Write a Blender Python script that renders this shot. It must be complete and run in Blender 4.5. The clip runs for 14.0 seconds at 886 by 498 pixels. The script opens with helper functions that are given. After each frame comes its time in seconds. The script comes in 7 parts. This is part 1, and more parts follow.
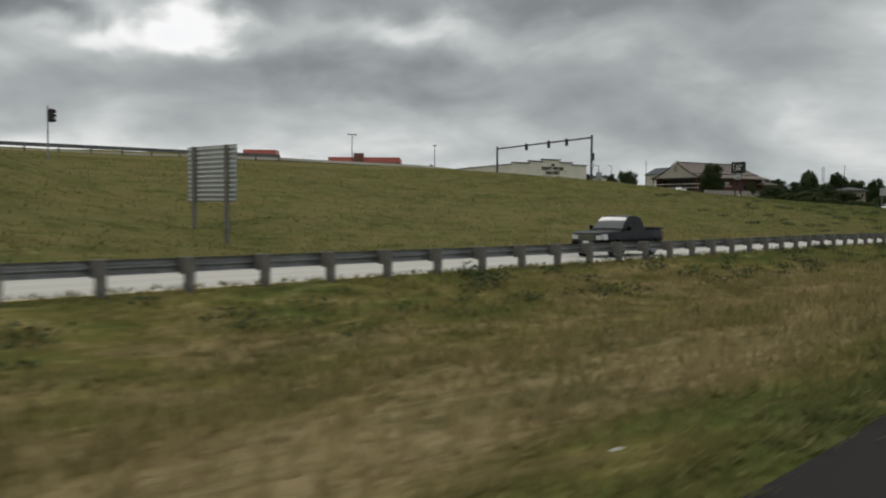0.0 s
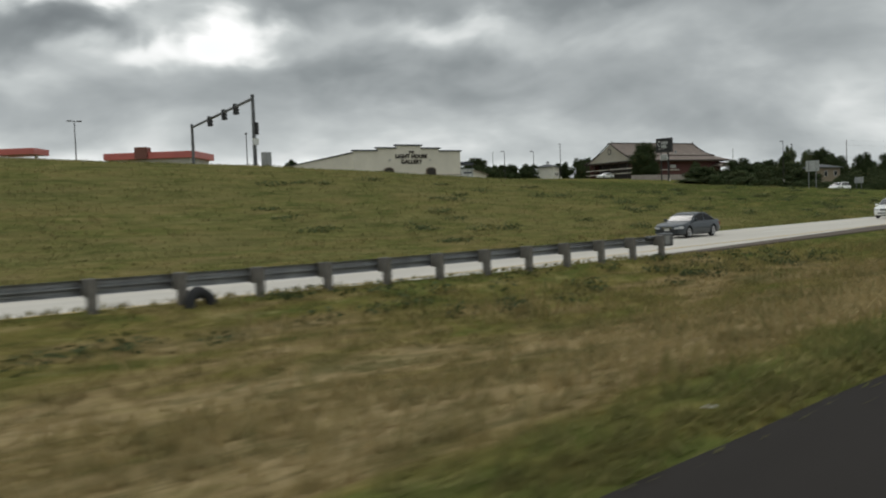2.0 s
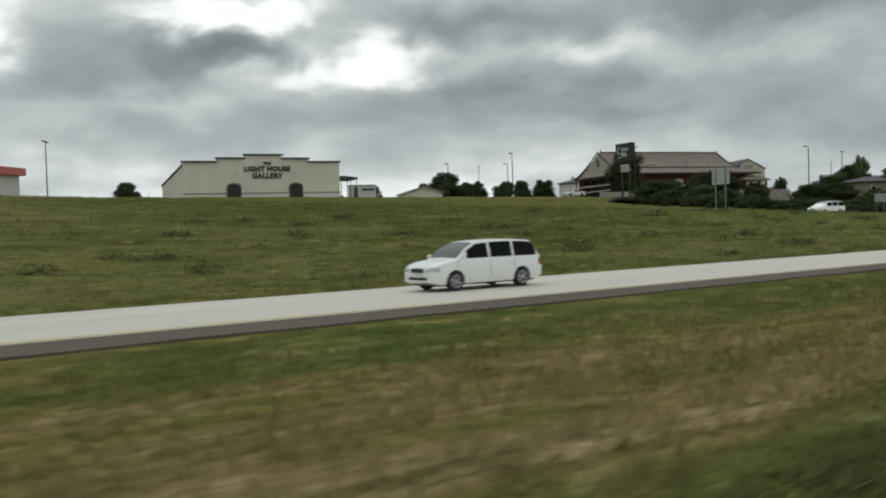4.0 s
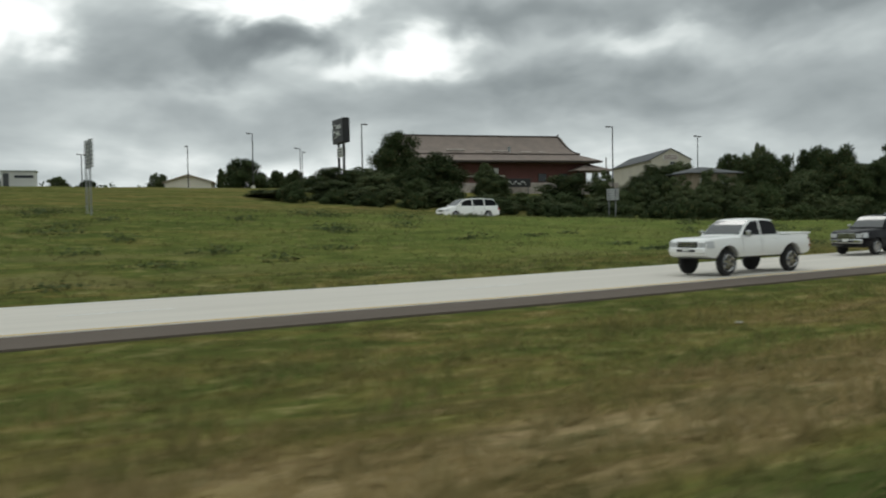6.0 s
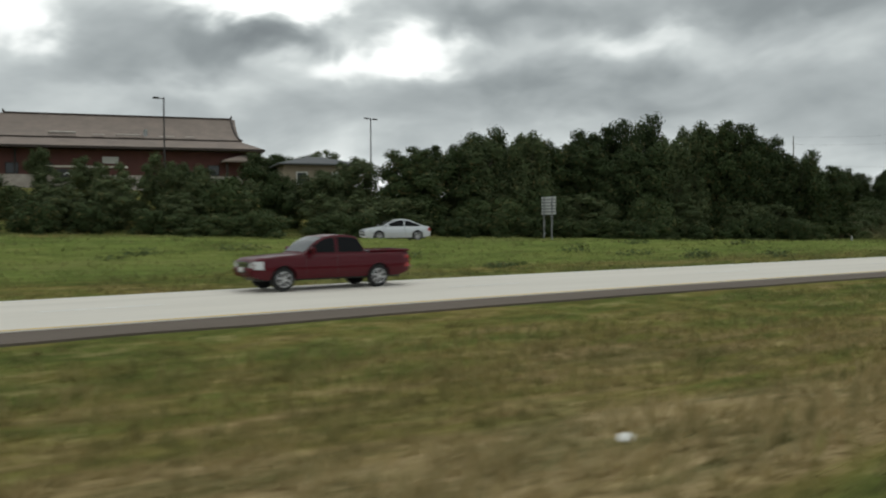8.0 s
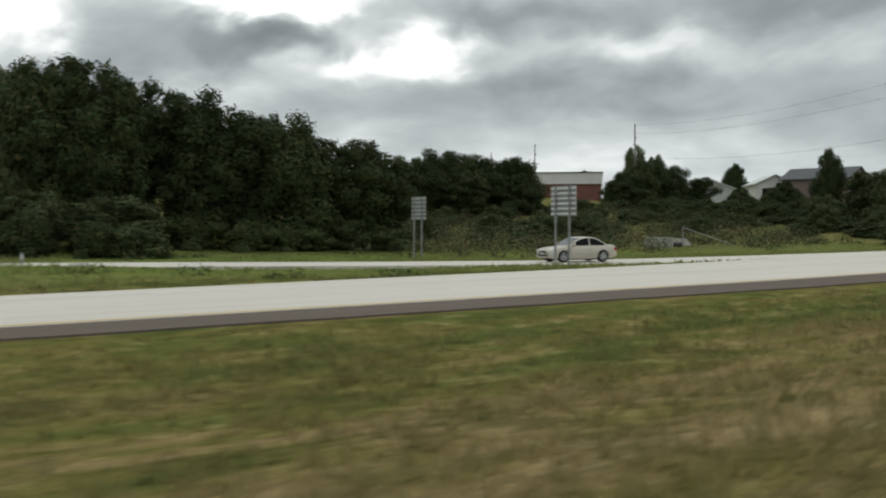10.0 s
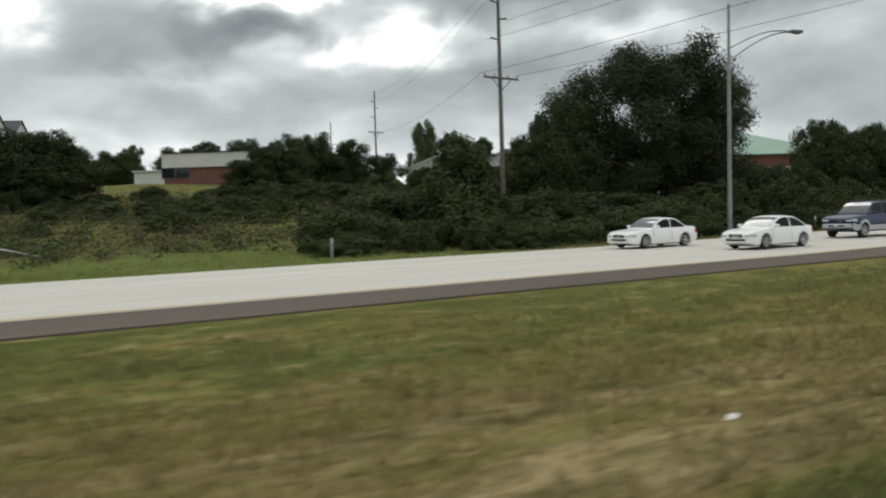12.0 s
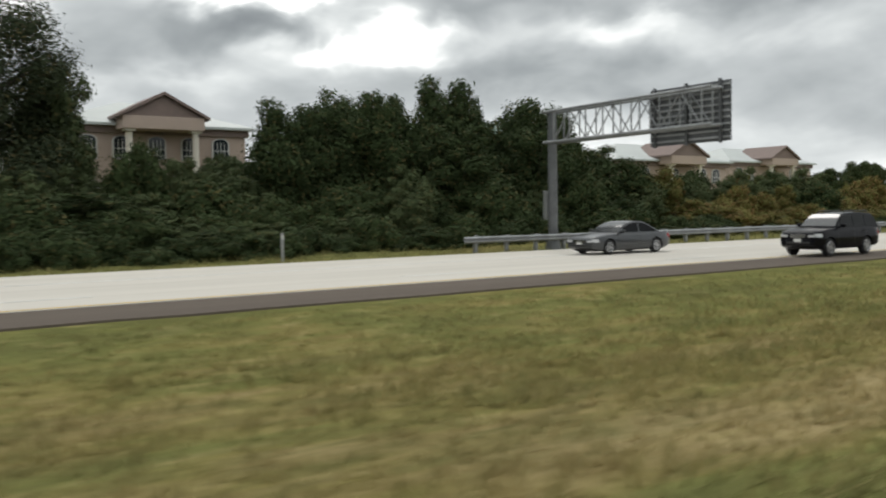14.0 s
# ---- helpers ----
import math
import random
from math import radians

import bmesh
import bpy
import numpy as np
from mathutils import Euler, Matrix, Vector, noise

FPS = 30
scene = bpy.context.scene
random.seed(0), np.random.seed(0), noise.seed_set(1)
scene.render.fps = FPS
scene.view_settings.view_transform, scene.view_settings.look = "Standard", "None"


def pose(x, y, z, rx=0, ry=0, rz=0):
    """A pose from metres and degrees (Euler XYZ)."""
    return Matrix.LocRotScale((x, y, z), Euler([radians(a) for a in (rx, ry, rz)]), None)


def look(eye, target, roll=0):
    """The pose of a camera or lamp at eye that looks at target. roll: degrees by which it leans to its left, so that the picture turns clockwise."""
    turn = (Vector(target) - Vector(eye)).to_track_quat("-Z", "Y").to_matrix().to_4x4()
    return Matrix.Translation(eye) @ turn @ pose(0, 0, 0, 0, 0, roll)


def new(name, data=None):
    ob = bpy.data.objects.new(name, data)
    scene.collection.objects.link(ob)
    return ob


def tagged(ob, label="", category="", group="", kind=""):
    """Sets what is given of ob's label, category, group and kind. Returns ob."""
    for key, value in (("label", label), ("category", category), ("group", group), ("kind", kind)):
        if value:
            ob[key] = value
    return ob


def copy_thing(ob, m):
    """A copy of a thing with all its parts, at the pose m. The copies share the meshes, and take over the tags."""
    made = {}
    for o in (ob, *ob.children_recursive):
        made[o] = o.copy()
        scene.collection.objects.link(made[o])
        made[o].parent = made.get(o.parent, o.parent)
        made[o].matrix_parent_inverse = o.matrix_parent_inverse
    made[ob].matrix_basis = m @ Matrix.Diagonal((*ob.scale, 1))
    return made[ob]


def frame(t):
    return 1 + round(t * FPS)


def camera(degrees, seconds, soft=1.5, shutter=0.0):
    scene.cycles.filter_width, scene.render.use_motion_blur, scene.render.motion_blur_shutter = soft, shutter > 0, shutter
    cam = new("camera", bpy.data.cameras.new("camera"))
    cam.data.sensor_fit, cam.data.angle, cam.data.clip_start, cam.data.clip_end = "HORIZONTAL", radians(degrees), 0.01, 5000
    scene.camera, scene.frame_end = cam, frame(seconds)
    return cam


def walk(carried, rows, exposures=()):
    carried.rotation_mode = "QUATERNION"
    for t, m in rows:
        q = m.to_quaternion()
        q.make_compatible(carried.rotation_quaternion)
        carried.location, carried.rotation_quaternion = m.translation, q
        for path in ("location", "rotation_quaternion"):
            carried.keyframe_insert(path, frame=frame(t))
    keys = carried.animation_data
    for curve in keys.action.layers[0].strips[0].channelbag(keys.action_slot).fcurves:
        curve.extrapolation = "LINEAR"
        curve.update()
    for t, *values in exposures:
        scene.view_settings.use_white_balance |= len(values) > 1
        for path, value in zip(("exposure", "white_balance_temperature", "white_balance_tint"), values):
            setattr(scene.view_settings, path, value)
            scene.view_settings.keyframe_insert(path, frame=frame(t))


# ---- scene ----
# the camera rides in a vehicle on the near carriageway and looks out to its left
cam = camera(54.0, 14.0, soft=2.0, shutter=0.14)
# seconds, x, y, z, pitch, roll, yaw
PATH = [
    (0, 0.00, 0.00, 2.24, -2.73, -0.40, -48.18),
    (0.5, 15.51, -0.17, 2.16, -2.81, 0.36, -47.95),
    (1, 30.99, -0.33, 2.07, -2.85, 0.73, -47.53),
    (1.5, 46.42, -0.52, 1.97, -2.91, 1.61, -46.51),
    (2, 61.81, -0.82, 1.85, -2.74, 2.04, -45.33),
    (2.5, 77.04, -0.91, 1.70, -2.39, 2.52, -43.96),
    (5, 153.93, -0.47, 1.69, -1.13, 1.23, -32.58),
    (5.5, 169.08, -0.52, 1.71, -1.37, 1.24, -32.59),
    (6, 184.27, -0.49, 1.76, -1.65, 1.09, -32.98),
    (6.5, 199.52, -0.35, 1.84, -1.52, 0.39, -33.33),
    (7, 214.83, -0.08, 1.94, -1.39, 0.15, -33.39),
    (7.5, 230.15, 0.09, 2.04, -1.48, 0.41, -33.62),
    (8, 245.44, 0.20, 2.13, -1.69, 0.29, -33.82),
    (10.5, 322.29, 0.41, 2.24, -1.69, -0.12, -33.16),
    (11, 337.78, 0.43, 2.32, -2.28, 0.13, -33.56),
    (11.5, 353.26, 0.47, 2.40, -2.47, 0.70, -34.03),
    (12, 368.78, 0.48, 2.46, -2.49, 1.22, -34.11),
    (12.5, 384.16, 0.43, 2.53, -2.64, 1.58, -34.30),
    (13, 399.38, 0.36, 2.62, -2.22, 0.44, -35.04),
    (13.5, 414.60, 0.35, 2.70, -2.20, 0.42, -35.01),
    (14, 429.87, 0.37, 2.77, -2.49, 0.80, -34.66),
]
walk(cam, [(t, pose(x, y, z, 90 + p, r, w)) for t, x, y, z, p, r, w in PATH], exposures=[(0, -0.15, 6550, 11), (2.5, -0.02, 6500, 10), (5, 0.0, 6420, 7), (7.4, 0.10, 6420, 7), (8.2, 0.14, 6500, 9), (12.5, 0.28, 6500, 10), (13.4, 0.36, 6600, 12), (14, 0.47, 6600, 12)])

# ---- sky and sun: broken grey overcast, brighter gaps ----
SUN_AZ, SUN_EL = radians(32), radians(50)
world = bpy.data.worlds.new("overcast_sky")
scene.world = world
world.use_nodes = True


class Nodes:
    """Short hand for building a node tree."""

    def __init__(self, tree):
        self.tree = tree

    def add(self, kind, inputs=None, **props):
        node = self.tree.nodes.new(kind)
        if "operation" in props:
            node.operation = props["operation"]
        if props.get("use_clamp"):
            node.use_clamp = True
        if "data_type" in props:
            node.data_type, node.blend_type = props["data_type"], props["blend_type"]
        if "sky_type" in props:
            node.sky_type, node.sun_disc = props["sky_type"], False
            node.sun_elevation, node.sun_rotation = props["sun_elevation"], props["sun_rotation"]
        for key, value in (inputs or {}).items():
            if isinstance(value, bpy.types.NodeSocket):
                self.tree.links.new(value, node.inputs[key])
            else:
                node.inputs[key].default_value = value
        return node

    def math(self, op, a, b=0.0, clamp=False):
        return self.add("ShaderNodeMath", {0: a, 1: b}, operation=op, use_clamp=clamp).outputs[0]

    def ramp(self, fac, stops, smooth=False):
        node = self.add("ShaderNodeValToRGB", {0: fac})
        cr = node.color_ramp
        cr.interpolation = "EASE" if smooth else "LINEAR"
        while len(cr.elements) < len(stops):
            cr.elements.new(0.5)
        for el, (at, col) in zip(cr.elements, stops):
            el.position = at
            el.color = (*col, 1) if len(col) == 3 else col
        return node.outputs[0]

    def mix(self, fac, a, b, blend="MIX"):
        node = self.add("ShaderNodeMix", {0: fac}, data_type="RGBA", blend_type=blend)
        for key, value in ((6, a), (7, b)):
            if isinstance(value, bpy.types.NodeSocket):
                self.tree.links.new(value, node.inputs[key])
            else:
                node.inputs[key].default_value = (*value, 1)
        return node.outputs[2]

    def noise(self, vec, scale, detail=4.0, rough=0.55, distort=0.0, out=0):
        ins = {"Scale": scale, "Detail": detail, "Roughness": rough, "Distortion": distort}
        if vec is not None:
            ins["Vector"] = vec
        return self.add("ShaderNodeTexNoise", ins).outputs[out]

    def mapping(self, vec, scale=(1, 1, 1), loc=(0, 0, 0), rot=(0, 0, 0)):
        return self.add("ShaderNodeMapping", {"Vector": vec, "Location": loc, "Rotation": rot, "Scale": scale}).outputs[0]


# soft masses of the cloud layer: azimuth and elevation in degrees, their spreads, and how much lighter or darker
MASSES = [
    (31.4, 10.9, 3.4, 1.15, 0.84), (25.2, 10.0, 2.8, 0.9, 0.36), (23.6, 13.9, 4.0, 1.2, 0.80), (22.3, 11.6, 4.2, 1.0, -0.36), (13.0, 11.0, 6.5, 2.2, -0.20),
    (38.6, 13.4, 6.5, 1.4, -0.30), (46.0, 11.7, 3.2, 1.0, 0.22), (40.5, 8.9, 7.5, 1.6, -0.20), (19.5, 8.4, 5.0, 1.0, 0.14), (52.0, 10.6, 7.0, 1.6, 0.16),
    (5.2, 12.3, 3.0, 2.4, 0.60), (66.0, 9.2, 8.0, 2.0, -0.12), (64.0, 13.2, 9.0, 1.5, -0.16), (52.0, 14.0, 6.0, 1.2, -0.14), (30.0, 2.0, 60.0, 3.0, 0.13)]


def sky_nodes():
    world.node_tree.nodes.clear()
    n = Nodes(world.node_tree)
    way = n.add("ShaderNodeTexCoord").outputs["Generated"]
    flat = n.mapping(way, (1, 1, 1.7))
    warp = n.noise(flat, 5.0, 5.0, 0.55, 0.0, 1)
    fluff = n.noise(flat, 10.0, 3.5, 0.52, 0.3, 1)
    sep, w1, w2 = [n.add("ShaderNodeSeparateXYZ", {0: v}) for v in (way, warp, fluff)]
    shift = lambda k, big, small: n.math("ADD", n.math("MULTIPLY", n.math("SUBTRACT", w1.outputs[k], 0.5), big), n.math("MULTIPLY", n.math("SUBTRACT", w2.outputs[k], 0.5), small))
    az = n.math("ADD", n.math("MULTIPLY", n.math("ARCTAN2", sep.outputs[0], sep.outputs[1]), 57.296), shift(0, 7.0, 8.5))
    el = n.math("ADD", n.math("MULTIPLY", n.math("ARCSINE", sep.outputs[2]), 57.296), shift(1, 2.6, 4.6))
    # the general unevenness of the layer, all round
    up = n.math("ADD", n.math("MAXIMUM", sep.outputs[2], 0.0), 0.30)
    plane = n.add("ShaderNodeCombineXYZ", {0: n.math("DIVIDE", sep.outputs[0], up), 1: n.math("DIVIDE", sep.outputs[1], up), 2: 0.0}).outputs[0]
    big = n.noise(n.mapping(plane, (1.5, 1.5, 1), (3.1, 1.7, 0)), 1.0, 5.0, 0.5, 0.3)
    streak = n.noise(n.mapping(way, (7, 7, 15)), 1.0, 3.5, 0.52, 0.5)
    value = n.math("ADD", 0.53, n.math("ADD", n.math("MULTIPLY", n.math("SUBTRACT", big, 0.5), 0.85), n.math("MULTIPLY", n.math("SUBTRACT", streak, 0.5), 0.34)))
    value = n.math("ADD", value, n.math("MULTIPLY", n.math("SUBTRACT", w2.outputs[2], 0.5), 0.16))
    for a, e, sa, se, weight in MASSES:
        da = n.math("DIVIDE", n.math("SUBTRACT", az, a), sa)
        de = n.math("DIVIDE", n.math("SUBTRACT", el, e), se)
        r2 = n.math("ADD", n.math("MULTIPLY", da, da), n.math("MULTIPLY", de, de))
        value = n.math("ADD", value, n.math("MULTIPLY", n.math("POWER", 2.718, n.math("MULTIPLY", r2, -1.0)), weight))
    cloud = n.ramp(value, [(0.10, (0.185, 0.208, 0.220)), (0.30, (0.275, 0.305, 0.315)), (0.48, (0.405, 0.440, 0.448)), (0.62, (0.56, 0.60, 0.60)), (0.78, (0.86, 0.89, 0.88)), (0.92, (1.05, 1.06, 1.05))])
    sky = n.add("ShaderNodeTexSky", sky_type="NISHITA", sun_elevation=SUN_EL, sun_rotation=SUN_AZ)
    thin = n.math("MULTIPLY", n.math("SUBTRACT", value, 0.80, True), 0.25)
    light = n.mix(thin, cloud, n.mix(1.0, sky.outputs[0], (0.12, 0.12, 0.12), "MULTIPLY"))
    # an overcast sky is brightest overhead
    high = n.ramp(sep.outputs[2], [(0.32, (1, 1, 1)), (0.80, (1.60, 1.58, 1.55))], True)
    light = n.mix(1.0, light, high, "MULTIPLY")
    bg = n.add("ShaderNodeBackground", {"Color": light, "Strength": 1.0})
    out = n.add("ShaderNodeOutputWorld")
    n.tree.links.new(bg.outputs[0], out.inputs[0])


sky_nodes()

sun = new("sun", bpy.data.lights.new("sun", "SUN"))
sun.data.energy, sun.data.angle, sun.data.color = 0.30, radians(18), (1.0, 0.97, 0.92)
sun.matrix_world = look((300 + 400 * math.sin(SUN_AZ) * math.cos(SUN_EL), 400 * math.cos(SUN_AZ) * math.cos(SUN_EL), 400 * math.sin(SUN_EL)), (300, 0, 0))

# ---- materials ----
def material(name):
    mat = bpy.data.materials.new(name)
    mat.use_nodes = True
    mat.node_tree.nodes.clear()
    n = Nodes(mat.node_tree)
    shader = n.add("ShaderNodeBsdfPrincipled")
    out = n.add("ShaderNodeOutputMaterial")
    n.tree.links.new(shader.outputs[0], out.inputs[0])
    return mat, n, shader


def wire(n, shader, **ins):
    for key, value in ins.items():
        key = key.replace("_", " ")
        if isinstance(value, bpy.types.NodeSocket):
            n.tree.links.new(value, shader.inputs[key])
        else:
            shader.inputs[key].default_value = (*value, 1) if isinstance(value, tuple) and len(value) == 3 else value


def worn(name, col, rough=0.7, metal=0.0, vary=0.25, scale=2.0, bump=0.0, grain=40.0, island=False, coat=0.0):
    """A surface with stains at a large scale, grain at a fine one, and some relief."""
    mat, n, s = material(name)
    pos = n.add("ShaderNodeNewGeometry")
    where = n.add("ShaderNodeTexCoord").outputs["Object"]
    stain = n.noise(where, scale, 4, 0.6)
    fine = n.noise(where, grain, 3, 0.6)
    dark = tuple(c * (1 - vary) for c in col)
    light = tuple(min(1, c * (1 + vary * 0.5)) for c in col)
    c = n.mix(n.ramp(stain, [(0.3, (0, 0, 0)), (0.7, (1, 1, 1))]), dark, light)
    c = n.mix(n.math("MULTIPLY", fine, 0.35), c, tuple(x * 0.6 for x in col))
    if island:
        c = n.mix(n.math("MULTIPLY", pos.outputs["Random Per Island"], 0.5), c, tuple(x * 0.55 for x in col))
    wire(n, s, Base_Color=c, Roughness=n.math("ADD", n.math("MULTIPLY", stain, 0.2), rough - 0.1, True), Metallic=metal)
    if coat:
        wire(n, s, Coat_Weight=coat, Coat_Roughness=0.08)
    if bump:
        wire(n, s, Normal=n.add("ShaderNodeBump", {"Strength": 0.5, "Distance": bump, "Height": fine}).outputs[0])
    return mat


def grass_colours(n):
    """Colour of the turf by place: green and straw in drifts that run along the road."""
    geo = n.add("ShaderNodeNewGeometry")
    p = geo.outputs["Position"]
    sep = n.add("ShaderNodeSeparateXYZ", {0: p})
    long = n.noise(n.mapping(p, (0.051, 0.241, 0.122)), 1.0, 5, 0.6, 0.5)
    patch = n.noise(n.mapping(p, (0.290, 0.781, 0.366), (9, 4, 0)), 1.0, 5, 0.65, 0.4)
    tuft = n.noise(n.mapping(p, (0.9, 1.8, 1.5), (3, 7, 0)), 1.0, 4, 0.65, 0.3)
    fine = n.noise(p, 5.5, 4, 0.7)
    flat = lambda table: [(u, (v, v, v)) for u, v in table]
    # the mown median has dried more than the far bank
    # the first stops turn the strip below y = 3 m greener and darker
    dry = n.ramp(n.math("DIVIDE", sep.outputs[1], 100.0), flat([(0.022, 0.04), (0.030, 0.10), (0.037, 0.45), (0.044, 0.80), (0.058, 0.76), (0.078, 0.54), (0.105, 0.48), (0.135, 0.34), (0.160, 0.22), (0.172, 0.26), (0.28, 0.20), (0.5, 0.08), (0.66, 0.10), (0.74, 0.26), (1.0, 0.26)]))
    west = n.ramp(n.math("DIVIDE", sep.outputs[0], 500.0), flat([(0.0, 0.22), (0.2, 0.22), (0.31, 0.0), (0.36, 0.04), (0.42, 0.14), (0.60, 0.14), (0.72, 0.14), (0.78, 0.02)]))
    east = n.ramp(n.math("DIVIDE", sep.outputs[0], 500.0), flat([(0.62, 0.0), (0.82, -0.15)]))
    f = n.math("SUBTRACT", n.math("ADD", dry, west), east)
    # past the field the upper half of the median is greener
    green = n.ramp(n.math("DIVIDE", sep.outputs[1], 100.0), flat([(0.07, 0.0), (0.10, 1.0), (0.165, 1.0)]))
    f = n.math("SUBTRACT", f, n.math("MULTIPLY", n.math("MULTIPLY", east, green), -2.2))
    # a lush strip between the joining lane and the weeds
    lush_x = n.ramp(n.math("DIVIDE", sep.outputs[0], 500.0), flat([(0.36, 0.0), (0.44, 0.75), (0.785, 1.0), (0.80, 0.0)]))
    lush_y = n.ramp(n.math("DIVIDE", sep.outputs[1], 100.0), flat([(0.31, 0.0), (0.34, 1.0), (0.50, 1.0), (0.60, 0.0)]))
    f = n.math("ADD", f, n.math("MULTIPLY", n.math("SUBTRACT", long, 0.5), 1.1))
    f = n.math("ADD", f, n.math("MULTIPLY", n.math("SUBTRACT", patch, 0.5), 1.6))
    # the unmown field of brown weeds
    along = n.ramp(n.math("DIVIDE", sep.outputs[0], 500.0), flat([(0.665, 0.0), (0.69, 1.0), (0.76, 1.0), (0.80, 0.0)]))
    across = n.ramp(n.math("DIVIDE", sep.outputs[1], 200.0), flat([(0.24, 0.0), (0.28, 1.0), (0.56, 1.0), (0.62, 0.0)]))
    f = n.math("ADD", f, n.math("MULTIPLY", n.math("MULTIPLY", along, across), 0.14), True)
    col = n.ramp(f, [(0.05, (0.082, 0.112, 0.032)), (0.30, (0.150, 0.172, 0.048)), (0.52, (0.225, 0.190, 0.062)), (0.76, (0.305, 0.222, 0.108)), (1.0, (0.46, 0.345, 0.190))])
    col = n.mix(n.ramp(tuft, [(0.28, (0.75, 0.75, 0.75)), (0.52, (0, 0, 0))]), col, (0.062, 0.064, 0.022))
    col = n.mix(n.ramp(tuft, [(0.54, (0, 0, 0)), (0.72, (0.72, 0.72, 0.72))]), col, (0.47, 0.375, 0.18))
    # darker, damper clumps
    clump = n.noise(n.mapping(p, (0.34, 0.75, 0.5), (1, 5, 2)), 1.0, 5, 0.62, 0.6)
    col = n.mix(n.ramp(clump, [(0.36, (0.62, 0.62, 0.62)), (0.50, (0, 0, 0))]), col, (0.072, 0.082, 0.026))
    col = n.mix(1.0, col, (0.95, 0.95, 0.95), "MULTIPLY")
    # broad drifts of darker and paler growth on the far bank
    bank = n.ramp(n.math("DIVIDE", sep.outputs[1], 100.0), flat([(0.27, 0.0), (0.30, 1.0)]))
    drift = n.noise(n.mapping(p, (0.07, 0.17, 0.1), (2, 8, 1)), 1.0, 4, 0.6, 0.8)
    col = n.mix(n.math("MULTIPLY", bank, n.ramp(drift, [(0.30, (0.5, 0.5, 0.5)), (0.44, (0, 0, 0))])), col, (0.052, 0.076, 0.024))
    col = n.mix(n.math("MULTIPLY", bank, n.ramp(drift, [(0.54, (0, 0, 0)), (0.66, (0.75, 0.75, 0.75))])), col, (0.225, 0.195, 0.085))
    drier = n.ramp(n.math("DIVIDE", sep.outputs[0], 500.0), flat([(0.10, 1.0), (0.24, 0.8), (0.31, 0.0)]))
    col = n.mix(n.math("MULTIPLY", n.math("MULTIPLY", bank, drier), n.ramp(patch, [(0.35, (0.15, 0.15, 0.15)), (0.6, (0.7, 0.7, 0.7))])), col, (0.245, 0.205, 0.092))
    col = n.mix(n.math("MULTIPLY", n.math("MULTIPLY", along, across), 0.7), col, (0.098, 0.098, 0.046))
    col = n.mix(n.math("MULTIPLY", n.math("MULTIPLY", lush_x, lush_y), n.ramp(patch, [(0.3, (0.25, 0.25, 0.25)), (0.6, (0.8, 0.8, 0.8))])), col, (0.195, 0.265, 0.068))
    # the turf colour gets paler from x = 350 to x = 420
    pale = n.ramp(n.math("DIVIDE", sep.outputs[0], 500.0), flat([(0.70, 0.0), (0.84, 1.0)]))
    col = n.mix(n.math("MULTIPLY", pale, 0.22), col, (0.47, 0.40, 0.18))
    return n, geo, col, fine


def turf(name, blades=False, straw=0.28):
    mat, n, s = material(name)
    n, geo, col, fine = grass_colours(n)
    if blades:
        r = geo.outputs["Random Per Island"]
        col = n.mix(n.math("MULTIPLY", r, straw), n.mix(0.10, col, (0.9, 0.8, 0.42)), (0.48, 0.38, 0.17))
        col = n.mix(n.math("MULTIPLY", n.math("SUBTRACT", 1.0, r), 0.25), col, (0.085, 0.128, 0.034))
        # thin blades let half of the light through
        a = n.add("ShaderNodeBsdfDiffuse", {"Color": col, "Roughness": 1.0})
        b = n.add("ShaderNodeBsdfTranslucent", {"Color": col})
        both = n.add("ShaderNodeMixShader", {0: 0.5, 1: a.outputs[0], 2: b.outputs[0]})
        out = [q for q in n.tree.nodes if q.type == "OUTPUT_MATERIAL"][0]
        n.tree.nodes.remove(s)
        n.tree.links.new(both.outputs[0], out.inputs[0])
        return mat
    else:
        col = n.mix(n.math("MULTIPLY", fine, 0.42), col, (0.087, 0.088, 0.029))
        wire(n, s, Normal=n.add("ShaderNodeBump", {"Strength": 0.9, "Distance": 0.12, "Height": fine}).outputs[0])
    wire(n, s, Base_Color=col, Roughness=1.0, Specular_IOR_Level=0.0)
    return mat


def leafy(name, dark, light, dry=(0.16, 0.12, 0.05), dryness=0.1):
    mat, n, s = material(name)
    geo = n.add("ShaderNodeNewGeometry")
    rnd = geo.outputs["Random Per Island"]
    big = n.noise(geo.outputs["Position"], 0.45, 3, 0.6)
    c = n.mix(n.math("MULTIPLY", n.math("ADD", rnd, big), 0.5), dark, light)
    c = n.mix(n.math("MULTIPLY", n.math("GREATER_THAN", rnd, 1.0 - dryness), 0.7), c, dry)
    own = n.add("ShaderNodeObjectInfo").outputs["Random"]
    c = n.mix(n.math("MULTIPLY", own, 0.55), c, tuple(x * 0.75 for x in dark))
    wire(n, s, Base_Color=c, Roughness=0.8, Specular_IOR_Level=0.06)
    return mat


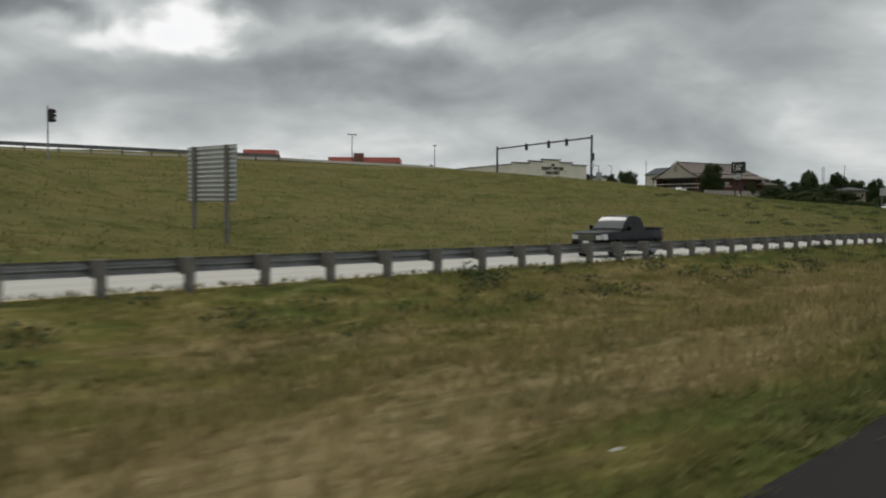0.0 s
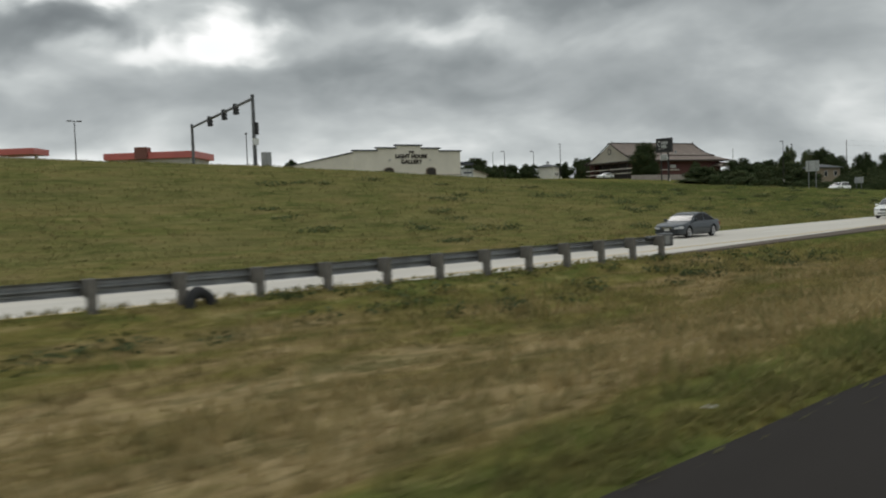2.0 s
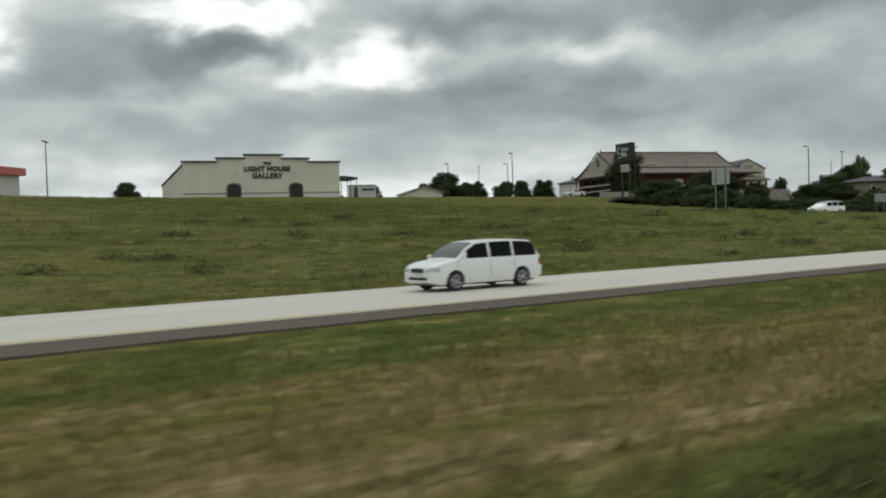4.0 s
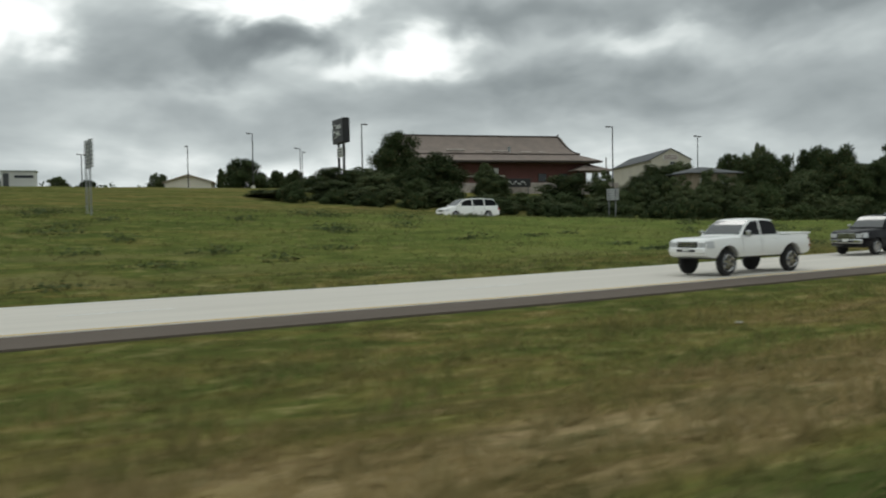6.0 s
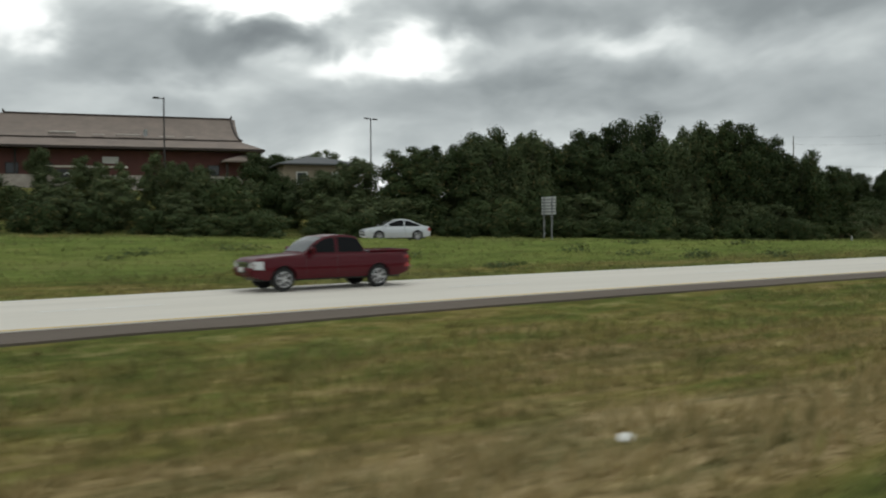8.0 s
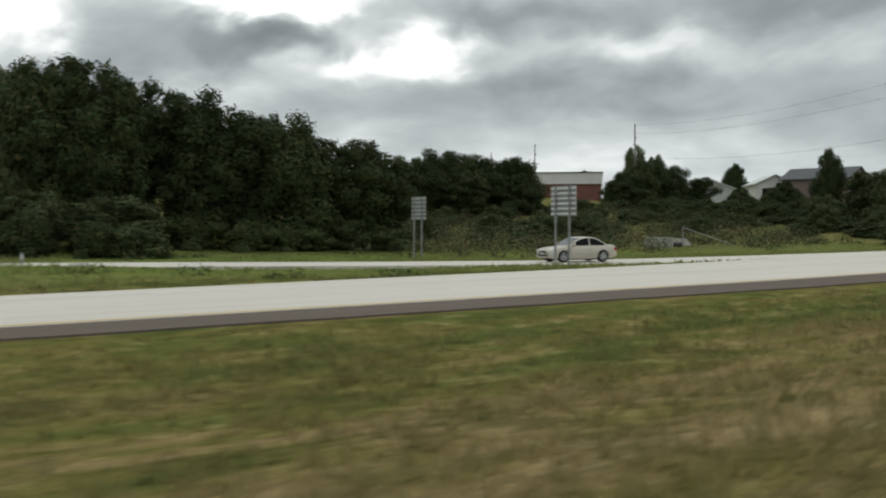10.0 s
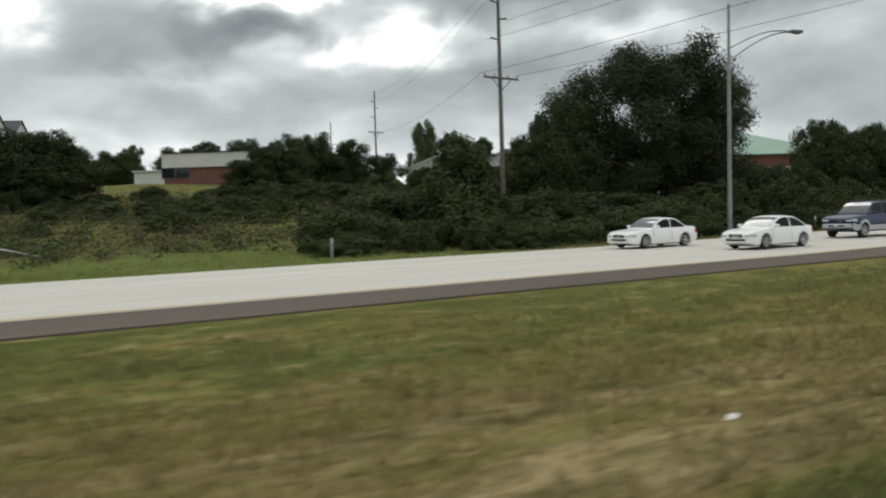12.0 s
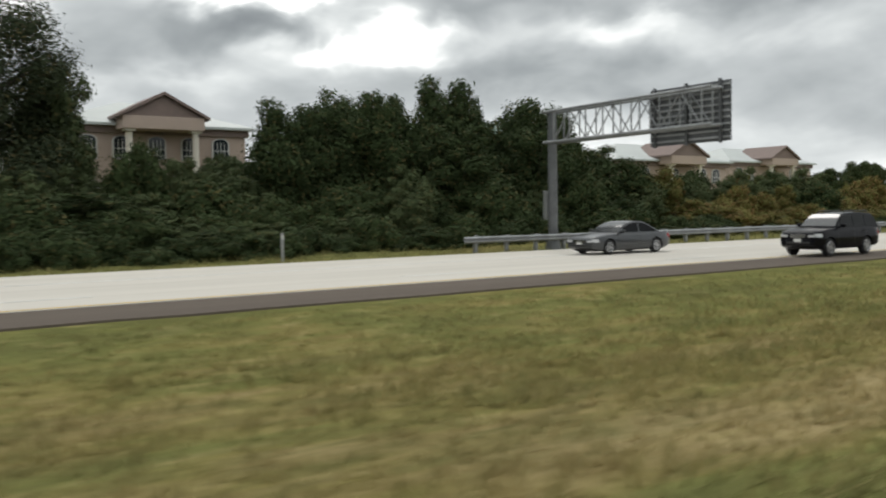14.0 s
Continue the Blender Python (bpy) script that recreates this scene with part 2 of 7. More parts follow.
def concrete_road():
    mat, n, s = material("pale_concrete_road")
    p = n.add("ShaderNodeNewGeometry").outputs["Position"]
    track = n.noise(n.mapping(p, (0.01, 1.1, 1)), 1.0, 3, 0.6)
    stain = n.noise(n.mapping(p, (0.15, 0.8, 1)), 1.0, 4, 0.6)
    grit = n.noise(p, 25.0, 3, 0.7)
    c = n.ramp(n.math("ADD", n.math("MULTIPLY", track, 0.6), n.math("MULTIPLY", stain, 0.4)), [(0.3, (0.55, 0.508, 0.445)), (0.7, (0.70, 0.652, 0.582))])
    c = n.mix(n.math("MULTIPLY", grit, 0.3), c, (0.42, 0.40, 0.36))
    wire(n, s, Base_Color=c, Roughness=0.85, Normal=n.add("ShaderNodeBump", {"Strength": 0.3, "Distance": 0.01, "Height": grit}).outputs[0])
    return mat


def asphalt(name, col):
    mat, n, s = material(name)
    p = n.add("ShaderNodeNewGeometry").outputs["Position"]
    stain = n.noise(n.mapping(p, (0.12, 0.9, 1)), 1.0, 4, 0.6)
    grit = n.noise(p, 60.0, 3, 0.7)
    c = n.mix(stain, tuple(x * 0.75 for x in col), tuple(x * 1.25 for x in col))
    c = n.mix(n.math("MULTIPLY", grit, 0.5), c, tuple(x * 0.5 for x in col))
    wire(n, s, Base_Color=c, Roughness=0.95, Specular_IOR_Level=0.1, Normal=n.add("ShaderNodeBump", {"Strength": 0.4, "Distance": 0.01, "Height": grit}).outputs[0])
    return mat


def glass(name, col=(0.02, 0.025, 0.03), rough=0.06, gloss=0.5, ior=1.5):
    mat, n, s = material(name)
    wire(n, s, Base_Color=col, Roughness=rough, Specular_IOR_Level=gloss, IOR=ior)
    return mat


def paint(name, col, metal=0.0, rough=0.35, coat=0.6):
    mat, n, s = material(name)
    where = n.add("ShaderNodeTexCoord").outputs["Object"]
    dust = n.noise(where, 1.5, 4, 0.6)
    z = n.add("ShaderNodeSeparateXYZ", {0: where}).outputs[2]
    low = n.math("MULTIPLY", n.math("SUBTRACT", 0.60, z, True), 0.3)
    c = n.mix(n.math("MULTIPLY", n.math("MULTIPLY", dust, low), 0.5, True), col, (0.2, 0.18, 0.15))
    wire(n, s, Base_Color=c, Roughness=n.math("ADD", n.math("MULTIPLY", dust, 0.15), rough - 0.07), Metallic=metal, Coat_Weight=coat, Specular_IOR_Level=0.12 if coat > 0.4 else 0.04, Coat_Roughness=0.04)
    return mat


TURF, BLADES, BLADES_BANK = turf("roadside_turf"), turf("grass_blades", True), turf("bank_grass_blades", True, 0.08)
CONCRETE = concrete_road()
SHOULDER = asphalt("brown_asphalt_shoulder", (0.158, 0.130, 0.108))
BLACKTOP = asphalt("dark_asphalt", (0.042, 0.037, 0.034))
LINE_WHITE = worn("white_road_paint", (0.78, 0.77, 0.74), 0.7, vary=0.2)
LINE_YELLOW = worn("yellow_road_paint", (0.62, 0.42, 0.10), 0.7, vary=0.25)
GALV = worn("weathered_galvanised_steel", (0.34, 0.35, 0.355), 0.5, 0.6, 0.35, 1.5)
GALV_DARK = worn("dull_grey_steel", (0.16, 0.165, 0.17), 0.55, 0.5, 0.35, 1.5)
WOOD_GREY = worn("grey_weathered_timber", (0.20, 0.185, 0.165), 0.85, 0, 0.4, 3.0, 0.004)
WOOD_POLE = worn("brown_grey_pole_timber", (0.17, 0.15, 0.13), 0.85, 0, 0.4, 3.0, 0.004)
BRONZE = worn("dark_bronze_paint", (0.045, 0.042, 0.040), 0.5, 0.3, 0.3)
BLACK = worn("black_plastic", (0.02, 0.02, 0.021), 0.5, 0, 0.3)
SIGN_BACK = worn("bare_aluminium_sign_back", (0.42, 0.43, 0.43), 0.45, 0.7, 0.25, 1.0)
SIGN_WHITE = worn("white_sign_face", (0.75, 0.76, 0.74), 0.5, 0, 0.1)
CREAM = worn("cream_stucco", (0.82, 0.765, 0.66), 0.85, 0, 0.12, 0.3, 0.01)
CREAM_LOW = worn("pale_cream_wainscot", (0.86, 0.83, 0.74), 0.85, 0, 0.12, 0.4, 0.01)
TAN_TRIM = worn("tan_trim", (0.33, 0.27, 0.20), 0.8, 0, 0.15)
CAP_DARK = worn("slate_blue_metal_cap", (0.085, 0.095, 0.125), 0.5, 0.2, 0.2)
DOOR_DARK = worn("dark_door_boards", (0.035, 0.028, 0.022), 0.6, 0, 0.3)
LETTER = worn("dark_brown_letters", (0.035, 0.026, 0.02), 0.5, 0, 0.1)
RED_METAL = worn("bright_red_metal_roof", (0.62, 0.165, 0.140), 0.45, 0, 0.2, 0.3)
RED_DARK = worn("dark_red_brick", (0.145, 0.058, 0.050), 0.85, 0, 0.25, 0.6, 0.01)
ROOF_TILE = worn("faded_brown_roof_shingle", (0.235, 0.185, 0.155), 0.85, 0, 0.25, 0.5, 0.02)
ROOF_PATCH = worn("pale_worn_roof_patch", (0.42, 0.37, 0.33), 0.85, 0, 0.3, 1.5)
DARK_TRIM = worn("dark_brown_trim", (0.05, 0.035, 0.028), 0.7, 0, 0.3)
WHITE_WALL = worn("white_siding", (0.72, 0.72, 0.69), 0.75, 0, 0.1, 0.4)
GREY_ROOF = worn("grey_shingle_roof", (0.10, 0.105, 0.11), 0.85, 0, 0.25, 0.6)
HOTEL_WALL = worn("beige_hotel_stucco", (0.60, 0.555, 0.47), 0.85, 0, 0.12, 0.2, 0.01)
BRICK_RED = worn("red_brown_brick", (0.22, 0.095, 0.075), 0.85, 0, 0.25, 0.8, 0.01)
PINK_WALL = worn("dusty_pink_stucco", (0.54, 0.425, 0.355), 0.85, 0, 0.15, 0.3, 0.01)
PINK_TRIM = worn("rose_grey_trim", (0.26, 0.195, 0.172), 0.8, 0, 0.15)
GREEN_ROOF = worn("sea_green_metal_roof", (0.27, 0.40, 0.31), 0.5, 0.1, 0.15, 0.3)
PALE_ROOF = worn("pale_metal_roof", (0.56, 0.59, 0.57), 0.5, 0.1, 0.12, 0.3)
GLASS = glass("dark_window_glass")
CAR_GLASS = glass("car_window_glass", (0.006, 0.007, 0.008), 0.08, 0.12)
WINDSCREEN = glass("windscreen_glass", (0.02, 0.022, 0.024), 0.14, 1.0, 1.6)
RUBBER = worn("tyre_rubber", (0.022, 0.022, 0.023), 0.85, 0, 0.2)
RIM = worn("alloy_rim", (0.56, 0.56, 0.57), 0.32, 0.7, 0.2)
CHROME = worn("chrome", (0.62, 0.62, 0.62), 0.18, 1.0, 0.1)
LAMP_CLEAR = glass("headlamp_lens", (0.55, 0.56, 0.57), 0.12)
LAMP_RED = glass("tail_lamp_lens", (0.32, 0.015, 0.012), 0.15)
DRAIN_GREY = worn("stained_grey_concrete", (0.36, 0.355, 0.31), 0.9, 0, 0.35, 1.2, 0.01)
LITTER = worn("white_litter", (0.78, 0.77, 0.73), 0.7, 0, 0.15, 8.0)
BARK = worn("dark_bark", (0.075, 0.06, 0.048), 0.9, 0, 0.35, 3.0, 0.02)
LEAF_OAK = leafy("dark_oak_leaves", (0.030, 0.047, 0.020), (0.078, 0.105, 0.042))
LEAF_BUSH = leafy("scrub_leaves", (0.038, 0.058, 0.024), (0.096, 0.126, 0.050))
LEAF_PALE = leafy("grey_green_leaves", (0.052, 0.074, 0.034), (0.130, 0.156, 0.070))
LEAF_TURN = leafy("turning_leaves", (0.105, 0.112, 0.034), (0.235, 0.205, 0.065), (0.230, 0.085, 0.048), 0.25)
LEAF_WILLOW = leafy("willow_leaves", (0.030, 0.043, 0.023), (0.076, 0.092, 0.048))
WEED = leafy("dry_field_weeds", (0.066, 0.070, 0.034), (0.185, 0.158, 0.088), (0.190, 0.120, 0.078), 0.25)

# ---- mesh helpers ----
def finish(name, bm, mat, smooth=False):
    me = bpy.data.meshes.new(name)
    bmesh.ops.recalc_face_normals(bm, faces=bm.faces)
    if smooth:
        for f in bm.faces:
            f.smooth = True
    if smooth == "auto":
        for e in bm.edges:
            e.smooth = len(e.link_faces) == 2 and e.calc_face_angle(0.0) < 0.62
    bm.to_mesh(me)
    bm.free()
    me.materials.append(mat)
    return me


def part(name, bm, mat, parent, label="", smooth=False):
    """Links a bmesh as one mesh object under a thing or a part."""
    ob = new(name, finish(name, bm, mat, smooth))
    ob.parent = parent
    return tagged(ob, label) if label else ob


def thing(name, label, category, m=None, group="", kind=""):
    ob = new(name)
    ob.empty_display_size = 0.2
    if m is not None:
        ob.matrix_basis = m
    return tagged(ob, label, category, group, kind)


def solid(name, bm, mat, label, category="", group="", kind="", m=None, smooth=False):
    ob = new(name, finish(name, bm, mat, smooth))
    if m is not None:
        ob.matrix_basis = m
    return tagged(ob, label, category, group, kind)


def box(bm, at, size, rz=0.0, bevel=0.0, rx=0.0, ry=0.0):
    m = pose(*at, rx, ry, rz) @ Matrix.Diagonal((*size, 1))
    made = bmesh.ops.create_cube(bm, size=1.0, matrix=m)
    if bevel:
        edges = list({e for v in made["verts"] for e in v.link_edges})
        bmesh.ops.bevel(bm, geom=edges, offset=bevel, segments=1, affect="EDGES")
    return bm


def rod(bm, a, b, r1, r2=None, seg=8):
    a, b = Vector(a), Vector(b)
    d = b - a
    m = Matrix.Translation((a + b) / 2) @ d.to_track_quat("Z", "Y").to_matrix().to_4x4()
    bmesh.ops.create_cone(bm, cap_ends=True, segments=seg, radius1=r1, radius2=r1 if r2 is None else r2, depth=d.length, matrix=m)
    return bm


def prism(bm, outline, a, b, m=None):
    """The outline [(u, v)] in the xz plane, drawn out from y = a to y = b."""
    m = m or Matrix()
    low = [bm.verts.new(m @ Vector((u, a, v))) for u, v in outline]
    high = [bm.verts.new(m @ Vector((u, b, v))) for u, v in outline]
    bm.faces.new(low)
    bm.faces.new(high[::-1])
    for i in range(len(low)):
        j = (i + 1) % len(low)
        bm.faces.new((low[i], high[i], high[j], low[j]))
    return bm


def hull(bm, points):
    verts = [bm.verts.new(p) for p in points]
    bmesh.ops.convex_hull(bm, input=verts)
    return bm


def quick_mesh(name, verts, faces, mat, smooth=False):
    me = bpy.data.meshes.new(name)
    me.from_pydata(verts, [], faces)
    me.materials.append(mat)
    if smooth:
        me.polygons.foreach_set("use_smooth", [True] * len(me.polygons))
    me.update()
    return me


# ---- the lie of the land ----
ROAD_X = [-300, 0, 48, 80, 200, 225, 236, 245, 262, 335, 400, 417, 432, 450, 470, 560, 900]
ROAD_Z = [0.6, 0.11, -0.16, -0.43, -0.43, -0.25, -0.12, -0.04, 0.05, 0.11, 0.43, 0.60, 0.71, 0.73, 0.75, 0.9, 1.2]
NEAR_Y = [-3000, -60, -9.8, 2.6, 6.0, 10.0, 14.0, 17.4, 17.8, 27.4]
NEAR_Z = [6.0, 0.5, 0.55, 0.55, 0.05, -0.36, -0.36, -0.06, 0.0, 0.0]
BANK_Y = [27.4, 36.0, 50.0, 62.0, 90.0, 122.0, 200.0, 3000.0]
BANK_X = [-300, 0, 13, 25, 60, 82, 106, 150, 192, 245, 290, 320, 345, 375, 400, 450, 520, 900]
BANK_Z = [
    (2.0, 6.5, 7.5, 7.8, 8.0, 10.0, 14.0), (0.9, 6.8, 7.7, 8.0, 8.0, 10.0, 14.0), (1.5, 6.2, 7.5, 8.0, 8.2, 10.2, 14.0), (0.1, 3.6, 5.6, 7.7, 8.5, 10.5, 14.0),
    (0.5, 3.0, 5.4, 8.5, 9.2, 11.0, 14.0), (0.55, 3.5, 6.2, 8.5, 9.2, 11.0, 14.0), (0.6, 3.6, 5.9, 7.2, 8.7, 11.0, 14.0), (0.4, 2.7, 4.1, 5.9, 7.7, 10.0, 14.0),
    (0.4, 2.6, 3.0, 5.3, 7.6, 9.0, 14.0), (0.3, 1.15, 1.7, 5.2, 7.5, 9.0, 14.0), (0.2, 0.8, 1.3, 5.0, 7.4, 9.0, 14.0),
    (0.1, 0.4, 0.8, 3.0, 6.0, 8.5, 14.0), (0.0, -0.3, 0.3, 2.0, 5.0, 8.0, 14.0), (0.1, -0.2, 0.2, 1.8, 5.5, 8.0, 14.0),
    (0.4, 0.3, 0.7, 3.0, 7.0, 8.0, 14.0), (0.8, 1.2, 2.2, 4.0, 7.0, 8.0, 14.0), (1.1, 2.0, 3.0, 4.0, 6.0, 8.0, 14.0), (1.6, 2.4, 3.4, 4.5, 6.0, 8.0, 14.0)]


def road_z(x):
    return float(np.interp(x, ROAD_X, ROAD_Z))


def far_edge(x):
    """Where the concrete of the far carriageway ends: a lane joins it further on."""
    return float(np.interp(x, [-400, 300, 345, 385, 900], [27.4, 27.4, 31.8, 33.2, 33.2]))


def ground_z(x, y):
    zr = road_z(x)
    if y <= 27.4:
        return zr + float(np.interp(y, NEAR_Y, NEAR_Z))
    column = [float(np.interp(x, BANK_X, [row[k] for row in BANK_Z])) for k in range(7)]
    edge = far_edge(x)
    ys = [edge, edge + 0.01] + [max(b, edge + 2) for b in BANK_Y[1:]]
    return float(np.interp(y, ys, [zr, zr] + column))


RAMP = [(60, 84), (106, 76), (150, 69), (190, 63), (220, 60), (250, 56.5), (281, 49.5), (310, 43.5), (340, 38.5), (365, 34.6), (395, 31.0)]


def near_edge(x):
    """Where the turf begins beside the near carriageway."""
    return float(np.interp(x, [-20, 0, 25, 46, 60, 84, 97, 120, 380, 405, 600], [1.9, 1.9, 2.0, 2.08, 1.95, 1.62, 1.55, 1.8, 2.5, 2.7, 2.7]))


def ramp_y(x):
    return float(np.interp(x, [p[0] for p in RAMP], [p[1] for p in RAMP]))


def lump(x, y):
    return noise.noise((x * 0.21, y * 0.33, 0.0)) * 0.10 + noise.noise((x * 0.7, y * 0.9, 4.0)) * 0.05


def sheet_z(x, y):
    """The ground as built: uneven turf, and flat under the roads."""
    z = ground_z(x, y)
    if y < near_edge(x) + 0.1 or 17.4 < y < far_edge(x) + 0.3:
        return z - 0.05
    if abs(y - ramp_y(x)) < 4.2 and 60 < x < 400:
        return z - 0.10
    if 130 < x < 324 and y > 31:
        # a low swell of turf in front of the slip road
        u = (ramp_y(x) - 5.5 - y) / 4.0
        z += 0.42 * math.exp(-u * u) * min(1.0, (x - 130) / 30, (324 - x) / 14)
    if y < 17.4 and x < 100:
        # the verge is banked up round the guard rail
        berm = float(np.interp(x, [0, 52, 62, 70, 76, 80, 88, 92, 99], [0.50, 0.50, 0.48, 0.46, 0.42, 0.38, 0.28, 0.18, 0.0]))
        z += float(np.interp(y, [10, 13.5, 15.4, 16.6, 17.35], [0, 0.5, 1, 0.9, 0])) * (berm + 0.16 * min(1, berm * 8))
    calm = 1.0 if y > 20 else float(np.interp(y, [2, 5, 13, 16], [0.3, 1.0, 1.0, 0.15]))
    return z + calm * lump(x, y)


def build_ground():
    xs = [-3000, -1500, -700, -300, -150, -90] + [-60 + 2.5 * i for i in range(257)] + [620, 680, 800, 1100, 1700, 3000, 4500]
    ys = [-3000, -1200, -400, -120, -40, -9.8, -4, 1.5, 2.1, 2.6] + [3.2 + 0.8 * i for i in range(18)] + [17.4, 17.8, 22.6, 27.4, 28.2]
    ys += [29 + 1.5 * i for i in range(42)] + [93, 97, 102, 108, 115, 122, 132, 145, 165, 200, 300, 600, 1200, 2200, 3500]
    verts = [(x, y, sheet_z(x, y)) for x in xs for y in ys]
    w = len(ys)
    faces = [(i * w + j, (i + 1) * w + j, (i + 1) * w + j + 1, i * w + j + 1) for i in range(len(xs) - 1) for j in range(w - 1)]
    ob = new("ground", quick_mesh("ground", verts, faces, TURF, True))
    tagged(ob, "uneven green and straw-coloured roadside turf", "ground", kind="structure")


build_ground()


def strip(name, mat, label, y0, y1, lift, x0=-300.0, x1=700.0, step=5.0, category="road", deep=0.12, level=None, dash=None):
    """A slab along the road between two edges, each a number or a function of x."""
    a = y0 if callable(y0) else (lambda x: y0)
    b = y1 if callable(y1) else (lambda x: y1)
    z = level or (lambda x, y: road_z(x) + float(np.interp(y, NEAR_Y, NEAR_Z)))
    bm = bmesh.new()
    spans = [(x0, x1)] if not dash else [(x0 + k * dash[1], x0 + k * dash[1] + dash[0]) for k in range(int((x1 - x0) / dash[1]))]
    for s0, s1 in spans:
        count = max(1, round((s1 - s0) / step))
        rows = []
        for i in range(count + 1):
            x = s0 + (s1 - s0) * i / count
            rows.append([bm.verts.new(v) for v in ((x, a(x), z(x, a(x)) + lift), (x, b(x), z(x, b(x)) + lift), (x, a(x), z(x, a(x)) + lift - deep), (x, b(x), z(x, b(x)) + lift - deep))])
        for r, q in zip(rows, rows[1:]):
            bm.faces.new((r[0], q[0], q[1], r[1]))
            bm.faces.new((r[0], r[2], q[2], q[0]))
            bm.faces.new((r[1], q[1], q[3], r[3]))
        for r in (rows[0], rows[-1]):
            bm.faces.new((r[0], r[1], r[3], r[2]))
    return solid(name, bm, mat, label, category, kind="structure")


inner = lambda x: float(np.interp(x, [0, 100, 250, 330, 360, 700], [18.2, 17.95, 17.9, 18.1, 18.2, 18.2]))
breadth = lambda x: float(np.interp(x, [300, 350], [1.65, 2.85]))
level_far = lambda x, y: road_z(x)
strip("road_far", CONCRETE, "pale concrete carriageway of the far direction", lambda x: inner(x) + breadth(x), far_edge, 0.02, level=level_far)
strip("shoulder_far_concrete", CONCRETE, "pale concrete inner shoulder behind the guard rail", lambda x: inner(x) + float(np.interp(x, [80, 122], [-0.5, 1.6])) + 0.08 * noise.noise((x * 0.3, 8, 0)), lambda x: inner(x) + breadth(x), 0.008, x1=122, level=level_far, step=2.0)
strip("shoulder_far", SHOULDER, "brown-grey asphalt shoulder with a ragged edge", lambda x: inner(x) - float(np.interp(x, [80, 140, 225, 262], [0.45, 0.35, 0.30, 0.0])) + 0.16 * noise.noise((x * 0.35, 1, 0)) + 0.08 * noise.noise((x * 1.3, 2, 0)), lambda x: inner(x) + breadth(x), 0.0, x0=80, level=level_far, step=1.5)
strip("road_near", BLACKTOP, "dark asphalt carriageway and shoulder", -9.8, lambda x: near_edge(x) + 0.10 * noise.noise((x * 0.4, 5, 0)), 0.02, step=1.5)
strip("trim_line_yellow", LINE_YELLOW, "worn yellow edge line", lambda x: inner(x) + breadth(x) + 0.13, lambda x: inner(x) + breadth(x) + 0.27, 0.026, level=level_far, deep=0.006, category="road line")
strip("trim_line_white", LINE_WHITE, "worn white edge line", 27.0, 27.14, 0.026, level=level_far, deep=0.006, category="road line", x1=340)
strip("trim_line_merge", LINE_WHITE, "worn white line beside the joining lane", 28.6, 28.76, 0.026, level=level_far, deep=0.006, category="road line", x0=338, x1=700)
strip("trim_line_dashed", LINE_WHITE, "worn dashed white lane line", 23.35, 23.48, 0.026, level=level_far, deep=0.006, category="road line", dash=(3.0, 12.2), step=3)
ramp_level = lambda x, y: ground_z(x, ramp_y(x))
strip("road_ramp", CONCRETE, "pale concrete slip road", lambda x: ramp_y(x) - 2.6, lambda x: ramp_y(x) + 2.6, 0.03, 60, 372, 2.5, level=ramp_level, deep=0.3)
strip("pavement_crossing", CONCRETE, "pale concrete street on the embankment", lambda x: ramp_y(60) + (60 - x) * 0.1 - 5, lambda x: ramp_y(60) + (60 - x) * 0.1 + 6, 0.06, -60, 60, 5, level=lambda x, y: ground_z(x, 82), deep=0.3)


# ---- traffic on the far carriageway and the slip road ----
def curve_through(points, passes=2):
    """A softened height profile through points (u, z), as a function of u."""
    us = np.linspace(points[0][0], points[-1][0], 121)
    zs = np.interp(us, [p[0] for p in points], [p[1] for p in points])
    for _ in range(passes):
        pad = np.concatenate(([2 * zs[0] - zs[1]], zs, [2 * zs[-1] - zs[-2]]))
        zs = 0.25 * pad[:-2] + 0.5 * pad[1:-1] + 0.25 * pad[2:]
    return lambda u: float(np.interp(u, us, zs))


def loft(bm, rings):
    """Skins closed rings of equal length and caps both ends."""
    rows = [[bm.verts.new(p) for p in ring] for ring in rings]
    n = len(rows[0])
    for a, b in zip(rows, rows[1:]):
        for k in range(n):
            bm.faces.new((a[k], a[(k + 1) % n], b[(k + 1) % n], b[k]))
    bm.faces.new(rows[0])
    bm.faces.new(rows[-1][::-1])
    return bm


def patch(bm, grid, out, deep=0.03):
    """A thin curved plate over a grid of points, lifted along out."""
    out = Vector(out)
    front = [[bm.verts.new(Vector(p) + out) for p in row] for row in grid]
    back = [[bm.verts.new(Vector(p) - out.normalized() * deep) for p in row] for row in grid]
    ni, nj = len(grid), len(grid[0])
    for i in range(ni - 1):
        for j in range(nj - 1):
            bm.faces.new((front[i][j], front[i + 1][j], front[i + 1][j + 1], front[i][j + 1]))
    for i in range(ni - 1):
        for j in (0, nj - 1):
            bm.faces.new((front[i][j], front[i + 1][j], back[i + 1][j], back[i][j]))
    for j in range(nj - 1):
        for i in (0, ni - 1):
            bm.faces.new((front[i][j], front[i][j + 1], back[i][j + 1], back[i][j]))
    return bm


